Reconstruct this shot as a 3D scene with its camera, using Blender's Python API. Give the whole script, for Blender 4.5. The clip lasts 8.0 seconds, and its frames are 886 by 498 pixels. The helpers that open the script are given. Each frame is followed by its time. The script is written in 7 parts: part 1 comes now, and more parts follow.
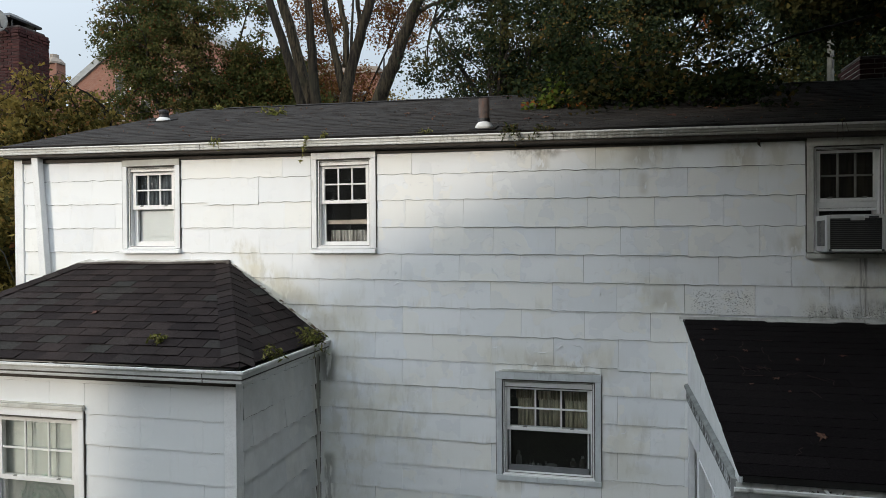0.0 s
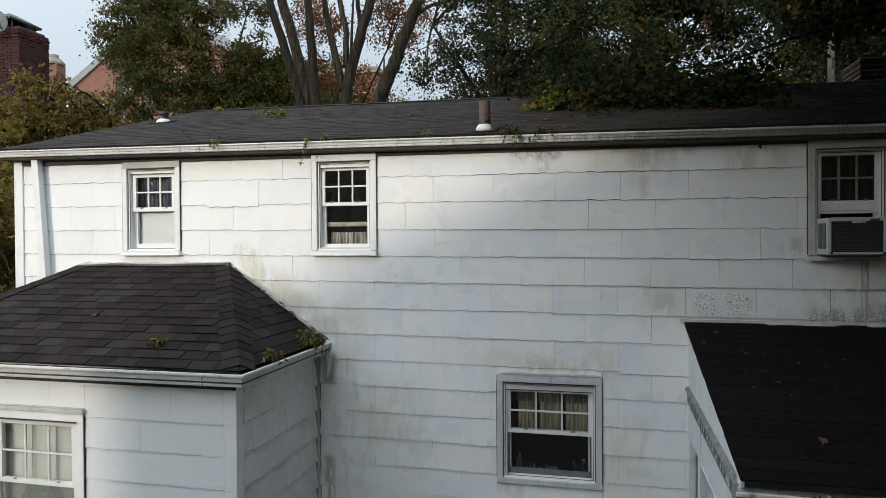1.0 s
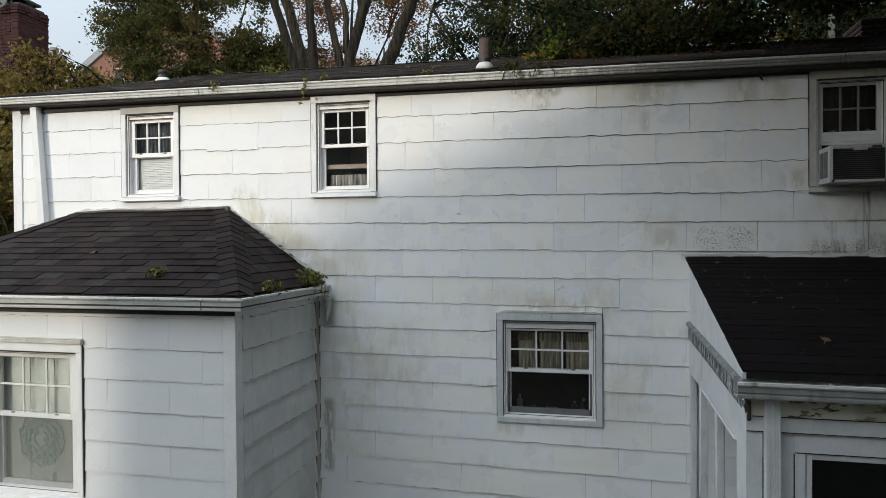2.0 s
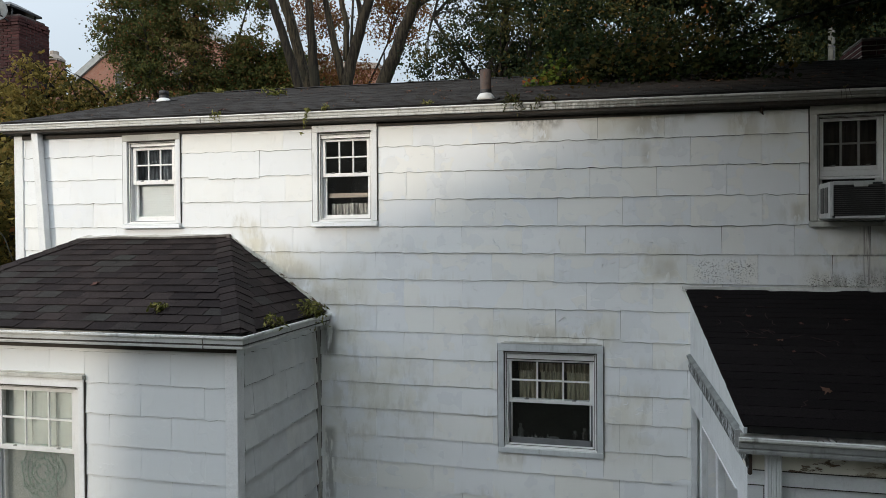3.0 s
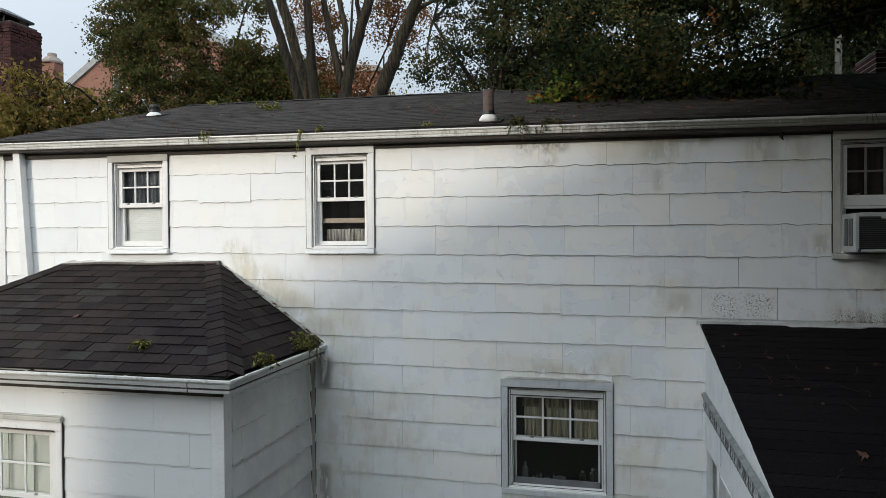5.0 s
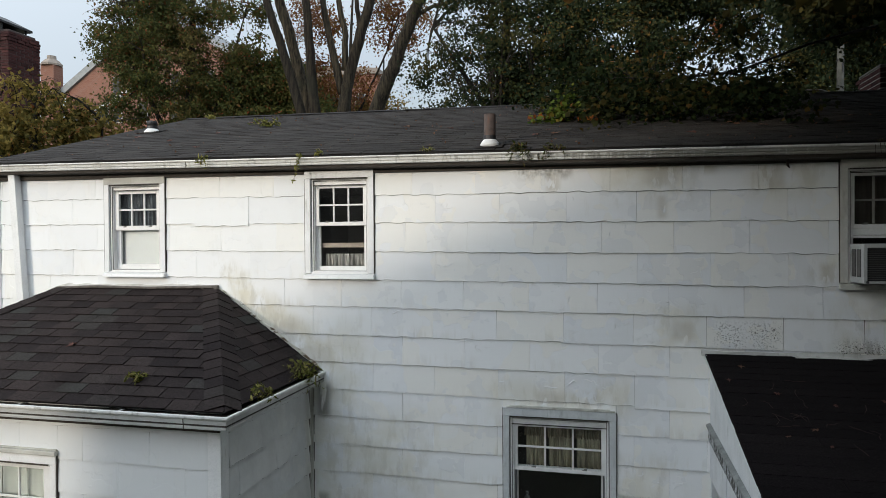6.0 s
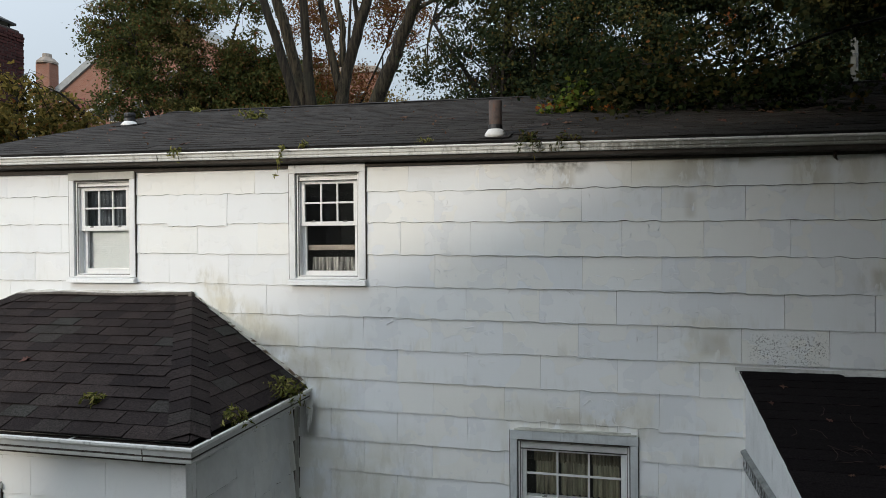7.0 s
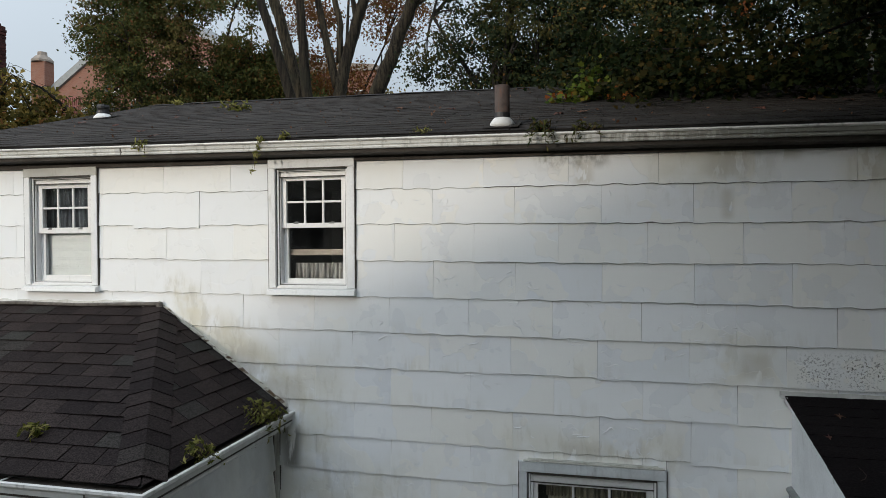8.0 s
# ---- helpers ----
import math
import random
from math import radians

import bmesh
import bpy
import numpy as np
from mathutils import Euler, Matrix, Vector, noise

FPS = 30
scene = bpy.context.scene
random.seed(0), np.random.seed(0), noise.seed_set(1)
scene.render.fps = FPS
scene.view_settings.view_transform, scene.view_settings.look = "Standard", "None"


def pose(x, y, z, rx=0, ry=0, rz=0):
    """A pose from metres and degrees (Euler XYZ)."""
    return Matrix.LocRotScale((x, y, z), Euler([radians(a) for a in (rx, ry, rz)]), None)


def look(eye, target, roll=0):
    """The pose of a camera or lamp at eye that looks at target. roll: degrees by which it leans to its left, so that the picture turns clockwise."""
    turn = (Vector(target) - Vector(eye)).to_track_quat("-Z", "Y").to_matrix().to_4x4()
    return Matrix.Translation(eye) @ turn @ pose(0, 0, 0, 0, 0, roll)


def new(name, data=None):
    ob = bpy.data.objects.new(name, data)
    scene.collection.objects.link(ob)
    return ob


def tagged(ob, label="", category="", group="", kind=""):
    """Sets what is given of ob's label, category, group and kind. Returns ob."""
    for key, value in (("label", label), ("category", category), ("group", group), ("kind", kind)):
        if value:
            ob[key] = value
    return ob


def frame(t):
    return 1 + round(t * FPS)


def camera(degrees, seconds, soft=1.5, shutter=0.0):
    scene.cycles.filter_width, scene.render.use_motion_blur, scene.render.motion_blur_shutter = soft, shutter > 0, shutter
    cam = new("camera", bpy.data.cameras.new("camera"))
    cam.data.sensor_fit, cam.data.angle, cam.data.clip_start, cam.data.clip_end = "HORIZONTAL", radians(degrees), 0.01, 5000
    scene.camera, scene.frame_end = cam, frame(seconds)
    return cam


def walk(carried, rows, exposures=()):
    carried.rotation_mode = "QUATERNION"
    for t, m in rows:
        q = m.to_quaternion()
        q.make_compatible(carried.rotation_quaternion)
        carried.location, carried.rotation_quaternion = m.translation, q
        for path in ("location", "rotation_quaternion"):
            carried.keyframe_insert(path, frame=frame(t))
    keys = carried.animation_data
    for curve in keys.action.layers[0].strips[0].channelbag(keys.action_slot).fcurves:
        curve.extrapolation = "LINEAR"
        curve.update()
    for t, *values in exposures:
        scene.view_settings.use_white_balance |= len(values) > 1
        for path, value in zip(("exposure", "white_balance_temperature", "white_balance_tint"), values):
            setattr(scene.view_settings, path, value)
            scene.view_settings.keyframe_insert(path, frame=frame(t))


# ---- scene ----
cam = camera(67.4, 8.0, soft=0.85)

# Drone path: seconds, x, y, z. The gimbal keeps one heading all along.
EYES = [
    (0.0, 1.621, -6.215, 3.843),
    (0.5, 1.619, -6.207, 3.917),
    (1.0, 1.614, -6.206, 3.866),
    (1.2, 1.614, -6.203, 3.693),
    (1.5, 1.611, -6.196, 3.370),
    (1.7, 1.609, -6.192, 3.293),
    (1.87, 1.608, -6.190, 3.268),
    (2.3, 1.605, -6.190, 3.405),
    (2.8, 1.602, -6.191, 3.552),
    (3.0, 1.601, -6.199, 3.576),
    (3.5, 1.600, -6.204, 3.697),
    (4.0, 1.593, -6.188, 3.706),
    (4.5, 1.546, -5.989, 3.711),
    (5.0, 1.523, -5.883, 3.840),
    (5.2, 1.515, -5.855, 3.985),
    (6.3, 1.483, -5.745, 4.078),
    (6.5, 1.463, -5.671, 4.080),
    (7.0, 1.353, -5.177, 4.090),
    (7.5, 1.238, -4.695, 4.119),
    (8.0, 1.208, -4.549, 4.120),
]
walk(cam, [(t, look((x, y, z), (x - 0.461, y + 1.946, z - 0.024), -0.4)) for t, x, y, z in EYES],
     ((0.0, 0.0), (5.2, 0.0), (6.6, -0.06), (7.2, -0.16), (8.0, -0.2)))

# ---------------------------------------------------------------- light
SUN_EL, SUN_AZ = radians(12), radians(210)
world = bpy.data.worlds.new("World")
scene.world = world
world.use_nodes = True
sky = world.node_tree.nodes.new("ShaderNodeTexSky")
sky.sky_type = "NISHITA"
sky.sun_disc = False
sky.sun_elevation, sky.sun_rotation = SUN_EL, SUN_AZ
sky.air_density, sky.dust_density, sky.ozone_density = 1.0, 2.5, 1.0
back = world.node_tree.nodes["Background"]
back.inputs["Strength"].default_value = 0.40
# thin high cloud whitens the clear sky
veil = world.node_tree.nodes.new("ShaderNodeMix")
veil.data_type = "RGBA"
veil.inputs[0].default_value = 0.88
# the thin cloud is brighter overhead and on the sun's side
toward = world.node_tree.nodes.new("ShaderNodeTexCoord")
facing = world.node_tree.nodes.new("ShaderNodeVectorMath")
facing.operation = "DOT_PRODUCT"
facing.inputs[1].default_value = (0.08, -0.62, 0.78)
glare = world.node_tree.nodes.new("ShaderNodeMapRange")
for i, v in enumerate((0.0, -0.5, 1.0, 0.33, 1.50)):
    glare.inputs[i].default_value = v
cloud = world.node_tree.nodes.new("ShaderNodeVectorMath")
cloud.operation = "SCALE"
cloud.inputs[0].default_value = (3.52, 3.91, 4.30)
world.node_tree.links.new(toward.outputs["Generated"], facing.inputs[0])
world.node_tree.links.new(facing.outputs["Value"], glare.inputs[0])
world.node_tree.links.new(glare.outputs[0], cloud.inputs["Scale"])
world.node_tree.links.new(cloud.outputs[0], veil.inputs[7])
world.node_tree.links.new(sky.outputs[0], veil.inputs[6])
world.node_tree.links.new(veil.outputs[2], back.inputs["Color"])
sun = new("sun", bpy.data.lights.new("sun", "SUN"))
sun.data.energy, sun.data.angle, sun.data.color = 1.66, radians(2.4), (1.0, 0.905, 0.77)
SUN_FROM = Vector((math.sin(SUN_AZ) * math.cos(SUN_EL), math.cos(SUN_AZ) * math.cos(SUN_EL), math.sin(SUN_EL)))
sun.matrix_world = look(tuple(SUN_FROM * 60), (0, 0, 0))
scene.view_settings.exposure = 0.0


# ---------------------------------------------------------------- materials
class Nodes:
    """Short-hand for building one node material."""

    def __init__(self, name):
        self.mat = bpy.data.materials.new(name)
        self.mat.use_nodes = True
        self.tree = self.mat.node_tree
        self.bsdf = self.tree.nodes["Principled BSDF"]
        self.place = self.add("ShaderNodeNewGeometry").outputs["Position"]

    def add(self, kind):
        return self.tree.nodes.new(kind)

    def put(self, socket, value):
        if isinstance(value, bpy.types.NodeSocket):
            self.tree.links.new(value, socket)
        elif isinstance(value, tuple) and socket.type == "RGBA":
            socket.default_value = (*value[:3], 1)
        else:
            socket.default_value = value

    def stretch(self, sx, sy, sz, source=None):
        node = self.add("ShaderNodeMapping")
        self.put(node.inputs["Vector"], source or self.place)
        node.inputs["Scale"].default_value = (sx, sy, sz)
        return node.outputs[0]

    def noise(self, scale, detail=4, rough=0.55, source=None):
        node = self.add("ShaderNodeTexNoise")
        self.put(node.inputs["Vector"], source or self.place)
        for key, value in (("Scale", scale), ("Detail", detail), ("Roughness", rough)):
            node.inputs[key].default_value = value
        return node.outputs["Fac"]

    def ramp(self, value, lo, hi, a=0.0, b=1.0):
        node = self.add("ShaderNodeMapRange")
        node.interpolation_type = "SMOOTHSTEP"
        for i, v in enumerate((value, lo, hi, a, b)):
            self.put(node.inputs[i], v)
        return node.outputs[0]

    def math(self, op, a, b=0.0):
        node = self.add("ShaderNodeMath")
        node.operation = op
        self.put(node.inputs[0], a), self.put(node.inputs[1], b)
        return node.outputs[0]

    def mix(self, fac, a, b, mode="MIX"):
        node = self.add("ShaderNodeMix")
        node.data_type, node.blend_type = "RGBA", mode
        self.put(node.inputs[0], fac), self.put(node.inputs[6], a), self.put(node.inputs[7], b)
        return node.outputs[2]

    def colours(self, value, stops):
        node = self.add("ShaderNodeValToRGB")
        self.put(node.inputs[0], value)
        while len(node.color_ramp.elements) < len(stops):
            node.color_ramp.elements.new(0.5)
        for el, (at, c) in zip(node.color_ramp.elements, stops):
            el.position, el.color = at, (*c, 1)
        return node.outputs[0]

    def each(self):
        return self.add("ShaderNodeObjectInfo").outputs["Random"]

    def island(self):
        return self.add("ShaderNodeNewGeometry").outputs["Random Per Island"]

    def axes(self):
        node = self.add("ShaderNodeSeparateXYZ")
        self.put(node.inputs[0], self.place)
        return node.outputs

    def bump(self, height, strength=0.3, distance=0.01):
        node = self.add("ShaderNodeBump")
        node.inputs["Strength"].default_value, node.inputs["Distance"].default_value = strength, distance
        self.put(node.inputs["Height"], height)
        self.put(self.bsdf.inputs["Normal"], node.outputs[0])

    def done(self, colour, rough=0.6, metal=0.0, spec=0.5):
        self.put(self.bsdf.inputs["Base Color"], colour)
        self.put(self.bsdf.inputs["Roughness"], rough)
        self.put(self.bsdf.inputs["Metallic"], metal)
        self.put(self.bsdf.inputs["Specular IOR Level"], spec)
        return self.mat


def plain(name, base, rough=0.6, vary=0.25, scale=6.0, metal=0.0, bump=0.15, dirt=None, dirt_amount=0.0, spec=0.4):
    """A painted, metal or wooden surface with grain, blotches and dirt."""
    n = Nodes(name)
    big, fine = n.noise(scale), n.noise(scale * 14, 3)
    dark = tuple(c * (1 - vary) for c in base)
    col = n.mix(n.ramp(big, 0.35, 0.7), base, dark)
    col = n.mix(n.ramp(fine, 0.4, 0.75, 0, 0.35), col, tuple(c * 0.75 for c in base))
    if dirt:
        streak = n.noise(1.0, 5, 0.6, n.stretch(scale * 3, scale * 3, scale * 0.7))
        col = n.mix(n.ramp(streak, 0.62 - dirt_amount * 0.25, 0.8, 0, 0.85), col, dirt)
    n.bump(n.math("ADD", big, n.math("MULTIPLY", fine, 0.4)), bump, 0.004)
    return n.done(col, n.ramp(fine, 0.3, 0.8, rough * 0.85, min(1, rough * 1.15)), metal, spec)


def box_mask(n, ax, x0, x1, z0, z1, soft=0.15):
    """One inside a rectangle of the wall, falling off softly round it."""
    m = n.math("MULTIPLY", n.ramp(ax[0], x0 - soft, x0 + soft), n.ramp(ax[0], x1 - soft, x1 + soft, 1, 0))
    m = n.math("MULTIPLY", m, n.ramp(ax[2], z0 - soft, z0 + soft))
    return n.math("MULTIPLY", m, n.ramp(ax[2], z1 - soft, z1 + soft, 1, 0))


def make_siding():
    n = Nodes("painted_siding")
    ax = n.axes()
    each = n.each()
    col = n.colours(each, [(0.0, (0.785, 0.81, 0.828)), (0.45, (0.85, 0.865, 0.868)), (0.8, (0.84, 0.86, 0.862)), (1.0, (0.85, 0.85, 0.815))])
    # the low wing's front is mixed towards grey
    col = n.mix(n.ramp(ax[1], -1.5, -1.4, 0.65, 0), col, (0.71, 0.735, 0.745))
    # thin film of grime, blotchy and running down
    blotch = n.noise(2.2, 5, 0.6)
    col = n.mix(n.ramp(blotch, 0.5, 0.75, 0, 0.2), col, (0.71, 0.71, 0.68))
    run = n.noise(1.0, 5, 0.65, n.stretch(16, 16, 2.2))
    col = n.mix(n.ramp(run, 0.58, 0.78, 0, 0.24), col, (0.66, 0.65, 0.59))
    # grey blotches paint the shade of the low wing's east boards, with some grime
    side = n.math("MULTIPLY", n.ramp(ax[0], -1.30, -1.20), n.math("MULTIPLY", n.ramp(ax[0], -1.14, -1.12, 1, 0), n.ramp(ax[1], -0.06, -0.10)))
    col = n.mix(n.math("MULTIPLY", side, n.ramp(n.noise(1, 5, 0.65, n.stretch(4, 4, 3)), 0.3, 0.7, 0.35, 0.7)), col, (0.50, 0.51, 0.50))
    # repainted squares and lifted paint films
    jump = n.add("ShaderNodeVectorMath")
    jump.operation = "ADD"
    n.put(jump.inputs[0], n.place), n.put(jump.inputs[1], n.math("MULTIPLY", each, 37.0))
    sound = n.math("MULTIPLY", n.ramp(ax[1], -1.0, -0.5, 0.4, 1.0), n.ramp(ax[0], -1.4, -0.2, 0.25, 1.0))
    film = n.noise(2.1, 3, 0.5, jump.outputs[0])
    col = n.mix(n.math("MULTIPLY", n.ramp(film, 0.53, 0.54, 0, 0.55), sound), col, (0.86, 0.85, 0.795))
    film_b = n.noise(4.3, 3, 0.5, jump.outputs[0])
    col = n.mix(n.math("MULTIPLY", n.ramp(film_b, 0.585, 0.595, 0, 0.36), sound), col, (0.71, 0.735, 0.76))
    # weathered places where the paint has gone from the board
    where = box_mask(n, ax, 1.55, 2.25, 4.40, 4.9, 0.12)
    for spec in ((2.65, 3.2, 4.42, 4.8, 0.1), (0.55, 1.75, 2.55, 2.85, 0.12), (1.9, 2.3, 3.15, 3.5, 0.12), (3.3, 4.6, 3.1, 3.6, 0.15),
                 (-1.15, -0.65, 1.2, 2.95, 0.12), (-1.3, -0.6, 2.9, 3.3, 0.2), (3.1, 3.32, 3.7, 3.92, 0.08), (1.6, 2.1, 1.6, 2.2, 0.2), 
                 (-0.9, 0.0, 1.7, 2.5, 0.3), (0.66, 0.92, 1.48, 1.58, 0.05)):
        where = n.math("MAXIMUM", where, box_mask(n, ax, *spec))
    # band along the wall above the lower roof's slope
    slope = n.math("ADD", ax[2], n.math("MULTIPLY", ax[0], 0.72))
    band = n.math("MULTIPLY", n.ramp(slope, 2.3, 2.55, 1, 0), n.ramp(slope, 1.9, 2.05))
    band = n.math("MULTIPLY", band, n.math("MULTIPLY", n.ramp(ax[0], -2.3, -1.9), n.ramp(ax[0], -1.0, -0.6, 1, 0)))
    band = n.math("MULTIPLY", band, n.ramp(ax[2], 2.7, 2.9))
    where = n.math("MAXIMUM", where, n.math("MULTIPLY", band, 1.8))
    where = n.math("MULTIPLY", where, n.ramp(ax[1], -0.2, -0.1))
    worn = n.noise(1.0, 6, 0.66, n.stretch(11, 11, 3.6))
    amount = n.math("MULTIPLY", n.ramp(worn, 0.50, 0.62), where)
    stain = n.mix(n.noise(14, 4), (0.50, 0.47, 0.37), (0.36, 0.35, 0.30))
    col = n.mix(n.math("MULTIPLY", amount, 0.27), col, stain)
    col = n.mix(n.math("MULTIPLY", where, n.ramp(n.noise(3.1, 4), 0.36, 0.62, 0, 0.46)), col, (0.66, 0.63, 0.51))
    # bare beige board where whole sheets of paint have dropped off
    bare = n.noise(1.0, 4, 0.55, n.stretch(9, 9, 3.2))
    loss = box_mask(n, ax, 1.87, 2.14, 4.52, 4.73, 0.05)
    for spec in ((2.76, 2.93, 4.47, 4.66, 0.04), (1.965, 2.03, 4.25, 4.44, 0.03), (2.07, 2.25, 3.24, 3.39, 0.04), (3.19, 3.29, 3.73, 3.87, 0.03), (1.05, 1.16, 4.49, 4.66, 0.03), (2.30, 2.42, 4.62, 4.80, 0.04), (-2.1, -1.85, 3.42, 3.56, 0.05), (-1.75, -1.3, 3.1, 3.34, 0.06), (-1.3, -0.95, 2.92, 3.1, 0.05), (0.95, 1.5, 2.64, 2.76, 0.05)):
        loss = n.math("MAXIMUM", loss, box_mask(n, ax, *spec))
    loss = n.math("MULTIPLY", n.math("MULTIPLY", loss, n.ramp(ax[1], -0.2, -0.1)), n.ramp(bare, 0.44, 0.47))
    col = n.mix(n.math("MULTIPLY", loss, 0.48), col, n.mix(n.noise(11, 4), (0.56, 0.53, 0.45), (0.46, 0.42, 0.34)))
    # grime gathered along the lower edges of the boards
    rise = n.math("FRACT", n.math("DIVIDE", n.math("ADD", ax[2], n.math("ADD", n.math("MULTIPLY", ax[0], 0.004), 0.3875)), 0.2565))
    low = n.math("MULTIPLY", n.ramp(rise, 0.05, 0.55, 1, 0), n.ramp(n.noise(1.0, 5, 0.65, n.stretch(14, 14, 2.0)), 0.46, 0.60))
    low = n.math("MULTIPLY", low, n.ramp(n.noise(1.1, 3), 0.47, 0.62))
    low = n.math("MULTIPLY", low, n.math("MULTIPLY", n.ramp(ax[1], -0.2, -0.1), n.ramp(ax[2], 3.3, 4.2, 1, 0.15)))
    col = n.mix(n.math("MULTIPLY", low, 0.26), col, (0.55, 0.52, 0.43))
    # black mould spots
    spots = n.ramp(n.noise(78, 4, 0.75), 0.540, 0.59)
    near = n.math("MULTIPLY", box_mask(n, ax, 2.42, 2.90, 3.20, 3.38, 0.06), n.ramp(n.noise(7, 3), 0.28, 0.50))
    near = n.math("MAXIMUM", near, n.math("MULTIPLY", box_mask(n, ax, 3.3, 4.3, 3.1, 3.26, 0.05), 0.9))
    col = n.mix(n.math("MULTIPLY", spots, near), col, (0.07, 0.07, 0.06))
    rot = n.math("MULTIPLY", n.ramp(n.noise(1, 5, 0.6, n.stretch(14, 14, 2.6)), 0.42, 0.53), n.math("MAXIMUM", box_mask(n, ax, -1.10, -0.97, 2.44, 2.74, 0.04), n.math("MULTIPLY", box_mask(n, ax, -1.10, -0.99, 1.0, 1.72, 0.04), 0.75)))
    rot = n.math("MAXIMUM", rot, n.math("MULTIPLY", n.ramp(n.noise(1, 5, 0.6, n.stretch(12, 12, 3)), 0.58, 0.70, 0, 0.6), box_mask(n, ax, 3.55, 4.2, 3.1, 3.7, 0.06)))
    rot = n.math("MAXIMUM", rot, n.math("MULTIPLY", n.ramp(n.noise(1, 5, 0.6, n.stretch(9, 9, 6)), 0.42, 0.6), box_mask(n, ax, 0.80, 1.25, 4.62, 4.8, 0.05)))
    rot = n.math("MAXIMUM", rot, n.math("MULTIPLY", n.ramp(n.noise(1, 5, 0.65, n.stretch(16, 16, 5)), 0.45, 0.65, 0, 0.7), box_mask(n, ax, 3.32, 4.6, 3.10, 3.27, 0.07)))
    rot = n.math("MAXIMUM", rot, n.math("MULTIPLY", n.ramp(n.noise(1, 5, 0.6, n.stretch(30, 30, 2)), 0.35, 0.5), box_mask(n, ax, 3.735, 3.782, 3.19, 3.68, 0.012)))
    rot = n.math("MAXIMUM", rot, n.math("MULTIPLY", n.ramp(n.noise(1, 4, 0.6, n.stretch(9, 9, 3)), 0.36, 0.52), n.math("MAXIMUM", box_mask(n, ax, 3.62, 4.6, 3.425, 3.440, 0.012), box_mask(n, ax, 3.77, 4.6, 3.20, 3.31, 0.05))))
    rot = n.math("MULTIPLY", rot, n.ramp(ax[1], -0.2, -0.1))
    col = n.mix(n.math("MULTIPLY", rot, 0.72), col, (0.13, 0.125, 0.105))
    h = n.math("ADD", n.math("MULTIPLY", n.math("ADD", n.ramp(film, 0.53, 0.54), n.ramp(film_b, 0.585, 0.595)), 0.7), n.math("MULTIPLY", n.noise(60, 3), 0.25))
    h = n.math("ADD", h, n.math("MULTIPLY", n.noise(1, 4, 0.6, n.stretch(90, 90, 5)), 0.25))
    h = n.math("ADD", h, n.math("MULTIPLY", n.noise(5, 3), 1.1))
    n.bump(h, 0.35, 0.004)
    return n.done(col, 0.55, spec=0.35)


def make_roofing(name, stops, wet=0.0, dark=0.55, bright=1.65):
    n = Nodes(name)
    col = n.colours(n.each(), stops)
    grit = n.noise(95, 3, 0.75)
    col = n.mix(1.0, col, n.ramp(grit, 0.36, 0.66, dark, bright), "MULTIPLY")
    col = n.mix(n.ramp(n.noise(2.2, 5), 0.45, 0.75, 0, 0.5), col, tuple(c * 0.55 for c in stops[1][1]))
    n.bump(n.math("ADD", grit, n.noise(12, 3)), 0.5, 0.004)
    return n.done(col, 0.92 - wet, spec=0.08)


def make_roofing_far():
    n = Nodes("old_roofing")
    col = n.colours(n.island(), [(0.0, (0.0180, 0.0160, 0.0150)), (0.5, (0.0270, 0.0243, 0.0227)), (1.0, (0.042, 0.0375, 0.0350))])
    col = n.mix(n.ramp(n.noise(1.1, 5, 0.6), 0.42, 0.72, 0, 0.6), col, (0.035, 0.034, 0.032))
    col = n.mix(n.ramp(n.noise(80, 3, 0.75), 0.4, 0.68, 0, 0.5), col, (0.080, 0.075, 0.071))
    n.bump(n.noise(120, 3), 0.5, 0.004)
    return n.done(col, 0.9, spec=0.08)


def make_leaf(name, stops, thin=0.35):
    n = Nodes(name)
    col = n.colours(n.island(), stops)
    col = n.mix(n.ramp(n.noise(0.7, 3), 0.4, 0.7, 0, 0.45), col, stops[0][1])
    col = n.mix(n.ramp(n.noise(0.45, 4, 0.6), 0.5, 0.68, 0, 0.6), col, stops[-2][1])
    n.put(n.bsdf.inputs["Base Color"], col)
    n.bsdf.inputs["Roughness"].default_value = 0.75
    n.bsdf.inputs["Specular IOR Level"].default_value = 0.08
    glow = n.add("ShaderNodeBsdfTranslucent")
    n.put(glow.inputs[0], col)
    mixer = n.add("ShaderNodeMixShader")
    mixer.inputs[0].default_value = thin
    n.tree.links.new(n.bsdf.outputs[0], mixer.inputs[1])
    n.tree.links.new(glow.outputs[0], mixer.inputs[2])
    n.tree.links.new(mixer.outputs[0], n.tree.nodes["Material Output"].inputs[0])
    return n.mat


def make_bark(name, light, dark):
    n = Nodes(name)
    ridge = n.noise(1, 7, 0.72, n.stretch(13, 13, 1.4))
    col = n.mix(n.ramp(ridge, 0.40, 0.60), dark, light)
    col = n.mix(n.ramp(n.noise(0.8, 4), 0.5, 0.7, 0, 0.5), col, (0.035, 0.036, 0.022))
    col = n.mix(n.ramp(n.each(), 0.35, 0.75, 0, 0.55), col, dark)
    n.bump(ridge, 0.9, 0.06)
    return n.done(col, 0.9, spec=0.2)


def make_brick(name, stops):
    n = Nodes(name)
    col = n.colours(n.each(), stops)
    col = n.mix(n.ramp(n.noise(9, 5, 0.65), 0.4, 0.75, 0, 0.6), col, tuple(c * 0.5 for c in stops[0][1]))
    n.bump(n.noise(70, 4), 0.5, 0.006)
    return n.done(col, 0.88, spec=0.25)


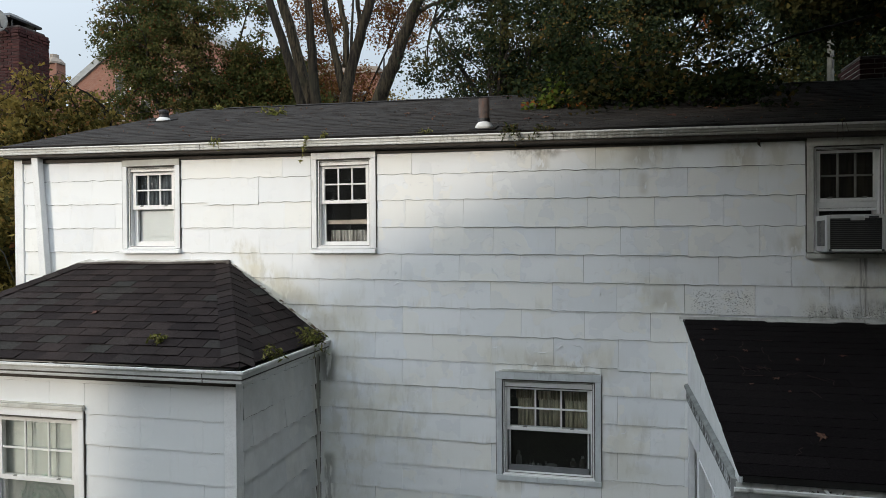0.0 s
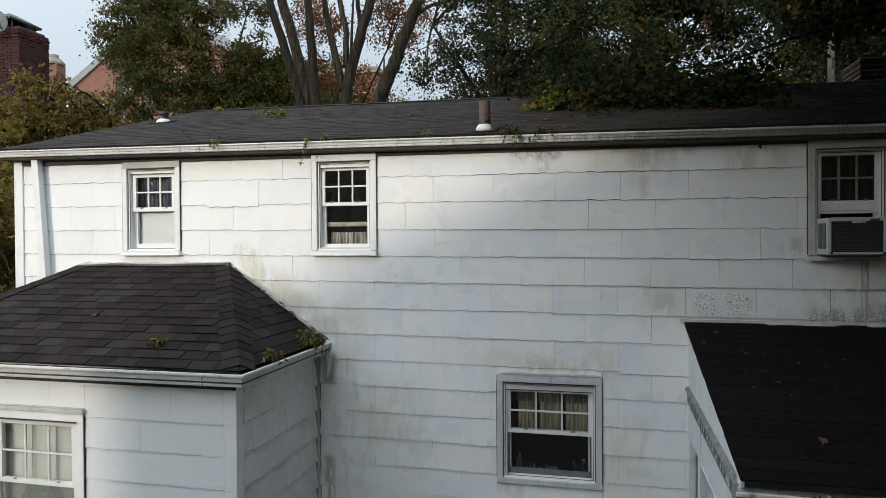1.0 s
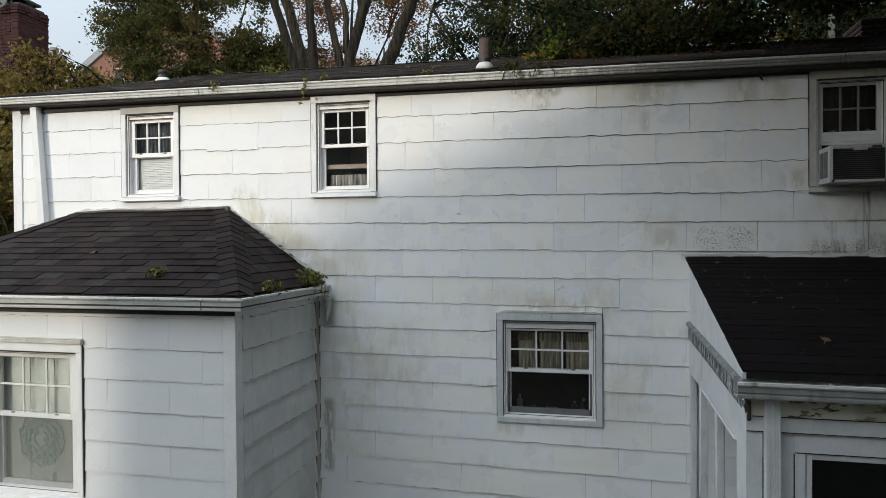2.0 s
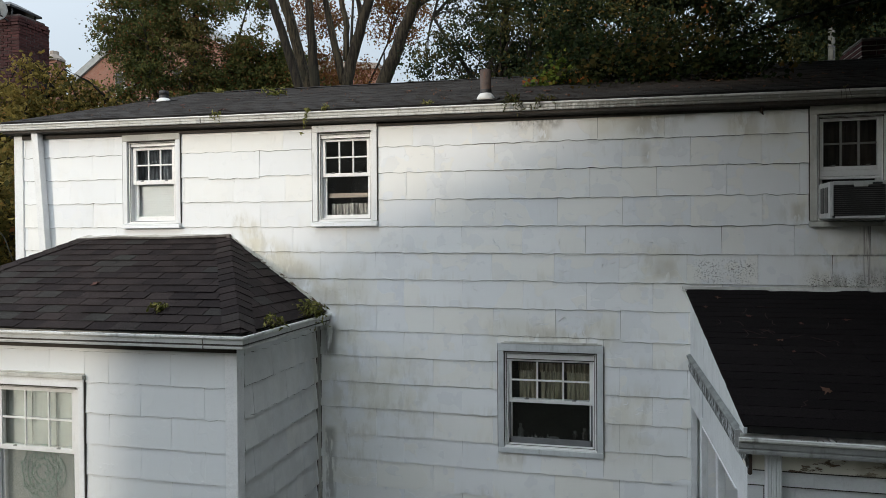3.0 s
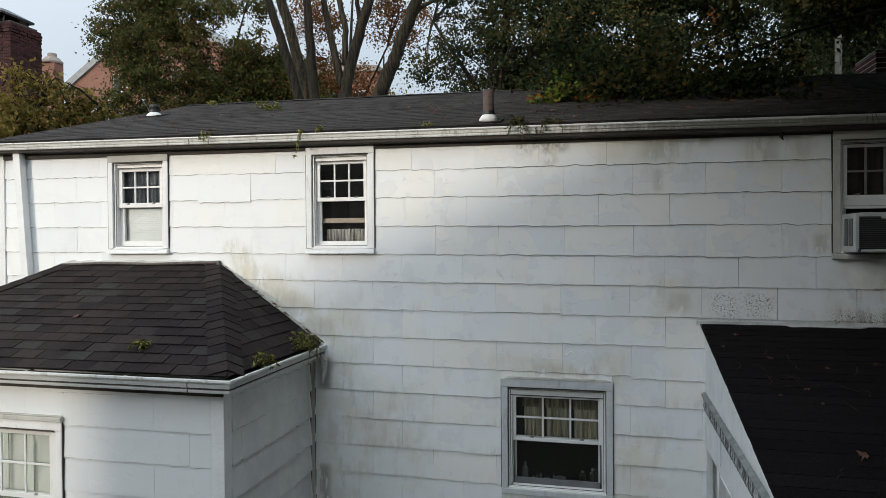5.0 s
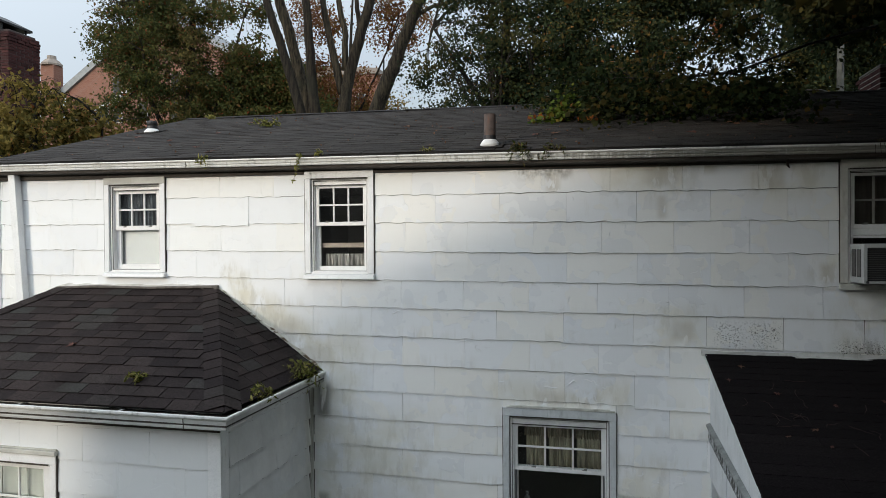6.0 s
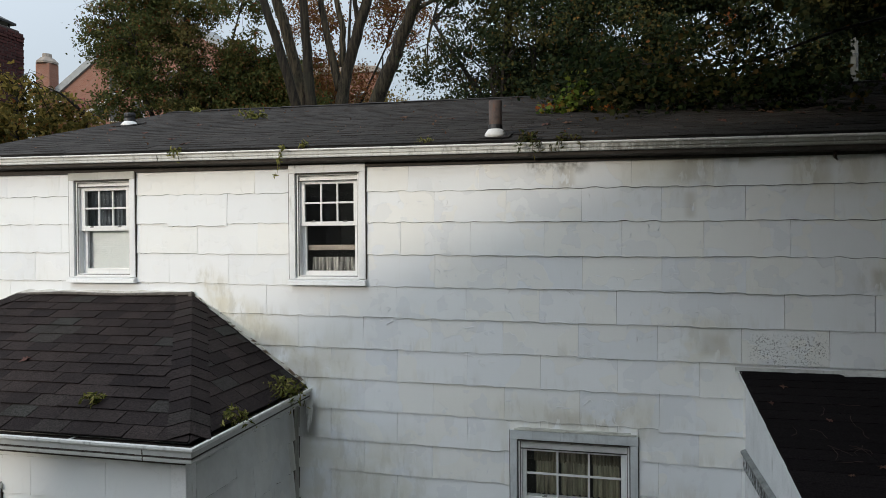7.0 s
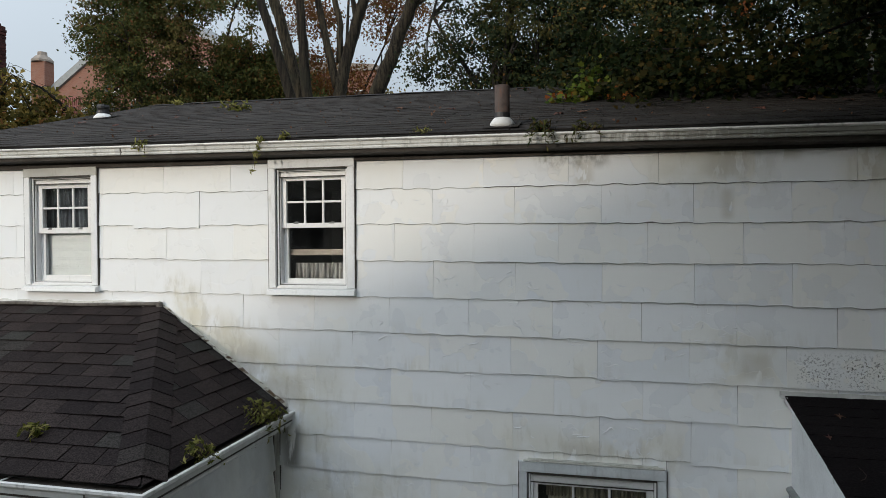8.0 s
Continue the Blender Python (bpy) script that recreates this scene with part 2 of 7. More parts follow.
def make_brickwork():
    """Far brick walls, too small to tell single bricks."""
    n = Nodes("far_brickwork")
    tex = n.add("ShaderNodeTexBrick")
    turn = n.add("ShaderNodeMapping")
    turn.inputs["Rotation"].default_value = (radians(90), 0, 0)
    n.put(turn.inputs[0], n.place)
    n.put(tex.inputs["Vector"], turn.outputs[0])
    tex.inputs["Scale"].default_value = 1.0
    tex.inputs["Brick Width"].default_value, tex.inputs["Row Height"].default_value, tex.inputs["Mortar Size"].default_value = 0.21, 0.075, 0.008
    n.put(tex.inputs["Color1"], (0.165, 0.073, 0.052)), n.put(tex.inputs["Color2"], (0.205, 0.098, 0.068)), n.put(tex.inputs["Mortar"], (0.20, 0.145, 0.12))
    col = n.mix(n.ramp(n.noise(0.5, 4), 0.4, 0.7, 0, 0.4), tex.outputs[0], (0.16, 0.085, 0.065))
    return n.done(col, 0.9, spec=0.1)


def make_glass(name, tint=(0.93, 0.96, 0.96)):
    n = Nodes(name)
    n.bsdf.inputs["Transmission Weight"].default_value = 1.0
    n.bsdf.inputs["IOR"].default_value = 1.45
    n.bump(n.noise(3.0, 2), 0.05, 0.01)
    n.done(tint, 0.015, spec=0.5)
    # thin film of dust
    dust = n.add("ShaderNodeBsdfDiffuse")
    n.put(dust.inputs[0], (0.6, 0.62, 0.6))
    mixer = n.add("ShaderNodeMixShader")
    n.put(mixer.inputs[0], n.ramp(n.noise(7, 4), 0.3, 0.7, 0.001, 0.007))
    n.tree.links.new(n.bsdf.outputs[0], mixer.inputs[1])
    n.tree.links.new(dust.outputs[0], mixer.inputs[2])
    n.tree.links.new(mixer.outputs[0], n.tree.nodes["Material Output"].inputs[0])
    return n.mat


def make_cloth(name, a, b):
    n = Nodes(name)
    weave = n.noise(1, 3, 0.5, n.stretch(160, 160, 160))
    col = n.mix(n.ramp(n.noise(1, 3, 0.5, n.stretch(40, 40, 3)), 0.35, 0.65), a, b)
    n.bump(weave, 0.3, 0.002)
    return n.done(col, 0.95, spec=0.1)



def make_screen():
    """Woven insect screen: mostly holes."""
    n = Nodes("insect_screen")
    hole = n.add("ShaderNodeBsdfTransparent")
    mixer = n.add("ShaderNodeMixShader")
    mixer.inputs[0].default_value = 0.24
    n.tree.links.new(hole.outputs[0], mixer.inputs[1])
    n.tree.links.new(n.bsdf.outputs[0], mixer.inputs[2])
    n.tree.links.new(mixer.outputs[0], n.tree.nodes["Material Output"].inputs[0])
    n.done(n.mix(n.noise(40), (0.17, 0.19, 0.18), (0.22, 0.24, 0.225)), 0.7)
    return n.mat


SCREEN = make_screen()
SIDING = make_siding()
# raw lower edge, darkened to paint the shadow line under each course
LAP_EDGE = plain("shaded_siding_edge", (0.18, 0.175, 0.165), 0.9, 0.4, 12)
TRIM = plain("weathered_trim_paint", (0.84, 0.85, 0.85), 0.6, 0.07, 5, dirt=(0.55, 0.55, 0.50), dirt_amount=0.1)
DOOR_DARK = plain("dark_door_opening", (0.010, 0.010, 0.010), 0.9, 0.2, 9, spec=0.1)
SCREEN_BAR = plain("screen_frame_grey", (0.16, 0.165, 0.17), 0.6, 0.2, 9)
# pole wood darker than its own tone; shade is in the colour
POLE_WOOD = plain("shaded_pole_wood", (0.085, 0.086, 0.074), 0.9, 0.35, 9)
OLD_POST = plain("silvered_post_wood", (0.22, 0.215, 0.20), 0.85, 0.25, 7)
POST = plain("grey_post_paint", (0.22, 0.22, 0.21), 0.8, 0.3, 5)
GREY_TRIM = plain("grey_trim_paint", (0.60, 0.63, 0.64), 0.6, 0.16, 6, dirt=(0.30, 0.31, 0.31), dirt_amount=0.3)
PORCH_TRIM = plain("porch_trim_paint", (0.70, 0.72, 0.73), 0.6, 0.12, 6, dirt=(0.40, 0.41, 0.40), dirt_amount=0.25)
VINYL = plain("white_vinyl", (0.80, 0.80, 0.79), 0.35, 0.06, 4, bump=0.03, dirt=(0.5, 0.5, 0.46), dirt_amount=0.05)
GUTTER = plain("gutter_enamel", (0.57, 0.575, 0.56), 0.5, 0.15, 3, bump=0.05, dirt=(0.26, 0.26, 0.22), dirt_amount=0.38)


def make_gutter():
    """Enamel with grime and mildew, darkened eastward to paint in the tree's shade."""
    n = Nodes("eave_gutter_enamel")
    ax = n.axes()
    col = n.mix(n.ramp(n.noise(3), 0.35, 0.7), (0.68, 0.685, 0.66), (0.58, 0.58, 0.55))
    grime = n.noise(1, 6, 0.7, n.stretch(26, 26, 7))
    # threshold falls to the east, so the painted shade covers more there
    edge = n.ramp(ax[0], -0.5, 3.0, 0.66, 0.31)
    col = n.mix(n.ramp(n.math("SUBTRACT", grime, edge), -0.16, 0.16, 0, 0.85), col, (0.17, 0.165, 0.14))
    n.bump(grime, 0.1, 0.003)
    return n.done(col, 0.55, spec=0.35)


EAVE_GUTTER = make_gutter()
PORCH_GUTTER = plain("porch_gutter_enamel", (0.33, 0.335, 0.33), 0.5, 0.25, 9, bump=0.1, dirt=(0.09, 0.088, 0.075), dirt_amount=0.6)
GUTTER_LIP = plain("gutter_lip_enamel", (0.70, 0.70, 0.68), 0.4, 0.1, 4, bump=0.05, dirt=(0.12, 0.12, 0.10), dirt_amount=0.35)
GUTTER_IN = plain("gutter_inside", (0.14, 0.13, 0.11), 0.9, 0.4, 9)
# near-black tone paints shade under eaves and in the joints round boards
SOFFIT = plain("eave_and_joint_shade", (0.050, 0.041, 0.034), 0.8, 0.4, 6, dirt=(0.07, 0.07, 0.06), dirt_amount=0.4)
AGED = plain("aged_casing_paint", (0.58, 0.575, 0.53), 0.75, 0.2, 5, dirt=(0.30, 0.28, 0.23), dirt_amount=0.4)


def make_peeling():
    """Cream paint flaking off brown board in long flakes."""
    n = Nodes("peeling_board")
    flake = n.noise(1, 6, 0.65, n.stretch(7, 7, 22))
    col = n.mix(n.ramp(flake, 0.52, 0.55), (0.66, 0.64, 0.56), n.mix(n.noise(30, 3), (0.20, 0.14, 0.09), (0.08, 0.06, 0.045)))
    col = n.mix(n.ramp(n.noise(1, 4, 0.6, n.stretch(5, 5, 1.5)), 0.5, 0.7, 0, 0.6), col, (0.40, 0.37, 0.29))
    n.bump(n.ramp(flake, 0.52, 0.55, 1, 0), 0.6, 0.004)
    return n.done(col, 0.8, spec=0.25)


PEELED = make_peeling()


def make_mildew():
    """White paint overgrown with ragged black mildew."""
    n = Nodes("black_mildew")
    patch = n.noise(1, 6, 0.65, n.stretch(24, 24, 7))
    col = n.mix(n.ramp(patch, 0.44, 0.60), (0.06, 0.061, 0.058), (0.44, 0.46, 0.47))
    col = n.mix(n.ramp(n.noise(60, 3), 0.4, 0.7, 0, 0.4), col, (0.12, 0.12, 0.115))
    n.bump(patch, 0.3, 0.004)
    return n.done(col, 0.9, spec=0.2)


MOULD = make_mildew()
MILDEW = plain("mildewed_moulding", (0.24, 0.255, 0.25), 0.8, 0.3, 8, dirt=(0.09, 0.10, 0.095), dirt_amount=0.6)
OLD_TAR = plain("peeling_tar", (0.15, 0.135, 0.12), 0.85, 0.4, 12, dirt=(0.04, 0.038, 0.035), dirt_amount=0.6)
FLASHING = plain("painted_flashing", (0.62, 0.62, 0.59), 0.6, 0.25, 9, dirt=(0.25, 0.24, 0.2), dirt_amount=0.4)
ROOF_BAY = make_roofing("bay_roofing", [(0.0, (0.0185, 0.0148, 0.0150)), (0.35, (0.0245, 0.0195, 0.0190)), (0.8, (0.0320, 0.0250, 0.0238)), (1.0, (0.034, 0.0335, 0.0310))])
# near-black: the shade over the porch roof is carried by its colour
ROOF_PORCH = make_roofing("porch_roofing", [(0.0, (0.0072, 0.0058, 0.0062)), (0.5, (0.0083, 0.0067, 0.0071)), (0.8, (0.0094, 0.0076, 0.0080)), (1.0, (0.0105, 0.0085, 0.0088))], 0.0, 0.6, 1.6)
ROOF_MAIN = make_roofing_far()
UNDERLAY = plain("roof_underlay", (0.022, 0.021, 0.020), 0.95, 0.3, 8, spec=0.1)
RUST = plain("rusted_iron", (0.085, 0.062, 0.052), 0.85, 0.5, 14, dirt=(0.14, 0.055, 0.03), dirt_amount=0.6)
LEAD = plain("painted_boot", (0.70, 0.70, 0.68), 0.5, 0.15, 12, dirt=(0.3, 0.28, 0.24), dirt_amount=0.3)
DARK_METAL = plain("dark_sheet_metal", (0.05, 0.05, 0.052), 0.5, 0.3, 8, metal=0.6)
# near-black plaster: the unlit rooms' darkness is put into the colour
ROOM = plain("shaded_room_plaster", (0.05, 0.048, 0.046), 0.9, 0.1, 3)
CAVITY = plain("wall_sheathing", (0.16, 0.14, 0.12), 0.9, 0.2, 5)
GLASS = make_glass("window_glass")
BLIND = plain("blind_slat", (0.52, 0.545, 0.56), 0.5, 0.05, 6)
CURTAIN = make_cloth("beige_curtain", (0.52, 0.47, 0.33), (0.30, 0.27, 0.19))
RUFFLE = make_cloth("brown_beige_ruffle", (0.40, 0.34, 0.24), (0.17, 0.145, 0.10))
CREAM = make_cloth("cream_vertical_blind", (0.345, 0.368, 0.350), (0.305, 0.325, 0.308))
SHEER = make_cloth("grey_sheer", (0.10, 0.112, 0.128), (0.030, 0.034, 0.042))
BROWN_SHADE = make_cloth("brown_shade", (0.075, 0.062, 0.055), (0.05, 0.042, 0.038))
LACE = make_cloth("lace_valance", (0.27, 0.265, 0.255), (0.07, 0.068, 0.065))
AC_SHELL = plain("appliance_shell", (0.52, 0.53, 0.52), 0.5, 0.1, 5, dirt=(0.3, 0.3, 0.28), dirt_amount=0.3)
AC_FIN = plain("appliance_fin_edge", (0.11, 0.11, 0.11), 0.5, 0.2, 9)
AC_GRILLE = plain("appliance_fins", (0.035, 0.036, 0.038), 0.5, 0.2, 9)
BARK = make_bark("grey_bark", (0.050, 0.041, 0.026), (0.0056, 0.0042, 0.0032))
BARK_DARK = make_bark("dark_bark", (0.032, 0.027, 0.022), (0.012, 0.011, 0.009))
LEAF_GREEN = make_leaf("maple_leaf", [(0.0, (0.030, 0.040, 0.015)), (0.5, (0.072, 0.086, 0.028)), (0.76, (0.105, 0.106, 0.029)), (0.92, (0.120, 0.082, 0.030)), (1.0, (0.210, 0.066, 0.028))])
LEAF_DARK = make_leaf("oak_leaf", [(0.0, (0.0146, 0.0224, 0.012)), (0.6, (0.0275, 0.0404, 0.0181)), (0.9, (0.0516, 0.0576, 0.0189)), (0.97, (0.0946, 0.0714, 0.0189)), (1.0, (0.1376, 0.0602, 0.0189))], 0.3)
# lit copy of the oak leaf, with sunlight painted into its colour
LEAF_MID = make_leaf("sunlit_oak_leaf", [(0.0, (0.014, 0.022, 0.009)), (0.5, (0.028, 0.039, 0.013)), (0.85, (0.060, 0.064, 0.017)), (0.96, (0.15, 0.085, 0.022)), (1.0, (0.20, 0.07, 0.024))], 0.35)
LEAF_ORANGE = make_leaf("orange_leaf", [(0.0, (0.16, 0.05, 0.016)), (0.6, (0.28, 0.085, 0.022)), (1.0, (0.34, 0.15, 0.03))], 0.4)
LEAF_RUST = make_leaf("autumn_leaf", [(0.0, (0.0765, 0.0298, 0.0153)), (0.45, (0.1445, 0.0595, 0.0255)), (0.8, (0.2040, 0.1020, 0.0298)), (1.0, (0.0850, 0.0935, 0.0255))], 0.4)
LEAF_OLIVE = make_leaf("shrub_leaf", [(0.0, (0.040, 0.040, 0.012)), (0.45, (0.125, 0.105, 0.028)), (0.78, (0.26, 0.185, 0.046)), (0.92, (0.34, 0.25, 0.07)), (1.0, (0.30, 0.11, 0.04))], 0.4)
LEAF_BRIGHT = make_leaf("turning_leaf", [(0.0, (0.05, 0.085, 0.016)), (0.5, (0.11, 0.15, 0.025)), (0.85, (0.17, 0.18, 0.03)), (0.95, (0.24, 0.12, 0.03)), (1.0, (0.26, 0.08, 0.03))], 0.35)
LEAF_ROOF = make_leaf("branch_leaf", [(0.0, (0.009, 0.017, 0.007)), (0.55, (0.016, 0.027, 0.009)), (0.85, (0.030, 0.038, 0.011)), (0.97, (0.075, 0.048, 0.013)), (1.0, (0.07, 0.043, 0.014))], 0.35)
WEED = make_leaf("gutter_weed_leaf", [(0.0, (0.065, 0.078, 0.018)), (0.5, (0.18, 0.185, 0.045)), (0.8, (0.32, 0.30, 0.09)), (1.0, (0.36, 0.30, 0.12))], 0.3)
DRY_LEAF = plain("fallen_leaf", (0.085, 0.032, 0.022), 0.8, 0.4, 30)
PALE_LEAF = plain("faded_leaf", (0.12, 0.058, 0.034), 0.8, 0.3, 30)
TWIG = plain("dry_twig", (0.040, 0.022, 0.018), 0.9, 0.3, 30)
BRICK = make_brick("chimney_brick", [(0.0, (0.032, 0.010, 0.010)), (0.4, (0.051, 0.016, 0.015)), (0.8, (0.066, 0.022, 0.019)), (1.0, (0.042, 0.019, 0.018))])
MORTAR = plain("dark_mortar", (0.05, 0.035, 0.032), 0.95, 0.3, 20)
FAR_BRICK = make_brickwork()
RED_IRON = plain("red_iron_paint", (0.16, 0.035, 0.03), 0.6, 0.2, 6)
STONE = plain("pale_stone", (0.42, 0.40, 0.36), 0.85, 0.2, 2)
OLD_STONE = plain("sooty_stone", (0.24, 0.205, 0.175), 0.85, 0.25, 2)
SLATE = plain("grey_slate", (0.24, 0.25, 0.25), 0.8, 0.2, 3)
WHITE_FAR = plain("white_woodwork", (0.45, 0.45, 0.44), 0.6, 0.1, 2)
DARK_GLASS = plain("dark_pane", (0.03, 0.035, 0.04), 0.35, 0.2, 3, bump=0.02, spec=0.08)
CONCRETE = plain("concrete", (0.45, 0.44, 0.42), 0.9, 0.2, 3)
GRASS = plain("lawn", (0.075, 0.072, 0.046), 0.95, 0.4, 1.5, bump=0.6)
STUCCO = plain("neighbour_siding", (0.30, 0.27, 0.23), 0.85, 0.15, 2)
# pale plastic dimmed in colour for the dark behind the panes
BOTTLE = plain("shaded_white_plastic", (0.16, 0.165, 0.16), 0.6, 0.2, 20)
GREEN_GLASS = plain("green_cut_glass", (0.28, 0.41, 0.34), 0.25, 0.4, 30)
# indoor wood, darkened to include the rooms' shade
DARK_WOOD = plain("dark_interior_wood", (0.05, 0.043, 0.038), 0.6, 0.3, 12)


# ---------------------------------------------------------------- mesh helpers
def thing(name, label, category, at=(0, 0, 0), group="", kind=""):
    ob = new(name)
    ob.location = at
    return tagged(ob, label, category, group, kind)


def mesh_of(name, bm, material):
    me = bpy.data.meshes.new(name)
    bm.to_mesh(me)
    bm.free()
    me.materials.append(material)
    return me


def part(name, bm, material, parent=None, label="", smooth=False):
    """Link a bmesh as one mesh object, under a thing where one is given."""
    me = mesh_of(name, bm, material) if isinstance(bm, bmesh.types.BMesh) else bm
    if smooth:
        me.shade_smooth()
    ob = new(name, me)
    if parent:
        ob.parent = parent
        ob.matrix_parent_inverse = Matrix.Translation(parent.matrix_basis.translation).inverted() if parent.parent is None else Matrix.Identity(4)
    if label:
        ob["label"] = label
    return ob


def box(bm, x0, x1, y0, y1, z0, z1, bevel=0.0):
    m = Matrix.Translation(((x0 + x1) / 2, (y0 + y1) / 2, (z0 + z1) / 2)) @ Matrix.Diagonal((abs(x1 - x0), abs(y1 - y0), abs(z1 - z0), 1))
    made = bmesh.ops.create_cube(bm, size=1, matrix=m)["verts"]
    if bevel:
        edges = list({e for v in made for e in v.link_edges})
        bmesh.ops.bevel(bm, geom=edges, offset=bevel, segments=1, affect="EDGES")
    return bm


def boxes(*rows, bevel=0.0):
    bm = bmesh.new()
    for row in rows:
        box(bm, *row, bevel=bevel)
    return bm


def prism(bm, loop, shift):
    """Extrude a closed loop of points by a vector."""
    a = [bm.verts.new(p) for p in loop]
    b = [bm.verts.new(Vector(p) + Vector(shift)) for p in loop]
    bm.faces.new(a[::-1])
    bm.faces.new(b)
    for i in range(len(a)):
        j = (i + 1) % len(a)
        bm.faces.new((a[i], a[j], b[j], b[i]))
    return bm


def fixed(bm):
    bmesh.ops.recalc_face_normals(bm, faces=bm.faces[:])
    return bm


def tube(bm, points, radii, sides=8, caps=True):
    """A tapered tube along a bent line."""
    pts = [Vector(p) for p in points]
    rings = []
    for i, p in enumerate(pts):
        along = (pts[min(i + 1, len(pts) - 1)] - pts[max(i - 1, 0)]).normalized()
        side = along.cross(Vector((0.31, 0.95, 0.05))).normalized()
        up = side.cross(along)
        rings.append([bm.verts.new(p + radii[i] * (side * math.cos(2 * math.pi * k / sides) + up * math.sin(2 * math.pi * k / sides))) for k in range(sides)])
    for a, b in zip(rings, rings[1:]):
        for k in range(sides):
            bm.faces.new((a[k], a[(k + 1) % sides], b[(k + 1) % sides], b[k]))
    if caps and sides > 2:
        bm.faces.new(rings[0][::-1])
        bm.faces.new(rings[-1])
    return bm


def pydata(name, verts, faces, material):
    me = bpy.data.meshes.new(name)
    me.from_pydata(verts, [], faces)
    me.materials.append(material)
    return me


def clip(poly, a, b, c):
    """Keep the part of a polygon where a*u + b*v <= c."""
    out = []
    for p, q in zip(poly, poly[1:] + poly[:1]):
        dp, dq = a * p[0] + b * p[1] - c, a * q[0] + b * q[1] - c
        if dp <= 0:
            out.append(p)
        if dp * dq < 0:
            k = dp / (dp - dq)
            out.append((p[0] + k * (q[0] - p[0]), p[1] + k * (q[1] - p[1])))
    return out


def area(poly):
    return abs(sum(p[0] * q[1] - p[1] * q[0] for p, q in zip(poly, poly[1:] + poly[:1]))) / 2


def plate(name, poly, origin, u, v, thick, lift_low, material):
    """A thin piece on a sloping plane; v runs up the slope, its lower edge is lifted."""
    n = u.cross(v).normalized()
    top_v = max(p[1] for p in poly)
    low_v = min(p[1] for p in poly)
    span = max(top_v - low_v, 1e-4)
    lower, upper = [], []
    for p in poly:
        base = origin + u * p[0] + v * p[1]
        lift = lift_low * (top_v - p[1]) / span
        lower.append(tuple(base + n * lift))
        upper.append(tuple(base + n * (lift + thick)))
    k = len(poly)
    faces = [tuple(range(k))[::-1], tuple(range(k, 2 * k))] + [(i, (i + 1) % k, (i + 1) % k + k, i + k) for i in range(k)]
    return pydata(name, lower + upper, faces, material)


def wall_sheet(x0, x1, z0, z1, y0, y1, holes, along="x"):
    """A wall of full thickness with rectangular openings, as one mesh. holes: (a0, a1, z0, z1)."""
    xs = sorted({x0, x1, *[h[0] for h in holes], *[h[1] for h in holes]})
    bm = bmesh.new()
    for a, b in zip(xs, xs[1:]):
        cuts = sorted((h[2], h[3]) for h in holes if h[0] <= a and h[1] >= b)
        z = z0
        for lo, hi in cuts + [(z1, z1)]:
            if lo > z:
                if along == "x":
                    box(bm, a, b, y0, y1, z, lo)
                else:
                    box(bm, y0, y1, a, b, z, lo)
            z = hi
    bmesh.ops.remove_doubles(bm, verts=bm.verts[:], dist=1e-5)
    return bm


# ---------------------------------------------------------------- siding
EXPOSE, WIDE = 0.2565, 0.579


def east_drop(x):
    """Drop of the courses towards the east end, shaped to fit the camera's view."""
    return -0.0080 * x


def siding_mesh(width, height, seed, wavy=True, off=0.0, thick=1.0):
    """One shingle with a rippled lower edge; off: its middle, seen from the uncut shingle's middle."""
    rnd = random.Random(seed)
    cols = 16
    ph, amp = rnd.uniform(0, 6.28), 0.0036 if wavy else 0.0003
    wild = rnd.uniform(0.5, 1.1)
    verts, faces = [], []
    out, worn = rnd.uniform(0.010, 0.0135), rnd.uniform(0.0012, 0.0026) if wavy else 0.001
    out, worn = out * thick, worn * thick
    for i in range(cols + 1):
        x = -width / 2 + width * i / cols
        s = (x + off) * 2 * math.pi / WIDE
        hold = max(0.0, 1 - (2 * (x + off) / WIDE) ** 2)
        w = amp * (math.sin(3 * s + 0.6) + 0.35 * math.sin(5 * s) + wild * hold * math.sin(2.3 * s + ph))
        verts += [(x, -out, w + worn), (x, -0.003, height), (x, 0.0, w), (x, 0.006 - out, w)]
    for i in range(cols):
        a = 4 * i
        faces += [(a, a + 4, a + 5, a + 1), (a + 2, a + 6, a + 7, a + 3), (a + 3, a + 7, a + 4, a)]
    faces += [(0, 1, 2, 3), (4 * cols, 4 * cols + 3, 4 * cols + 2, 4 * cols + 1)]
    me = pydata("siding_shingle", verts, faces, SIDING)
    # chamfer and underside carry the painted shadow line
    me.materials.append(LAP_EDGE)
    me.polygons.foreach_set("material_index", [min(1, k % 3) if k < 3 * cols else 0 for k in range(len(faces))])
    return me


EAST_THICK = 1.25
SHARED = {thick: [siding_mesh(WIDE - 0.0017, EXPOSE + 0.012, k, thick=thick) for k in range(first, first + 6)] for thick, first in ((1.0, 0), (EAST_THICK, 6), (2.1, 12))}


def seams(a0, a1, firsts):
    """Joints of one course; firsts: (west end, a joint's place) of each stretch, from the west."""
    out = []
    for k, (start, first) in enumerate(firsts):
        lo = max(a0, start)
        hi = min(a1, firsts[k + 1][0] if k + 1 < len(firsts) else a1)
        n = math.ceil((lo - first) / WIDE)
        while first + n * WIDE < hi:
            if not out or first + n * WIDE - out[-1] > 0.1:
                out.append(first + n * WIDE)
            n += 1
    return [a0] + [x for x in out if a0 + 0.02 < x < a1 - 0.02] + [a1]


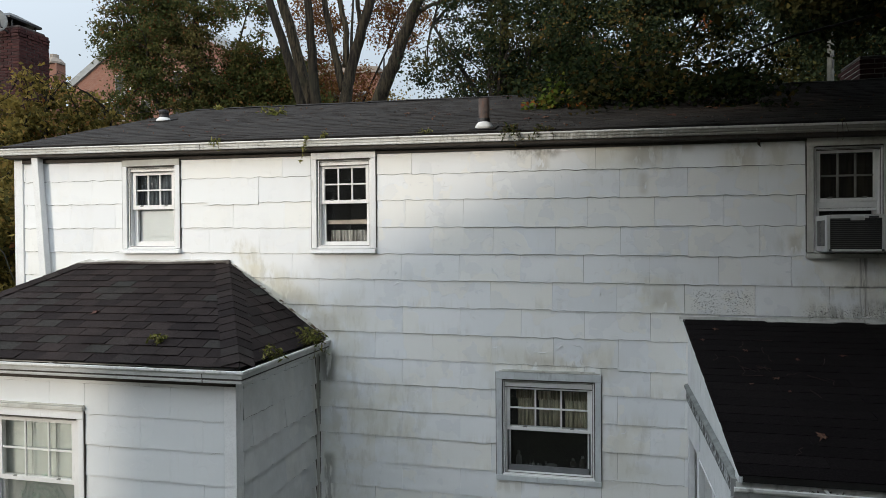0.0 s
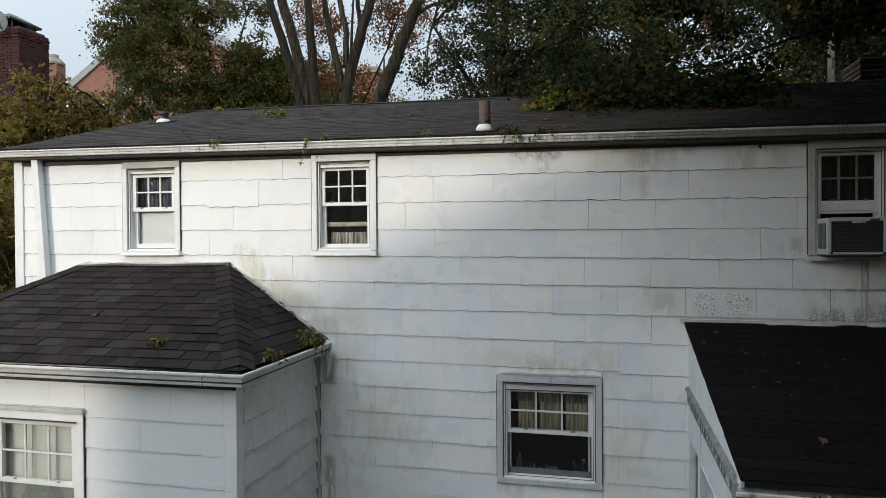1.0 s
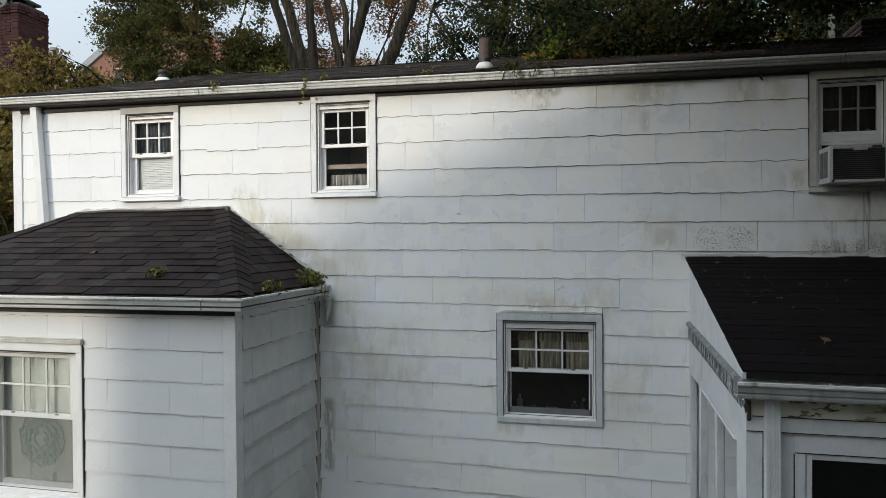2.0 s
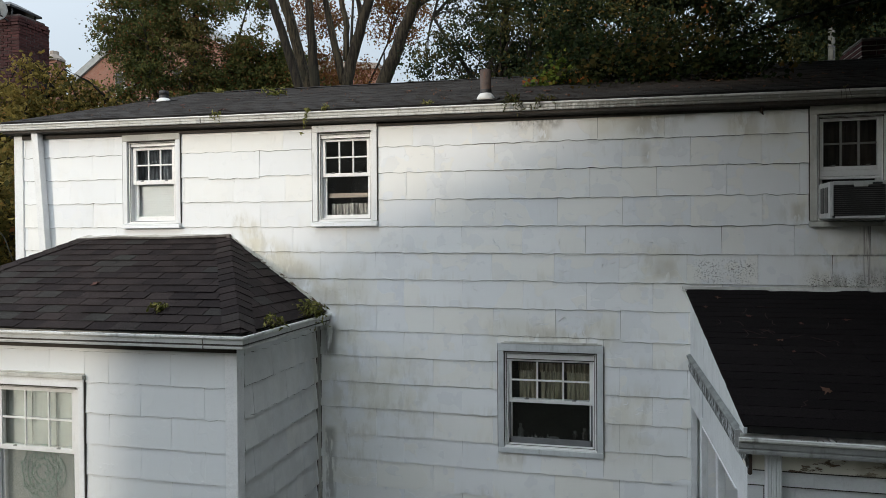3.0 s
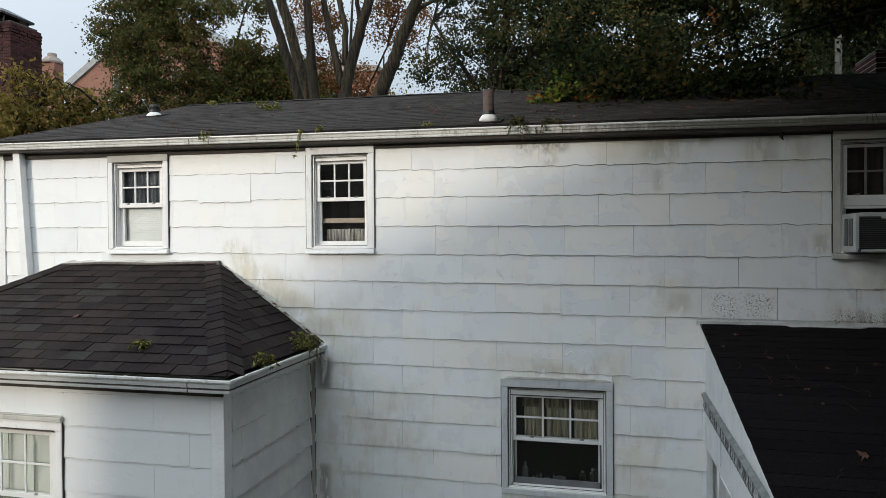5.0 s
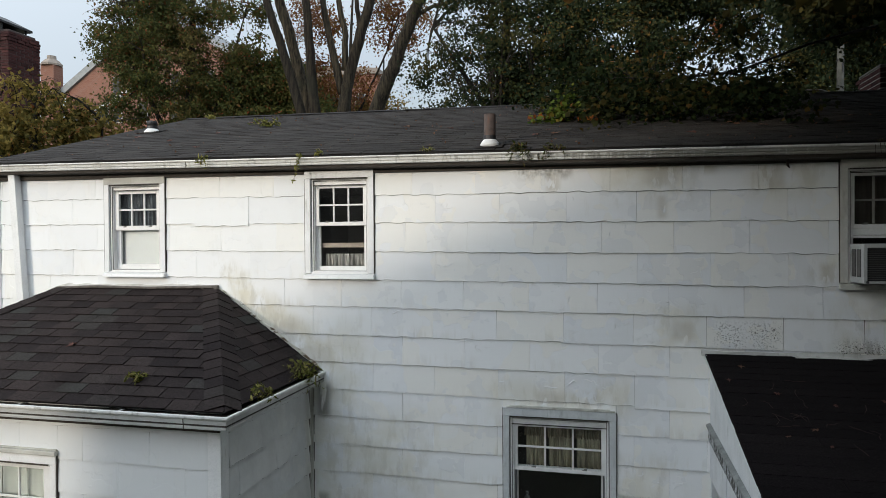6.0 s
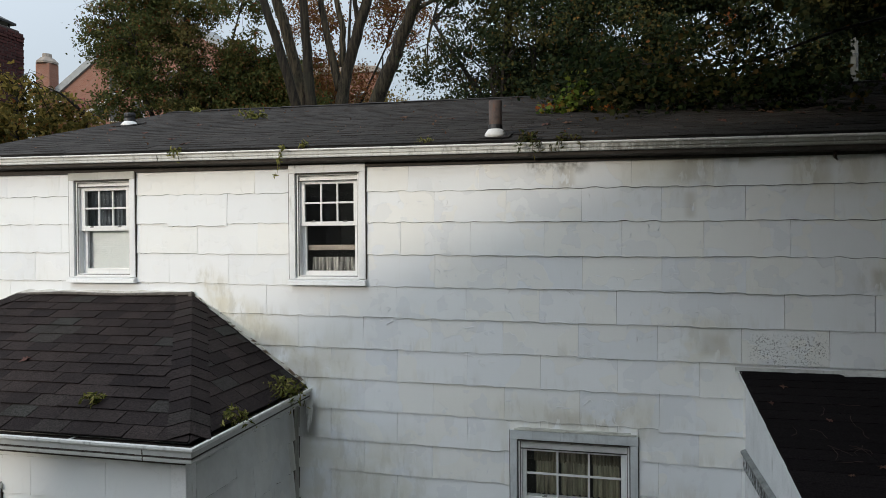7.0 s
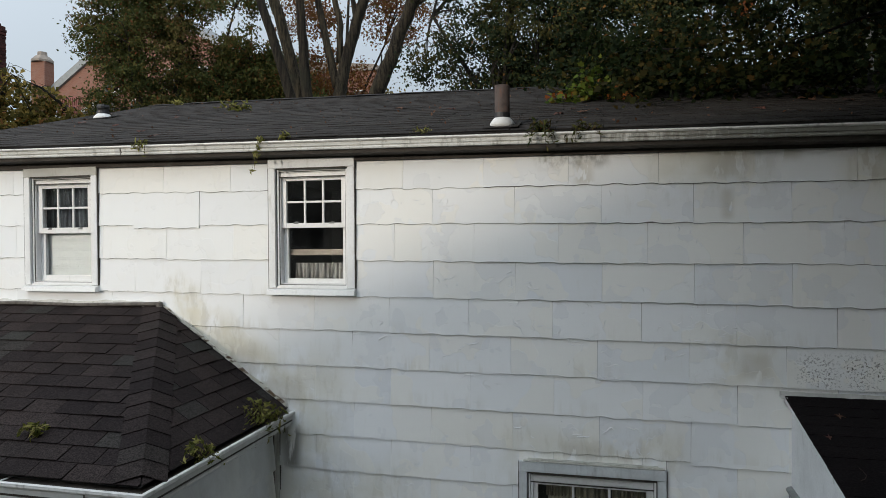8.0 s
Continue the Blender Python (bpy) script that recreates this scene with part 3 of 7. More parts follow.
def siding(wall, a0, a1, z0, z1, courses, joints, turn, holes=(), sloped_rows=True, slipped=(), plain_from=99.0, thick=1.0):
    """Courses of fibre-cement shingles on a wall. turn: pose of the wall's face; courses: z of each lower edge; joints: seams() of each course; slipped: (course, x, drop); plain_from: x past which the fifth and sixth courses have straight edges."""
    k = 0
    for row, z in enumerate(courses):
        upper = courses[row - 1] if row else z + EXPOSE
        line = seams(a0, a1, joints[row % len(joints)])
        for lo, hi in zip(line, line[1:]):
            top = min(upper, z1)
            if top - z < 0.02 or top < z0:
                continue
            drop = sum(d for r, x, d in slipped if r == row and lo < x < hi)
            pieces = [(lo, hi, z, top)]
            for h in holes:
                cut = []
                for p in pieces:
                    if p[1] <= h[0] or p[0] >= h[1] or p[3] <= h[2] or p[2] >= h[3]:
                        cut.append(p)
                        continue
                    cut += [(p[0], h[0], p[2], p[3]), (h[1], p[1], p[2], p[3])]
                    mid0, mid1 = max(p[0], h[0]), min(p[1], h[1])
                    cut += [(mid0, mid1, p[2], h[2]), (mid0, mid1, h[3], p[3])]
                pieces = [p for p in cut if p[1] - p[0] > 0.012 and p[3] - p[2] > 0.012]
            for p0, p1, q0, q1 in pieces:
                k += 1
                full = abs(p1 - p0 - WIDE) < 1e-4 and abs(q1 - q0 - (upper - z)) < 1e-4
                heavy = EAST_THICK if sloped_rows and lo > 0.3 else thick
                level = row in (4, 5) and lo > plain_from
                whole = full and not drop and not level
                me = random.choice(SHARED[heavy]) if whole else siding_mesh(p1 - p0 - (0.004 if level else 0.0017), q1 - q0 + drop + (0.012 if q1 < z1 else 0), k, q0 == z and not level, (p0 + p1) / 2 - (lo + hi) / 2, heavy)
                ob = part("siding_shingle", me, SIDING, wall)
                mid = (p0 + p1) / 2
                lift = east_drop(mid) if sloped_rows else 0.0
                lean = 0.0080 if sloped_rows else 0.0
                slip = random.gauss(0, 0.0020) if whole else 0.0
                ob.matrix_basis = turn @ pose(mid, -0.004 if drop else 0, q0 - drop + lift + slip, 0, math.degrees(lean) + random.gauss(0, 0.10), 0)


# ---------------------------------------------------------------- openings of the main wall: outer casing x0, x1, z0, z1
WIN_A = (-3.40, -2.70, 3.735, 4.735)
WIN_B = (-1.20, -0.52, 3.73, 4.735)
WIN_C = (0.660, 1.622, 1.588, 2.613)
WIN_D = (3.325, 3.965, 3.675, 4.69)
WIN_E = (-3.60, -2.555, 1.14, 2.455)
BAY_X0, BAY_X1, BAY_Y = -4.84, -1.17, -1.54


def inner(w, side=0.055, head=0.07, low=0.05):
    return (w[0] + side, w[1] - side, w[2] + low, w[3] - head)


HOLES = [inner(w) for w in (WIN_A, WIN_B, WIN_C, WIN_D)]
EAST = 7.6

# ---------------------------------------------------------------- structure
# ground is out of view; its tone is set for light bounced onto walls
ground = part("ground", boxes((-600, 600, -600, 600, -0.4, 0.0)), GRASS)
tagged(ground, "unseen lawn round the houses, toned for its bounce light", "ground", kind="structure")

wall_south = part("wall_south", wall_sheet(-4.80, EAST, 0.0, 4.86, 0.0, 0.16, HOLES), CAVITY)
tagged(wall_south, "white painted wavy-edged shingle wall with peeling paint", "wall", kind="structure")
wall_north = part("wall_north", boxes((-4.80, EAST, 7.05, 7.2, 0.0, 4.8)), STUCCO)
tagged(wall_north, "plain back wall of the white house", "wall", kind="structure")
bm = bmesh.new()
for x in (-4.80, EAST - 0.15):
    prism(bm, [(x, 0.16, 0.0), (x, 7.05, 0.0), (x, 7.05, 4.8), (x, 3.6, 5.86 - 0.0124 * (x + 1)), (x, 0.16, 4.82 - 0.0124 * (x + 1))], (0.15, 0, 0))
wall_gable = part("wall_gable", fixed(bm), STUCCO)
tagged(wall_gable, "white gable end walls of the house", "wall", kind="structure")
floor = part("floor", boxes((-4.65, EAST - 0.15, 0.16, 7.05, 2.75, 2.95), (-4.65, EAST - 0.15, 0.16, 7.05, 0.3, 0.5)), DARK_WOOD)
tagged(floor, "dark wooden floors inside the house", "floor", kind="structure")
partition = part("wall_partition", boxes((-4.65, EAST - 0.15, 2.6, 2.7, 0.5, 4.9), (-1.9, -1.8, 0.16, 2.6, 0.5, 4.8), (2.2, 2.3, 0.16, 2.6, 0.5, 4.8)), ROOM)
tagged(partition, "near-black plaster partition walls, the rooms' darkness in their colour", "wall", kind="structure")
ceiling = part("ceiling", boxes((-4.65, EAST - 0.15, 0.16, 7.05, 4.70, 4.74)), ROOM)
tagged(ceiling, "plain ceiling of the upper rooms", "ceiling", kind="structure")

MAIN_ROWS = [4.494, 4.240, 3.977, 3.718, 3.462, 3.202, 2.945, 2.689, 2.438, 2.180, 1.924, 1.664, 1.413, 1.158, 0.902]
MAIN_EAST = (0.421, 0.635, 0.352, 0.638, 0.311, 0.605, 0.318, 0.615, 0.315, 0.608, 0.311, 0.605, 0.308, 0.602, 0.306)
# between and beside the two upper windows the courses start anew
MAIN_WEST = ((-4.096, -2.103), (-3.800, -1.791), (-4.082, -2.083), (-3.794, -1.784), (-4.084, -2.005))
MAIN_JOINTS = [((-9.0, MAIN_WEST[k][0]), (-3.05, MAIN_WEST[k][1]), (-0.86, e)) if k < 5 else ((-9.0, e),) for k, e in enumerate(MAIN_EAST)]
siding(wall_south, -4.70, 4.6, 0.9, 4.80, MAIN_ROWS, MAIN_JOINTS, Matrix(), [WIN_A, WIN_B, WIN_C, (WIN_D[0], WIN_D[1], 3.722, WIN_D[3])], True, ((1, -2.1, 0.022), (7, 2.0, 0.020), (7, 2.5, 0.018), (3, 2.8, 0.008)), 2.2)
bm = bmesh.new()
for z in MAIN_ROWS + [0.645, 0.389, 0.133]:
    if z > 0:
        for a0, a1 in (((4.6, EAST),) if z > 0.85 else ((-4.7, EAST),)):
            prism(bm, [(a0, -0.017, z + east_drop(a0)), (a0, 0.0, z + east_drop(a0)), (a0, -0.003, z + EXPOSE + east_drop(a0))], (a1 - a0, 0, east_drop(a1) - east_drop(a0)))
rest = part("siding_rest", fixed(bm), SIDING, wall_south)
tagged(rest, kind="stuff")

corner = part("trim_corner_west", boxes((-4.815, -4.70, -0.025, 0.02, 0.0, 4.80), bevel=0.003), TRIM)
tagged(corner, "white painted corner board of the house", "trim", kind="structure")

# frieze under the main eave; shadow below the gutter is in its dark colour
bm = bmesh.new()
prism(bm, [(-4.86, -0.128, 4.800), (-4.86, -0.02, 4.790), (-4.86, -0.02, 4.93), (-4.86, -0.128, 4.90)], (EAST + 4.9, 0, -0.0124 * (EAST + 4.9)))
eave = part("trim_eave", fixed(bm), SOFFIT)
tagged(eave, "dark eave board under the gutter, shade in its colour", "trim", kind="structure")
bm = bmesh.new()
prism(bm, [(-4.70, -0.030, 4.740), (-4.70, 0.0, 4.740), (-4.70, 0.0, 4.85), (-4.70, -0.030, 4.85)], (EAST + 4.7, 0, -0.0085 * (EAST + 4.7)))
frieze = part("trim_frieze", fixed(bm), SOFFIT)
tagged(frieze, "narrow dark frieze strip standing in for the eave's shadow", "trim", kind="structure")

# ---------------------------------------------------------------- bay
bay_hole = inner(WIN_E)
wall_bay_south = part("wall_bay_south", wall_sheet(BAY_X0, BAY_X1, 0.0, 2.80, BAY_Y, BAY_Y + 0.14, [bay_hole]), CAVITY)
tagged(wall_bay_south, "white painted shingle front of the low wing", "wall", kind="structure")
wall_bay_east = part("wall_bay_east", boxes((BAY_X1 - 0.14, BAY_X1, BAY_Y + 0.14, 0.0, 0.0, 2.80)), CAVITY)
tagged(wall_bay_east, "shaded white shingle side of the low wing", "wall", kind="structure")
wall_bay_west = part("wall_bay_west", boxes((BAY_X0, BAY_X0 + 0.14, BAY_Y + 0.14, 0.0, 0.0, 2.80)), STUCCO)
tagged(wall_bay_west, "plain west side of the low wing", "wall", kind="structure")
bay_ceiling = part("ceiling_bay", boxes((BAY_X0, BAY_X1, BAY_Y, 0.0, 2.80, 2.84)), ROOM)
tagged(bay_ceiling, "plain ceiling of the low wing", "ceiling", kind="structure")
bay_floor = part("floor_bay", boxes((BAY_X0 + 0.14, BAY_X1 - 0.14, BAY_Y + 0.14, 0.0, 0.3, 0.45)), DARK_WOOD)
tagged(bay_floor, "wooden floor of the low wing", "floor", kind="structure")
BAY_ROWS = [2.684 - 0.2553 * k for k in range(0, 10)]
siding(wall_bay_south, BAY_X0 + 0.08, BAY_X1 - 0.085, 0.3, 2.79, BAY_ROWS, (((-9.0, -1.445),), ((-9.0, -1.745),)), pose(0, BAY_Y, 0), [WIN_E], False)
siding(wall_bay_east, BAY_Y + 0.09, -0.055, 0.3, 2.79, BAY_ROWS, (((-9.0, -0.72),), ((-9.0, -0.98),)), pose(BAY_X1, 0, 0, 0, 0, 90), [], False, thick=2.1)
bm = boxes((BAY_X1 - 0.085, BAY_X1 + 0.022, BAY_Y - 0.022, BAY_Y, 0.0, 2.79), (BAY_X1, BAY_X1 + 0.022, BAY_Y, BAY_Y + 0.085, 0.0, 2.79), bevel=0.003)
bay_corner = part("trim_bay_corner", bm, TRIM)
tagged(bay_corner, "white painted corner boards of the low wing", "trim", kind="structure")
bm = boxes((BAY_X1 + 0.002, BAY_X1 + 0.034, -0.018, -0.001, 0.0, 2.78), (BAY_X1 + 0.002, BAY_X1 + 0.018, -0.045, -0.018, 0.0, 2.78), bevel=0.002)
bay_crack = part("trim_bay_joint", boxes((BAY_X1 + 0.001, BAY_X1 + 0.010, -0.058, -0.046, 0.0, 2.78), (BAY_X1 + 0.035, BAY_X1 + 0.040, -0.010, -0.002, 0.0, 2.78)), SOFFIT)
tagged(bay_crack, "dark open joint beside the inside corner strip", "trim", kind="structure")
bay_inner = part("trim_bay_inside", bm, AGED)
tagged(bay_inner, "weathered strip in the inside corner of the walls", "trim", kind="structure")
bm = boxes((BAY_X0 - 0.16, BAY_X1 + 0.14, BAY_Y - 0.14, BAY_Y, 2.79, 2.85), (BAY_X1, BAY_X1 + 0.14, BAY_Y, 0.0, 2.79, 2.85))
# dark strip on the wall paints the shadow below the low gutter
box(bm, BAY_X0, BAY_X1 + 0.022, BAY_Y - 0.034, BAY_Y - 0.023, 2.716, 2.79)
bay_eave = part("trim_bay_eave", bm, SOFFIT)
tagged(bay_eave, "dark eave boards of the low wing, shadow in their colour", "trim", kind="structure")


# ---------------------------------------------------------------- roofs
def roof_tabs(roof, name, origin, u, v, edges, length, slope, material, expose=0.143, tab=0.305, stuff=False, lift=0.007):
    """Courses of tabs on a sloping plane, clipped by half-planes (a, b, c) in its own u, v."""
    joined_v, joined_f = [], []
    for r in range(int(slope / expose) + 1):
        shift = (r % 2) * tab / 2 + random.uniform(-0.02, 0.02)
        for i in range(-1, int(length / tab) + 2):
            a, b = i * tab + shift, (i + 1) * tab + shift - 0.006
            poly = [(a, r * expose), (b, r * expose), (b, min(slope, (r + 1) * expose + 0.02)), (a, min(slope, (r + 1) * expose + 0.02))]
            for e in edges:
                poly = clip(poly, *e) if len(poly) > 2 else []
            if len(poly) < 3 or area(poly) < 1e-4:
                continue
            me = plate(name, poly, Vector(origin), u, v, 0.005, lift * random.uniform(0.6, 2.0), material)
            if stuff:
                base = len(joined_v)
                joined_v += [tuple(w.co) for w in me.vertices]
                joined_f += [tuple(base + j for j in f.vertices) for f in me.polygons]
                bpy.data.meshes.remove(me)
            else:
                part(name, me, material, roof)
    if stuff:
        tagged(part(name, pydata(name, joined_v, joined_f, material), material, roof), kind="stuff")


# main roof: rises north at 0.3, drops east by 0.0124
RU, RV = Vector((1, 0, -0.0124)).normalized(), Vector((0, 1, 0.3)).normalized()
R0 = Vector((-4.87, -0.15, 4.911 - 0.045 + 0.048))
bm = bmesh.new()
deep = Vector((0, 0, -0.05))
prism(bm, [R0, R0 + RU * 12.6, R0 + RU * 12.6 + RV * 3.915, R0 + RV * 3.915], deep)
back_v = Vector((0, 1, -0.3)).normalized()
R1 = R0 + RV * 3.915
prism(bm, [R1, R1 + RU * 12.6, R1 + RU * 12.6 + back_v * 3.9, R1 + back_v * 3.9], deep)
roof_main = part("roof_main", fixed(bm), UNDERLAY)
tagged(roof_main, "low-pitched roof of weathered grey-black shingles", "roof", kind="structure")
roof_tabs(roof_main, "roof_shingles", R0, RU, RV, [(-1, 0, 0.0), (1, 0, 12.6)], 12.6, 3.915, ROOF_MAIN, stuff=True, lift=0.0032)
bm = bmesh.new()
for i in range(42):
    o = R1 + RU * (i * 0.3) + Vector((0, 0, 0.012 + random.uniform(0, 0.008)))
    prism(bm, [o + Vector((0, -0.14, -0.036)), o + Vector((0, 0, 0.006)), o + Vector((0, 0.14, -0.036)), o + Vector((0, 0, 0.0))], RU * 0.31 + Vector((0, 0, -0.004)))
tagged(part("ridge_caps", fixed(bm), ROOF_MAIN, roof_main), kind="stuff")

# bay roof: hipped against the wall
E0, ETOP, EY = 2.872, 3.625, -1.63
XL, XR, HL, HR = -5.03, -1.075, -3.94, -2.147
bm = bmesh.new()
vs = [bm.verts.new(p) for p in ((XL, EY, E0), (XR, EY, E0), (XR, 0, E0), (XL, 0, E0), (HL, 0, ETOP), (HR, 0, ETOP))]
for f in ((0, 1, 5, 4), (1, 2, 5), (3, 0, 4), (0, 3, 2, 1), (2, 3, 4, 5)):
    bm.faces.new([vs[i] for i in f])
roof_bay = part("roof_bay", fixed(bm), UNDERLAY)
tagged(roof_bay, "hipped roof of dark brown and grey asphalt shingles", "roof", kind="structure")
v_front = Vector((0, -EY, ETOP - E0))
lf = v_front.length
roof_tabs(roof_bay, "roof_shingle", (XL, EY, E0), Vector((1, 0, 0)), v_front.normalized(), [(-lf, HL - XL, 0.0), (lf, XR - HR, lf * (XR - XL))], XR - XL, lf, ROOF_BAY, 0.125, 0.232)
v_east = Vector((HR - XR, 0, ETOP - E0))
le = v_east.length
roof_tabs(roof_bay, "roof_shingle", (XR, EY, E0), Vector((0, 1, 0)), v_east.normalized(), [(-le, -EY, 0.0), (1, 0, -EY - 0.004)], -EY, le, ROOF_BAY, 0.125, 0.232)
v_west = Vector((HL - XL, 0, ETOP - E0))
lw = v_west.length
roof_tabs(roof_bay, "roof_shingle", (XL, 0, E0), Vector((0, -1, 0)), v_west.normalized(), [(lw, -EY, lw * -EY), (-1, 0, 0.0)], -EY, lw, ROOF_BAY, 0.125, 0.232, True)


def hip_caps(roof, low, high, n_a, n_b, count, wide=0.14):
    """Bent caps laid up a hip, each lapping the one below."""
    low, high = Vector(low), Vector(high)
    low = low.lerp(high, 0.035)
    along = (high - low).normalized()
    step = (high - low).length / count
    side_a, side_b = n_a.cross(along).normalized(), along.cross(n_b).normalized()
    up = (n_a + n_b).normalized()
    for i in range(count):
        p = low + along * (i * step) + up * (0.024 + random.uniform(0, 0.003))
        q = p + along * (step * 1.25) - up * 0.008
        verts = [p + side_a * wide, p, p + side_b * wide, q + side_a * wide * 0.95, q, q + side_b * wide * 0.95]
        verts = [tuple(w) for w in verts] + [tuple(w - up * 0.006) for w in verts]
        faces = [(0, 1, 4, 3), (1, 2, 5, 4), (6, 9, 10, 7), (7, 10, 11, 8), (0, 6, 7, 1), (1, 7, 8, 2), (2, 8, 11, 5), (3, 4, 10, 9), (4, 5, 11, 10), (0, 3, 9, 6)]
        me = pydata("hip_cap", verts, faces, ROOF_BAY)
        part("hip_cap", me, ROOF_BAY, roof)


n_front = Vector((1, 0, 0)).cross(v_front).normalized()
n_east = Vector((0, 1, 0)).cross(v_east).normalized()
n_west = Vector((0, -1, 0)).cross(v_west).normalized()
hip_caps(roof_bay, (XR, EY, E0), (HR, 0, ETOP), n_front, n_east, 15)
hip_caps(roof_bay, (XL, EY, E0), (HL, 0, ETOP), n_west, n_front, 15)

# flashing where the lower roofs meet the wall
bm = bmesh.new()
tube(bm, [(HL - 0.05, -0.035, ETOP - 0.005), (-3.5, -0.038, ETOP + 0.012), (-2.9, -0.035, ETOP + 0.004), (HR + 0.03, -0.04, ETOP + 0.022)], [0.012, 0.015, 0.013, 0.016], 6)
part("ridge_flashing", bm, OLD_TAR, roof_bay, "lumpy peeling tarred strip along the wall")
lump = random.Random(9)
edge = [(HL - 0.12 + i * 0.075, ETOP + 0.030 + lump.uniform(-0.008, 0.012) + (0.0 if i > 1 else -0.05 + 0.025 * i)) for i in range(26)]
bm = bmesh.new()
for (xa, za), (xb, zb) in zip(edge, edge[1:]):
    prism(bm, [(xa, -0.030, za - 0.030), (xb, -0.030, zb - 0.030), (xb, -0.018, zb + 0.006), (xa, -0.018, za + 0.006)], (0, 0.010, 0))
part("painted_strip", fixed(bm), FLASHING, roof_bay, "paint-smeared upper edge of the flashing")
part("flashing_end", boxes((HR - 0.005, HR + 0.035, -0.055, -0.012, ETOP - 0.01, ETOP + 0.036), bevel=0.006), OLD_TAR, roof_bay)
rnd = random.Random(4)
bm = bmesh.new()
for i in range(14):
    k0, k1 = i / 14, (i + 1) / 14
    p = Vector((HR + (XR - HR) * k0, 0, ETOP + (E0 - ETOP) * k0 + 0.02))
    q = Vector((HR + (XR - HR) * k1, 0, ETOP + (E0 - ETOP) * k1 + 0.02))
    h0, h1 = 0.018 + rnd.uniform(0, 0.02), 0.018 + rnd.uniform(0, 0.02)
    prism(bm, [p + Vector((0, -0.019, 0)), q + Vector((0, -0.019, 0)), q + Vector((0, -0.019, h1)), p + Vector((0, -0.019, h0))], (0, 0.006, 0))
part("step_flashing", fixed(bm), PEELED, roof_bay, "flaking painted flashing along the wall")

# porch roof
PX0, PX1, PY, PZ0, PZ1 = 2.33, 5.6, -2.46, 2.595, 3.135
v_porch = Vector((0, -PY, PZ1 - PZ0))
lp = v_porch.length
bm = bmesh.new()
prism(bm, [(PX0, PY, PZ0), (PX1, PY, PZ0), (PX1, 0, PZ1), (PX0, 0, PZ1)], (0, 0, -0.035))
roof_porch = part("roof_porch", fixed(bm), UNDERLAY)
tagged(roof_porch, "black asphalt shingle lean-to roof with fallen leaves", "roof", kind="structure")
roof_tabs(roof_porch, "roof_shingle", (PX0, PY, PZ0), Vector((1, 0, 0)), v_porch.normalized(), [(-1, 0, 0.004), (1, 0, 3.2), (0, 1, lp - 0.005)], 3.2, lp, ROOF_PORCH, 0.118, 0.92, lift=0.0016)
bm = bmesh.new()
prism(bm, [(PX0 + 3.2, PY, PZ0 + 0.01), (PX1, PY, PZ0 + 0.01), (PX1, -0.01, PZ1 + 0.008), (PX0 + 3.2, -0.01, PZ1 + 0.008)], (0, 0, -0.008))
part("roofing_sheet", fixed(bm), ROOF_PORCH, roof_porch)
bm = bmesh.new()
pts = [(PX0 - 0.03 + i * 0.2, PZ1 + 0.014 + rnd.uniform(-0.006, 0.010)) for i in range(22)]
for (xa, za), (xb, zb) in zip(pts, pts[1:]):
    prism(bm, [(xa, -0.020, za - 0.022), (xb, -0.020, zb - 0.022), (xb, -0.016, zb + 0.012), (xa, -0.016, za + 0.012)], (0, 0.008, 0))
    prism(bm, [(xa, -0.055, za - 0.026), (xb, -0.055, zb - 0.026), (xb, -0.018, zb - 0.016), (xa, -0.018, za - 0.016)], (0, 0, 0.003))
part("wall_flashing", fixed(bm), FLASHING, roof_porch, "bent white flashing strip under the wall shingles")


# ---------------------------------------------------------------- gutters
PROFILE = [(0, 0.02), (0, -0.096), (0.092, -0.096), (0.106, -0.093), (0.109, -0.080), (0.108, -0.072), (0.100, -0.067), (0.101, -0.062), (0.110, -0.056), (0.112, -0.036), (0.113, -0.018),
           (0.113, 0.000), (0.106, 0.001), (0.104, -0.022), (0.096, -0.050), (0.085, -0.088), (0.006, -0.088), (0.006, 0.02)]
LIP = [(0.1135, -0.022), (0.122, -0.020), (0.129, -0.010), (0.128, 0.004), (0.108, 0.006), (0.106, 0.0012), (0.1135, 0.0008)]


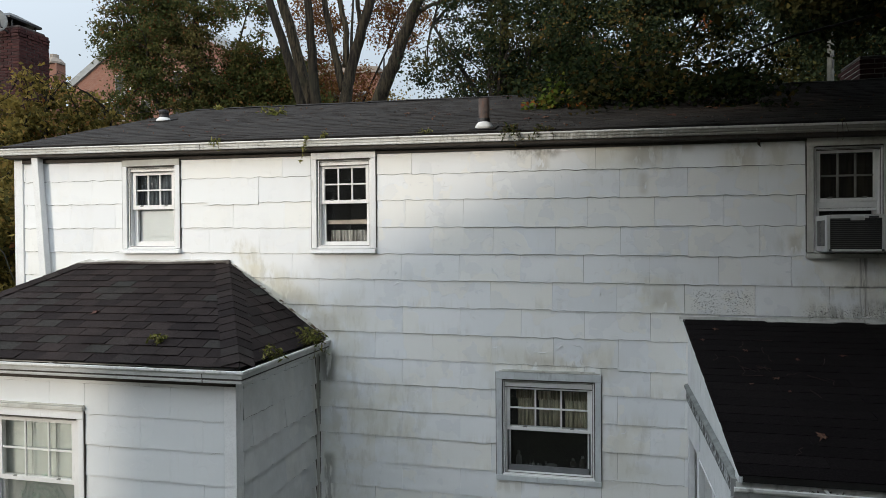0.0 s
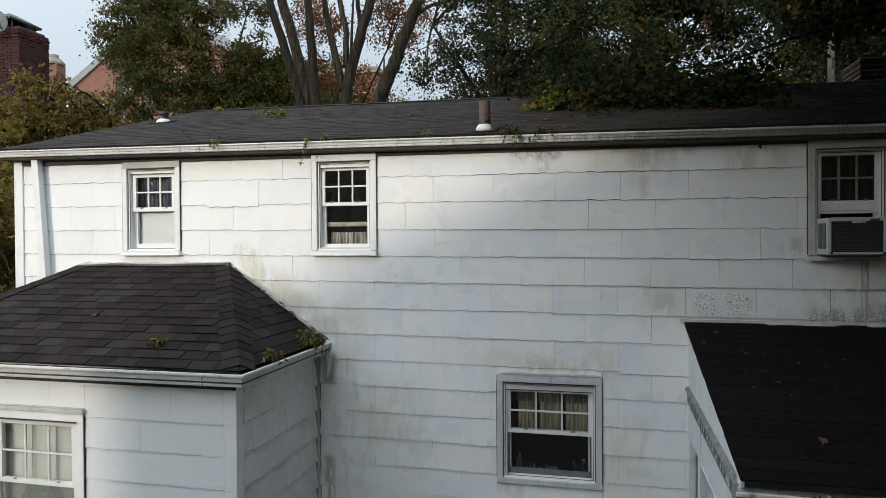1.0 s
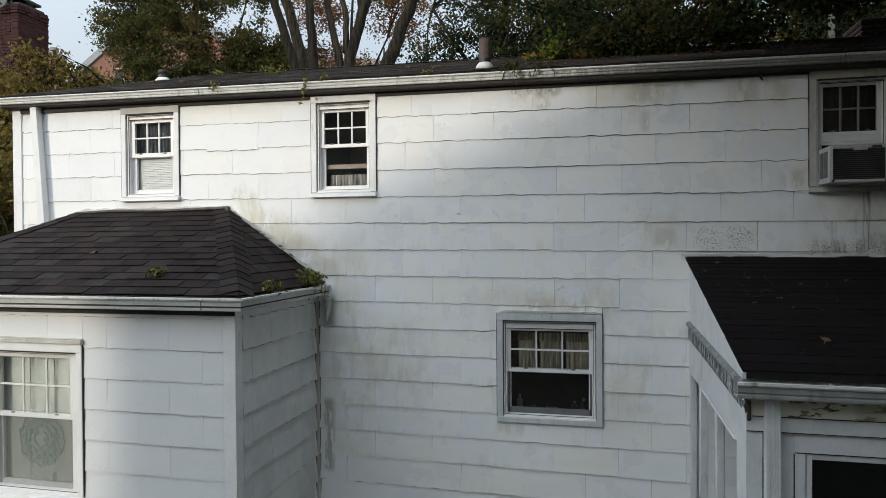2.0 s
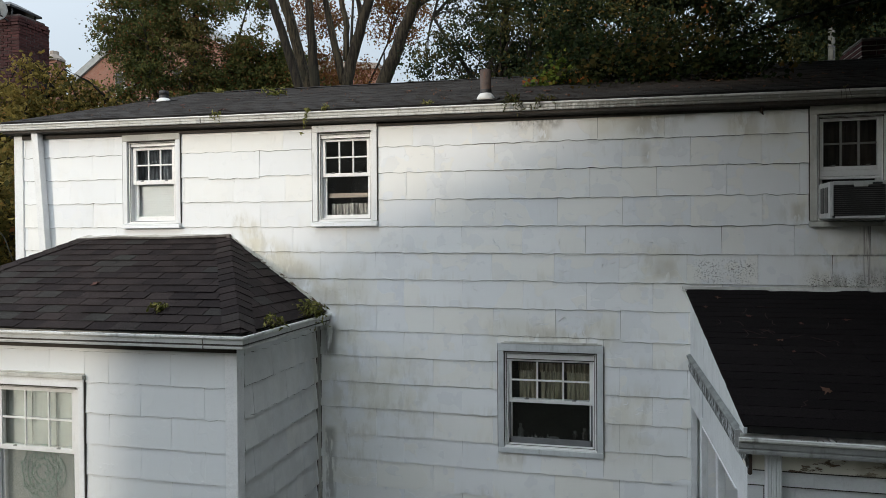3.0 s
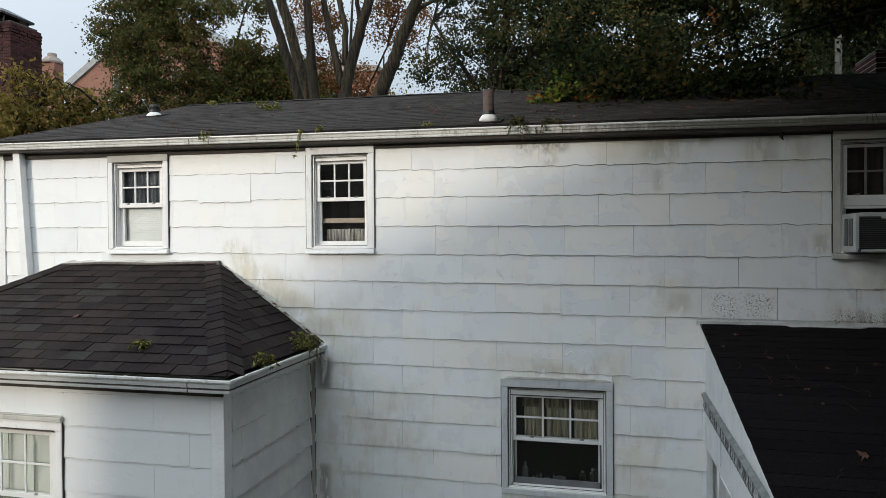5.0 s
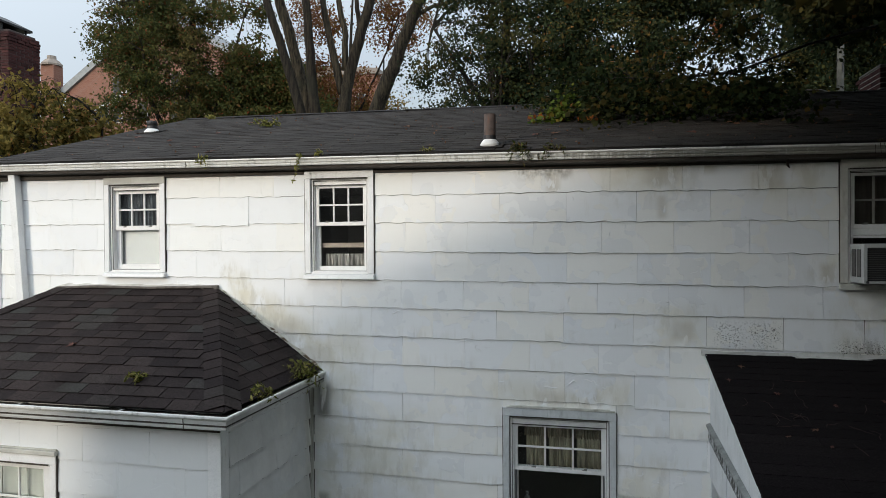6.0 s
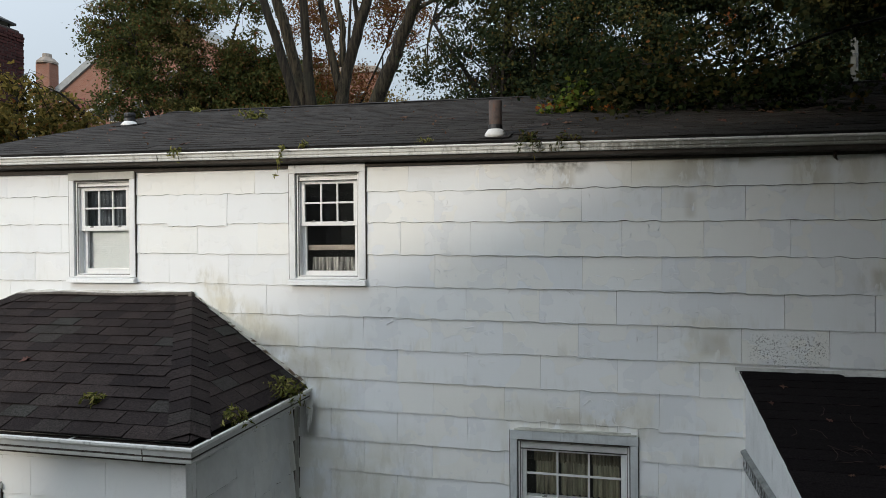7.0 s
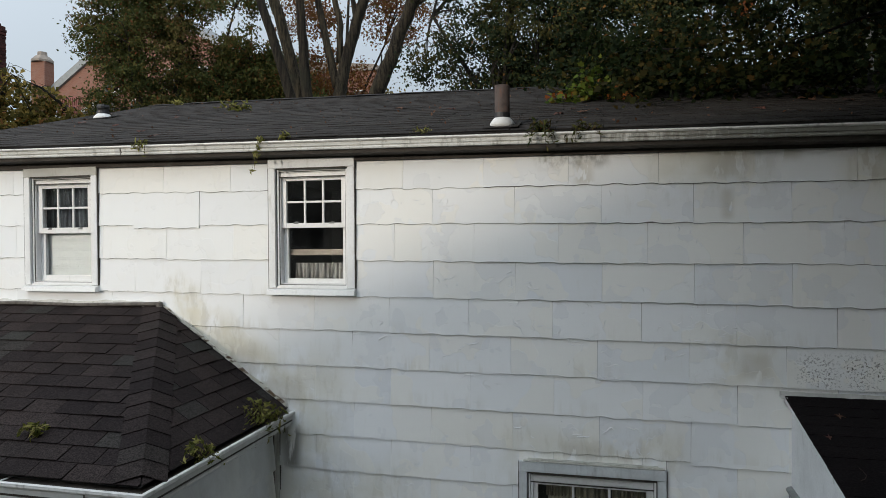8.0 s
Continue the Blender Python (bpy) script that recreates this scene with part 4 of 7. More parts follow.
def gutter(name, start, end, out, label, mitre_a=0.0, mitre_b=0.0, scale=1.0, tall=1.0, coat=None):
    start, end, out = Vector(start), Vector(end), Vector(out)
    along = (end - start).normalized()
    holder = thing(name, label, "gutter", tuple(start))
    bm = bmesh.new()
    a = [bm.verts.new(start + out * d * scale + Vector((0, 0, z * scale * tall)) + along * (mitre_a * d * scale)) for d, z in PROFILE]
    b = [bm.verts.new(end + out * d * scale + Vector((0, 0, z * scale * tall)) + along * (mitre_b * d * scale)) for d, z in PROFILE]
    for i in range(len(a)):
        j = (i + 1) % len(a)
        bm.faces.new((a[i], a[j], b[j], b[i]))
    bm.faces.new(a[::-1]), bm.faces.new(b)
    part("trough", fixed(bm), coat or GUTTER, holder)
    bm = bmesh.new()
    a = [bm.verts.new(start + out * d * scale + Vector((0, 0, z * scale * tall)) + along * (mitre_a * d * scale)) for d, z in LIP]
    b = [bm.verts.new(end + out * d * scale + Vector((0, 0, z * scale * tall)) + along * (mitre_b * d * scale)) for d, z in LIP]
    for i in range(len(a)):
        j = (i + 1) % len(a)
        bm.faces.new((a[i], a[j], b[j], b[i]))
    bm.faces.new(a[::-1]), bm.faces.new(b)
    part("lip", fixed(bm), GUTTER_LIP, holder, "brighter rolled front lip")
    bm = bmesh.new()
    low = Vector((0, 0, -0.05 * scale))
    prism(bm, [start + out * 0.008 * scale + low + along * 0.02, end + out * 0.008 * scale + low - along * 0.02, end + out * 0.08 * scale + low - along * 0.02, start + out * 0.08 * scale + low + along * 0.02], (0, 0, 0.006))
    part("debris", fixed(bm), GUTTER_IN, holder, "rotting leaf litter")
    length = (end - start).length
    for i in range(int(length / 0.9)):
        p = start + along * (0.45 + 0.9 * i) + out * 0.055 * scale
        m = Matrix.Translation(p) @ along.to_track_quat("X", "Z").to_matrix().to_4x4()
        bm = bmesh.new()
        bmesh.ops.create_cube(bm, size=1, matrix=m @ Matrix.Diagonal((0.018, 0.105 * scale, 0.004, 1)))
        part("hanger", bm, GUTTER, holder)
    return holder


MAIN_DROP = -0.0124
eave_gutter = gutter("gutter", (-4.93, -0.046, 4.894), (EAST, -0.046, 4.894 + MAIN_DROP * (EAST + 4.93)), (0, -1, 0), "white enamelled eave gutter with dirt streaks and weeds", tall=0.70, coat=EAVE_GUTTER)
low_gutter = gutter("gutter", (-5.06, -1.57, 2.858), (-1.139, -1.57, 2.858), (0, -1, 0), "white enamelled gutter along the front of the low roof", 0, 1)
gutter("gutter", (-1.139, -1.57, 2.858), (-1.139, -0.01, 2.858), (1, 0, 0), "white gutter with sprouting weeds along the low roof's side", -1, 0)
porch_gutter = gutter("gutter", (2.295, -2.412, 2.545), (PX1, -2.412, 2.530), (0, -1, 0), "grimy grey gutter of the porch roof full of litter", scale=0.88, coat=PORCH_GUTTER)
part("back_flange", boxes((2.32, PX1, -2.421, -2.415, 2.475, 2.548), bevel=0.001), GUTTER_LIP, porch_gutter, "pale inner back of the trough")

def gutter_seam(holder, x, y, z, tall=1.0, width=0.05):
    """A lapped joint with a bead of old sealant round the front of a gutter."""
    pts = [(d + 0.003, q * tall) for d, q in PROFILE[2:12]]
    bm = bmesh.new()
    prism(bm, [(x, y - d, z + q) for d, q in pts] + [(x, y - d + 0.004, z + q) for d, q in reversed(pts)], (width, 0, 0))
    part("seam", fixed(bm), GUTTER, holder)
    bm = bmesh.new()
    prism(bm, [(x + width, y - d - 0.001, z + q) for d, q in pts] + [(x + width, y - d + 0.004, z + q) for d, q in reversed(pts)], (0.006, 0, 0))
    part("sealant", fixed(bm), OLD_TAR, holder, "dark line of old sealant")


for x in (-2.42, 1.16):
    gutter_seam(eave_gutter, x, -0.046, 4.894 + MAIN_DROP * (x + 4.93), 0.70)
gutter_seam(low_gutter, -1.42, -1.57, 2.858)

# downspout at the west corner, bent over the lower roof
spout = thing("downspout", "white ribbed metal downspout at the house corner", "downspout", (-4.46, -0.06, 4.8))
bm = bmesh.new()
prism(bm, [(-4.50, -0.105, 4.80), (-4.42, -0.105, 4.80), (-4.42, -0.030, 4.80), (-4.50, -0.030, 4.80)], (0.115, 0, -1.62))
part("pipe", fixed(bm), TRIM, spout)



# ---------------------------------------------------------------- windows
def sash(name, holder, x0, x1, z0, z1, y, stile, cols, rows, bars=VINYL, bar=0.016):
    """A vinyl sash with its pane and glazing bars."""
    fr = boxes((x0, x0 + stile, y, y + 0.03, z0, z1), (x1 - stile, x1, y, y + 0.03, z0, z1), (x0 + stile, x1 - stile, y, y + 0.03, z0, z0 + stile), (x0 + stile, x1 - stile, y, y + 0.03, z1 - stile * 0.8, z1), bevel=0.002)
    s = part(name, fr, VINYL, holder)
    gx0, gx1, gz0, gz1 = x0 + stile, x1 - stile, z0 + stile, z1 - stile * 0.8
    pane = part("pane", boxes((gx0 - 0.004, gx1 + 0.004, y + 0.013, y + 0.017, gz0 - 0.004, gz1 + 0.004)), GLASS, s)
    pane.visible_shadow = False
    for i in range(1, cols):
        x = gx0 + (gx1 - gx0) * i / cols
        part("glazing_bar", boxes((x - bar / 2, x + bar / 2, y + 0.005, y + 0.022, gz0, gz1), bevel=0.002), bars, s)
    for i in range(1, rows):
        z = gz0 + (gz1 - gz0) * i / rows
        part("glazing_bar", boxes((gx0, gx1, y + 0.006, y + 0.021, z - bar / 2, z + bar / 2), bevel=0.002), bars, s)
    return s


def window(name, label, w, y, split, trim, stile=0.032, cased_all=False, raise_low=0.0, screened=False, bars=VINYL, jamb=0.030, top_gap=0.0, screen_bar=False, head=None):
    x0, x1, z0, z1 = w
    ox0, ox1, oz0, oz1 = inner(w)
    hold = thing(name, label, "window", ((x0 + x1) / 2, y, z0), kind="structure")
    out = y - 0.028
    part("casing", boxes((x0, ox0, out, y + 0.01, z0 + 0.05, oz1), bevel=0.003), trim, hold)
    part("casing", boxes((ox1, x1, out, y + 0.01, z0 + 0.05, oz1), bevel=0.003), trim, hold)
    part("head_casing", boxes((x0 - 0.002, x1 + 0.002, out - 0.003, y + 0.01, oz1, z1), bevel=0.003), head or trim, hold)
    if cased_all:
        part("sill", boxes((x0 - 0.002, x1 + 0.002, out - 0.003, y + 0.01, z0, oz0), bevel=0.003), trim, hold)
    else:
        bm = bmesh.new()
        prism(bm, [(x0 - 0.004, y - 0.062, z0), (x0 - 0.004, y + 0.01, z0), (x0 - 0.004, y + 0.01, oz0), (x0 - 0.004, y - 0.055, oz0 - 0.014)], (x1 - x0 + 0.008, 0, 0))
        part("sill", fixed(bm), trim, hold)
    # dark slivers beside and below the casing paint its shadow lines
    for gx in (x0 - 0.006, x1):
        part("casing_shade_line", boxes((gx, gx + 0.006, out + 0.006, y + 0.004, z0 + 0.05, z1 - 0.004)), SOFFIT, hold)
    part("head_shade_line", boxes((ox0 + 0.01, ox1 - 0.01, out - 0.004, out + 0.002, oz1 - 0.010, oz1 + 0.001)), SOFFIT, hold)
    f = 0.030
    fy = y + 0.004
    # dark strips paint the shaded reveal between casing and frame
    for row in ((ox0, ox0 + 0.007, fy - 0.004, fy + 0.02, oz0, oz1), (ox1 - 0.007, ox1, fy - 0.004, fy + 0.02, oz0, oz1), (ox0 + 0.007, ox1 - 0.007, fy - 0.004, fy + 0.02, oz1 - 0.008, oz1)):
        part("reveal_shade_strip", boxes(row), SOFFIT, hold)
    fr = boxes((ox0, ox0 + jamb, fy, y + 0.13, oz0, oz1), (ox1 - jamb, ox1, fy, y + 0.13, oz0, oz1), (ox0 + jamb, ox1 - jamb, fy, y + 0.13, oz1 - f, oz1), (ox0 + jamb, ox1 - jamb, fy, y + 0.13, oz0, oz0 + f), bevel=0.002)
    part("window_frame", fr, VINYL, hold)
    # outer flange and inner stop step the replacement frame; dark strips paint groove shade
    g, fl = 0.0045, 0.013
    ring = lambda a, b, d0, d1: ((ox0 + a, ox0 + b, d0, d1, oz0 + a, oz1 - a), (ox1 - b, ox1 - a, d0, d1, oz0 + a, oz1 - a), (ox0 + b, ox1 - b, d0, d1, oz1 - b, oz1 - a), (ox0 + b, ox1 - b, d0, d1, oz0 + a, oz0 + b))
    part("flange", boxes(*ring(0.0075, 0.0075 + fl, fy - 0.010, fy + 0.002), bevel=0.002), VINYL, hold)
    part("groove", boxes(*ring(0.0075 + fl, 0.0075 + fl + g, fy - 0.003, fy + 0.001)), SOFFIT, hold, "dark strip for shade in the frame's step")
    if jamb < 0.05:
        part("head_groove", boxes((ox0 + 0.02, ox1 - 0.02, fy - 0.005, fy + 0.0, oz1 - f - top_gap - 0.006, oz1 - f - top_gap + 0.001)), SOFFIT, hold, "dark strip for shade in the frame's step")
    part("sill_step", boxes((ox0 + 0.004, ox1 - 0.004, y - 0.022, fy + 0.001, oz0 - 0.004, oz0 + 0.010), bevel=0.002), VINYL, hold)
    if top_gap:
        part("head_stop", boxes((ox0 + jamb, ox1 - jamb, fy + 0.006, y + 0.13, oz1 - f - top_gap, oz1 - f), bevel=0.002), VINYL, hold)
    sx0, sx1 = ox0 + jamb, ox1 - jamb
    sash("upper_sash", hold, sx0, sx1, split, oz1 - f - top_gap, y + 0.026, stile, 3, 2, bars)
    sash("lower_sash", hold, sx0, sx1, oz0 + f + raise_low, split + 0.035 + raise_low, y + 0.054, stile, 1, 1)
    for x in (sx0 + 0.22 * (sx1 - sx0), sx1 - 0.22 * (sx1 - sx0)):
        part("sash_lock", boxes((x - 0.02, x + 0.02, y + 0.024, y + 0.030, split + 0.030, split + 0.040), (x - 0.006, x + 0.022, y + 0.022, y + 0.028, split + 0.040, split + 0.047), bevel=0.002), POST, hold)
    if screen_bar:
        part("screen_rail", boxes((sx0 + 0.006, sx1 - 0.006, y + 0.040, y + 0.050, oz0 + f, oz0 + f + 0.056), (sx0 + 0.006, sx0 + 0.022, y + 0.040, y + 0.050, oz0 + f, split), (sx1 - 0.022, sx1 - 0.006, y + 0.040, y + 0.050, oz0 + f, split), bevel=0.002), SCREEN_BAR, hold, "dull grey screen frame")
    if screened:
        part("insect_screen", boxes((sx0 + 0.004, sx1 - 0.004, y + 0.050, y + 0.052, oz0 + f, split)), SCREEN, hold)
    return hold


window("window_1", "white double-hung window with a blind, white casing", WIN_A, 0.0, 4.205, TRIM, stile=0.046, top_gap=0.026, head=AGED)
window("window_2", "white double-hung window with a raised lower sash", WIN_B, 0.0, 4.225, TRIM, stile=0.036, top_gap=0.030)
window("window_3", "white double-hung window with grey casing and cafe curtain", WIN_C, 0.0, 2.055, GREY_TRIM, cased_all=True, top_gap=0.044, jamb=0.036, screen_bar=True)
window("window_4", "shaded double-hung window over an air conditioner", WIN_D, 0.0, 4.15, AGED, bars=OLD_POST)
window("window_5", "tall white double-hung window with cream blinds", WIN_E, BAY_Y, 1.810, TRIM, stile=0.04, screened=True, jamb=0.07)


lintel = part("trim_window_strip", boxes((WIN_C[0] + 0.03, WIN_C[1] - 0.01, -0.036, -0.004, WIN_C[3] + 0.003, WIN_C[3] + 0.012), (WIN_C[0] + 0.06, WIN_C[1] - 0.05, -0.030, -0.004, WIN_C[3] + 0.012, WIN_C[3] + 0.022), bevel=0.002), AGED)
tagged(lintel, "thin layered weather strip over the grey casing", "trim", kind="structure")


def drape(bm, x0, x1, z0, z1, y, folds, amp, thick=0.003, steps=60, seed=1):
    rnd = random.Random(seed)
    ph = [rnd.uniform(0, 6.28) for _ in range(3)]
    rows = []
    for k in range(5):
        t = k / 4
        row = []
        for i in range(steps + 1):
            u = i / steps
            d = amp * (0.35 + 0.65 * t) * (math.sin(u * folds * 6.28 + ph[0]) + 0.45 * math.sin(u * folds * 14.1 + ph[1]))
            row.append(bm.verts.new((x0 + (x1 - x0) * u, y + d, z1 + (z0 - z1) * t + (0.006 * math.sin(u * folds * 6.28 + ph[2]) if k == 4 else 0))))
        rows.append(row)
    for a, b in zip(rows, rows[1:]):
        for i in range(steps):
            bm.faces.new((a[i], a[i + 1], b[i + 1], b[i]))
    return bm


def solid(ob, thick):
    mod = ob.modifiers.new("thickness", "SOLIDIFY")
    mod.thickness = thick
    return ob


cap = part("trim_drip_cap", boxes((WIN_E[0] - 0.02, WIN_E[1] + 0.012, BAY_Y - 0.050, BAY_Y - 0.004, WIN_E[3] + 0.002, WIN_E[3] + 0.036), (WIN_E[0] - 0.02, WIN_E[1] + 0.005, BAY_Y - 0.030, BAY_Y - 0.004, WIN_E[3] + 0.036, WIN_E[3] + 0.046), bevel=0.004), AGED)
tagged(cap, "weathered white drip cap over the tall window", "trim", kind="structure")
# blind and sheer in window 1
blind = thing("window_blind", "white horizontal slatted blind, lowered", "blind", (-3.05, 0.14, 4.2))
for i in range(21):
    z = 3.84 + i * 0.0186
    bm = bmesh.new()
    prism(bm, [(-3.312, 0.092, z), (-3.312, 0.094, z + 0.002), (-3.312, 0.102, z + 0.0190), (-3.312, 0.100, z + 0.0172)], (0.524, 0, 0))
    part("slat", fixed(bm), BLIND, blind)
part("head_rail", boxes((-3.313, -2.787, 0.090, 0.118, 4.228, 4.25), bevel=0.003), BLIND, blind)
sheer = solid(part("sheer_curtain", drape(bmesh.new(), -3.312, -2.788, 4.24, 4.66, 0.112, 5, 0.010, seed=3), SHEER), 0.002)
tagged(sheer, "bluish grey sheer curtain behind the panes", "curtain")

shade_d = solid(part("roller_shade", drape(bmesh.new(), 3.385, 3.905, 4.14, 4.56, 0.135, 1.5, 0.004, seed=9), BROWN_SHADE), 0.003)
roll = part("shade_roller", tube(bmesh.new(), [(3.385, 0.13, 4.585), (3.905, 0.13, 4.585)], [0.022, 0.022], 10), BROWN_SHADE)
tagged(roll, "rolled top of the dark brown shade", "shade")
tagged(shade_d, "dark brown roller shade behind the shaded panes", "shade")

# rail and lace valance seen in window 2
rail = part("storm_rail", boxes((-1.113, -0.607, 0.090, 0.108, 4.02, 4.065), (-1.113, -1.098, 0.090, 0.108, 4.065, 4.20), bevel=0.003), OLD_STONE)
tagged(rail, "grey rail of a raised storm panel in the window", "window rail")
lace = solid(part("lace_panel", drape(bmesh.new(), -1.052, -0.608, 3.80, 3.962, 0.128, 6, 0.014, steps=90, seed=5), LACE), 0.003)
tagged(lace, "patterned white and brown lace panel in the window", "curtain")

# cafe curtain and bottles in window 3
for k, (xa, xb) in enumerate(((0.845, 1.010), (1.045, 1.255), (1.292, 1.490))):
    cafe = solid(part("cafe_curtain", drape(bmesh.new(), xa, xb, 2.075, 2.345, 0.135, 4.5, 0.014, steps=48, seed=7 + k), CURTAIN), 0.003)
    tagged(cafe, "gathered beige cafe curtain panel across the upper panes", "curtain", "cafe curtain panels")
    ruffle = solid(part("curtain_heading", drape(bmesh.new(), xa - 0.012, xb + 0.012, 2.335, 2.415, 0.126, 9, 0.007, steps=90, seed=17 + k), RUFFLE), 0.002)
    tagged(ruffle, "brownish ruffled heading of the cafe curtain", "curtain", "cafe curtain headings")
rod = part("curtain_rod", tube(bmesh.new(), [(0.74, 0.150, 2.345), (1.545, 0.150, 2.345)], [0.007, 0.007], 6), DARK_WOOD)
tagged(rod, "thin dark curtain rod", "curtain rod")
ledge = part("window_ledge", boxes((0.72, 1.57, 0.12, 0.24, 1.625, 1.66), bevel=0.004), DARK_WOOD)
tagged(ledge, "dark inner window ledge holding small bottles", "ledge")


def bottle(name, x, y, z, r, h, mat, label):
    """A small lathe-turned bottle with neck and cap."""
    hold = thing(name, label, "bottle", (x, y, z))
    prof = [(r * 0.9, 0), (r, 0.02 * h), (r, 0.6 * h), (r * 0.75, 0.70 * h), (r * 0.4, 0.76 * h), (r * 0.4, 0.84 * h)]
    bm = bmesh.new()
    tube(bm, [(x, y, z + q) for _, q in prof], [p for p, _ in prof], 10)
    part("flask", bm, mat, hold, smooth=True)
    part("cap", tube(bmesh.new(), [(x, y, z + 0.84 * h), (x, y, z + h)], [r * 0.5, r * 0.46], 10), BOTTLE, hold)


bottle("bottle", 0.845, 0.19, 1.66, 0.028, 0.15, BOTTLE, "tall pump bottle on the inner window ledge")
for i, (x, h) in enumerate(((0.92, 0.035), (0.955, 0.045), (0.985, 0.06), (1.03, 0.035), (1.055, 0.035), (1.105, 0.06))):
    bottle("small_bottle", x, 0.19, 1.66, 0.013, h, BOTTLE, "small pale bottle on the inner window ledge")
dish_soap = part("soap_dish", tube(bmesh.new(), [(1.16, 0.19, 1.66), (1.16, 0.19, 1.675), (1.16, 0.19, 1.69)], [0.03, 0.05, 0.055], 12), BOTTLE)
tagged(dish_soap, "shallow pale dish on the inner window ledge", "dish")
for x, h in ((1.36, 0.10), (1.45, 0.13)):
    bottle("dark_bottle", x, 0.2, 1.66, 0.03, h, DARK_WOOD, "dark bottle standing in the window")

# cream blinds and ornament in window 5
shade = thing("vertical_blind", "cream vertical blind of wide cloth strips", "blind", (-3.06, BAY_Y + 0.16, 2.4))
for x0, x1 in ((-3.545, -3.453), (-3.443, -3.340), (-3.334, -3.200), (-3.186, -2.951), (-2.937, -2.75), (-2.74, -2.57)):
    bm = bmesh.new()
    prism(bm, [(x0, BAY_Y + 0.103, 1.2), (x1, BAY_Y + 0.110, 1.2), (x1, BAY_Y + 0.113, 1.2), (x0, BAY_Y + 0.106, 1.2)], (0, 0, 1.19))
    part("strip", fixed(bm), CREAM, shade)
part("head_rail", boxes((-3.56, -2.66, BAY_Y + 0.102, BAY_Y + 0.15, 2.391, 2.42)), BLIND, shade)
OX, OZ = -3.085, 1.61
orn = thing("hanging_ornament", "round green wreath of looped glass wire hung in the window", "ornament", (OX, BAY_Y + 0.095, OZ))
rnd = random.Random(11)
for i in range(4):
    bm = bmesh.new()
    r = (0.225, 0.165, 0.115, 0.065)[i]
    pts = [(OX + r * math.cos(a * math.pi / 12) * rnd.uniform(0.92, 1.08), BAY_Y + 0.096, OZ + r * math.sin(a * math.pi / 12) * rnd.uniform(0.92, 1.08)) for a in range(25)]
    tube(bm, pts, [0.004] * 25, 5, False)
    part("ring", bm, GREEN_GLASS, orn)
for i in range(34):
    a, d = i * 2.399, 0.035 + 0.185 * math.sqrt((i + 0.5) / 34)
    cx, cz, r = OX + d * math.cos(a), OZ + d * math.sin(a), rnd.uniform(0.018, 0.038)
    k0 = rnd.uniform(0, 6.28)
    pts = [(cx + r * (1 - 0.035 * k) * math.cos(k0 + k * 0.55), BAY_Y + 0.095, cz + r * (1 - 0.035 * k) * math.sin(k0 + k * 0.55)) for k in range(15)]
    part("loop", tube(bmesh.new(), pts, [0.0034] * 15, 4, False), GREEN_GLASS, orn)
bay_ledge = part("window_ledge", boxes((-3.54, -2.62, BAY_Y + 0.115, BAY_Y + 0.15, 1.19, 1.215)), VINYL)
tagged(bay_ledge, "white inner window ledge", "ledge")
bottle("bottle", -2.955, BAY_Y + 0.132, 1.215, 0.034, 0.15, BOTTLE, "pale bottle on the inner window ledge")

# ---------------------------------------------------------------- air conditioner in window 4
AX0, AX1, AY, AZ0, AZ1 = 3.40, 3.82, -0.285, 3.735, 4.03
ac = thing("air_conditioner", "grey-white window air conditioner with dark rear fins", "air conditioner", ((AX0 + AX1) / 2, 0, AZ0))
part("shell", boxes((AX0, AX0 + 0.012, AY, 0.02, AZ0, AZ1), (AX1 - 0.012, AX1, AY, 0.06, AZ0, AZ1), (AX0 + 0.012, AX1 - 0.012, AY, 0.06, AZ1 - 0.012, AZ1), (AX0 + 0.012, AX1 - 0.012, AY, 0.06, AZ0, AZ0 + 0.015), bevel=0.003), AC_SHELL, ac)
part("rear_frame", boxes((AX0 - 0.004, AX0 + 0.022, AY - 0.008, AY + 0.01, AZ0, AZ1), (AX1 - 0.022, AX1 + 0.004, AY - 0.008, AY + 0.01, AZ0, AZ1), (AX0 + 0.022, AX1 - 0.022, AY - 0.008, AY + 0.01, AZ1 - 0.028, AZ1 + 0.003), (AX0 + 0.022, AX1 - 0.022, AY - 0.008, AY + 0.01, AZ0, AZ0 + 0.02), bevel=0.003), AC_SHELL, ac)
part("coil", boxes((AX0 + 0.013, AX1 - 0.013, AY + 0.02, AY + 0.03, AZ0 + 0.016, AZ1 - 0.013)), AC_GRILLE, ac)
for i in range(15):
    z = AZ0 + 0.03 + i * 0.0162
    part("fin", boxes((AX0 + 0.022, AX1 - 0.022, AY + 0.002, AY + 0.012, z, z + 0.005)), AC_FIN, ac)
part("top_clip", boxes((AX0 + 0.17, AX0 + 0.27, AY - 0.012, AY + 0.004, AZ1 - 0.045, AZ1 - 0.006), bevel=0.004), AC_SHELL, ac)
for y0 in (AY + 0.055, AY + 0.155):
    part("louvre_panel", boxes((AX0 - 0.003, AX0 + 0.002, y0, y0 + 0.075, AZ0 + 0.045, AZ1 - 0.04)), AC_GRILLE, ac, "dark side vent")
    for i in range(4):
        part("side_louvre", boxes((AX0 - 0.007, AX0 - 0.003, y0 + 0.008 + i * 0.018, y0 + 0.014 + i * 0.018, AZ0 + 0.05, AZ1 - 0.045)), POST, ac)
part("label_plate", boxes((AX0 + 0.30, AX0 + 0.37, AY - 0.011, AY - 0.007, AZ1 - 0.026, AZ1 - 0.010)), AC_GRILLE, ac, "small dark plate")
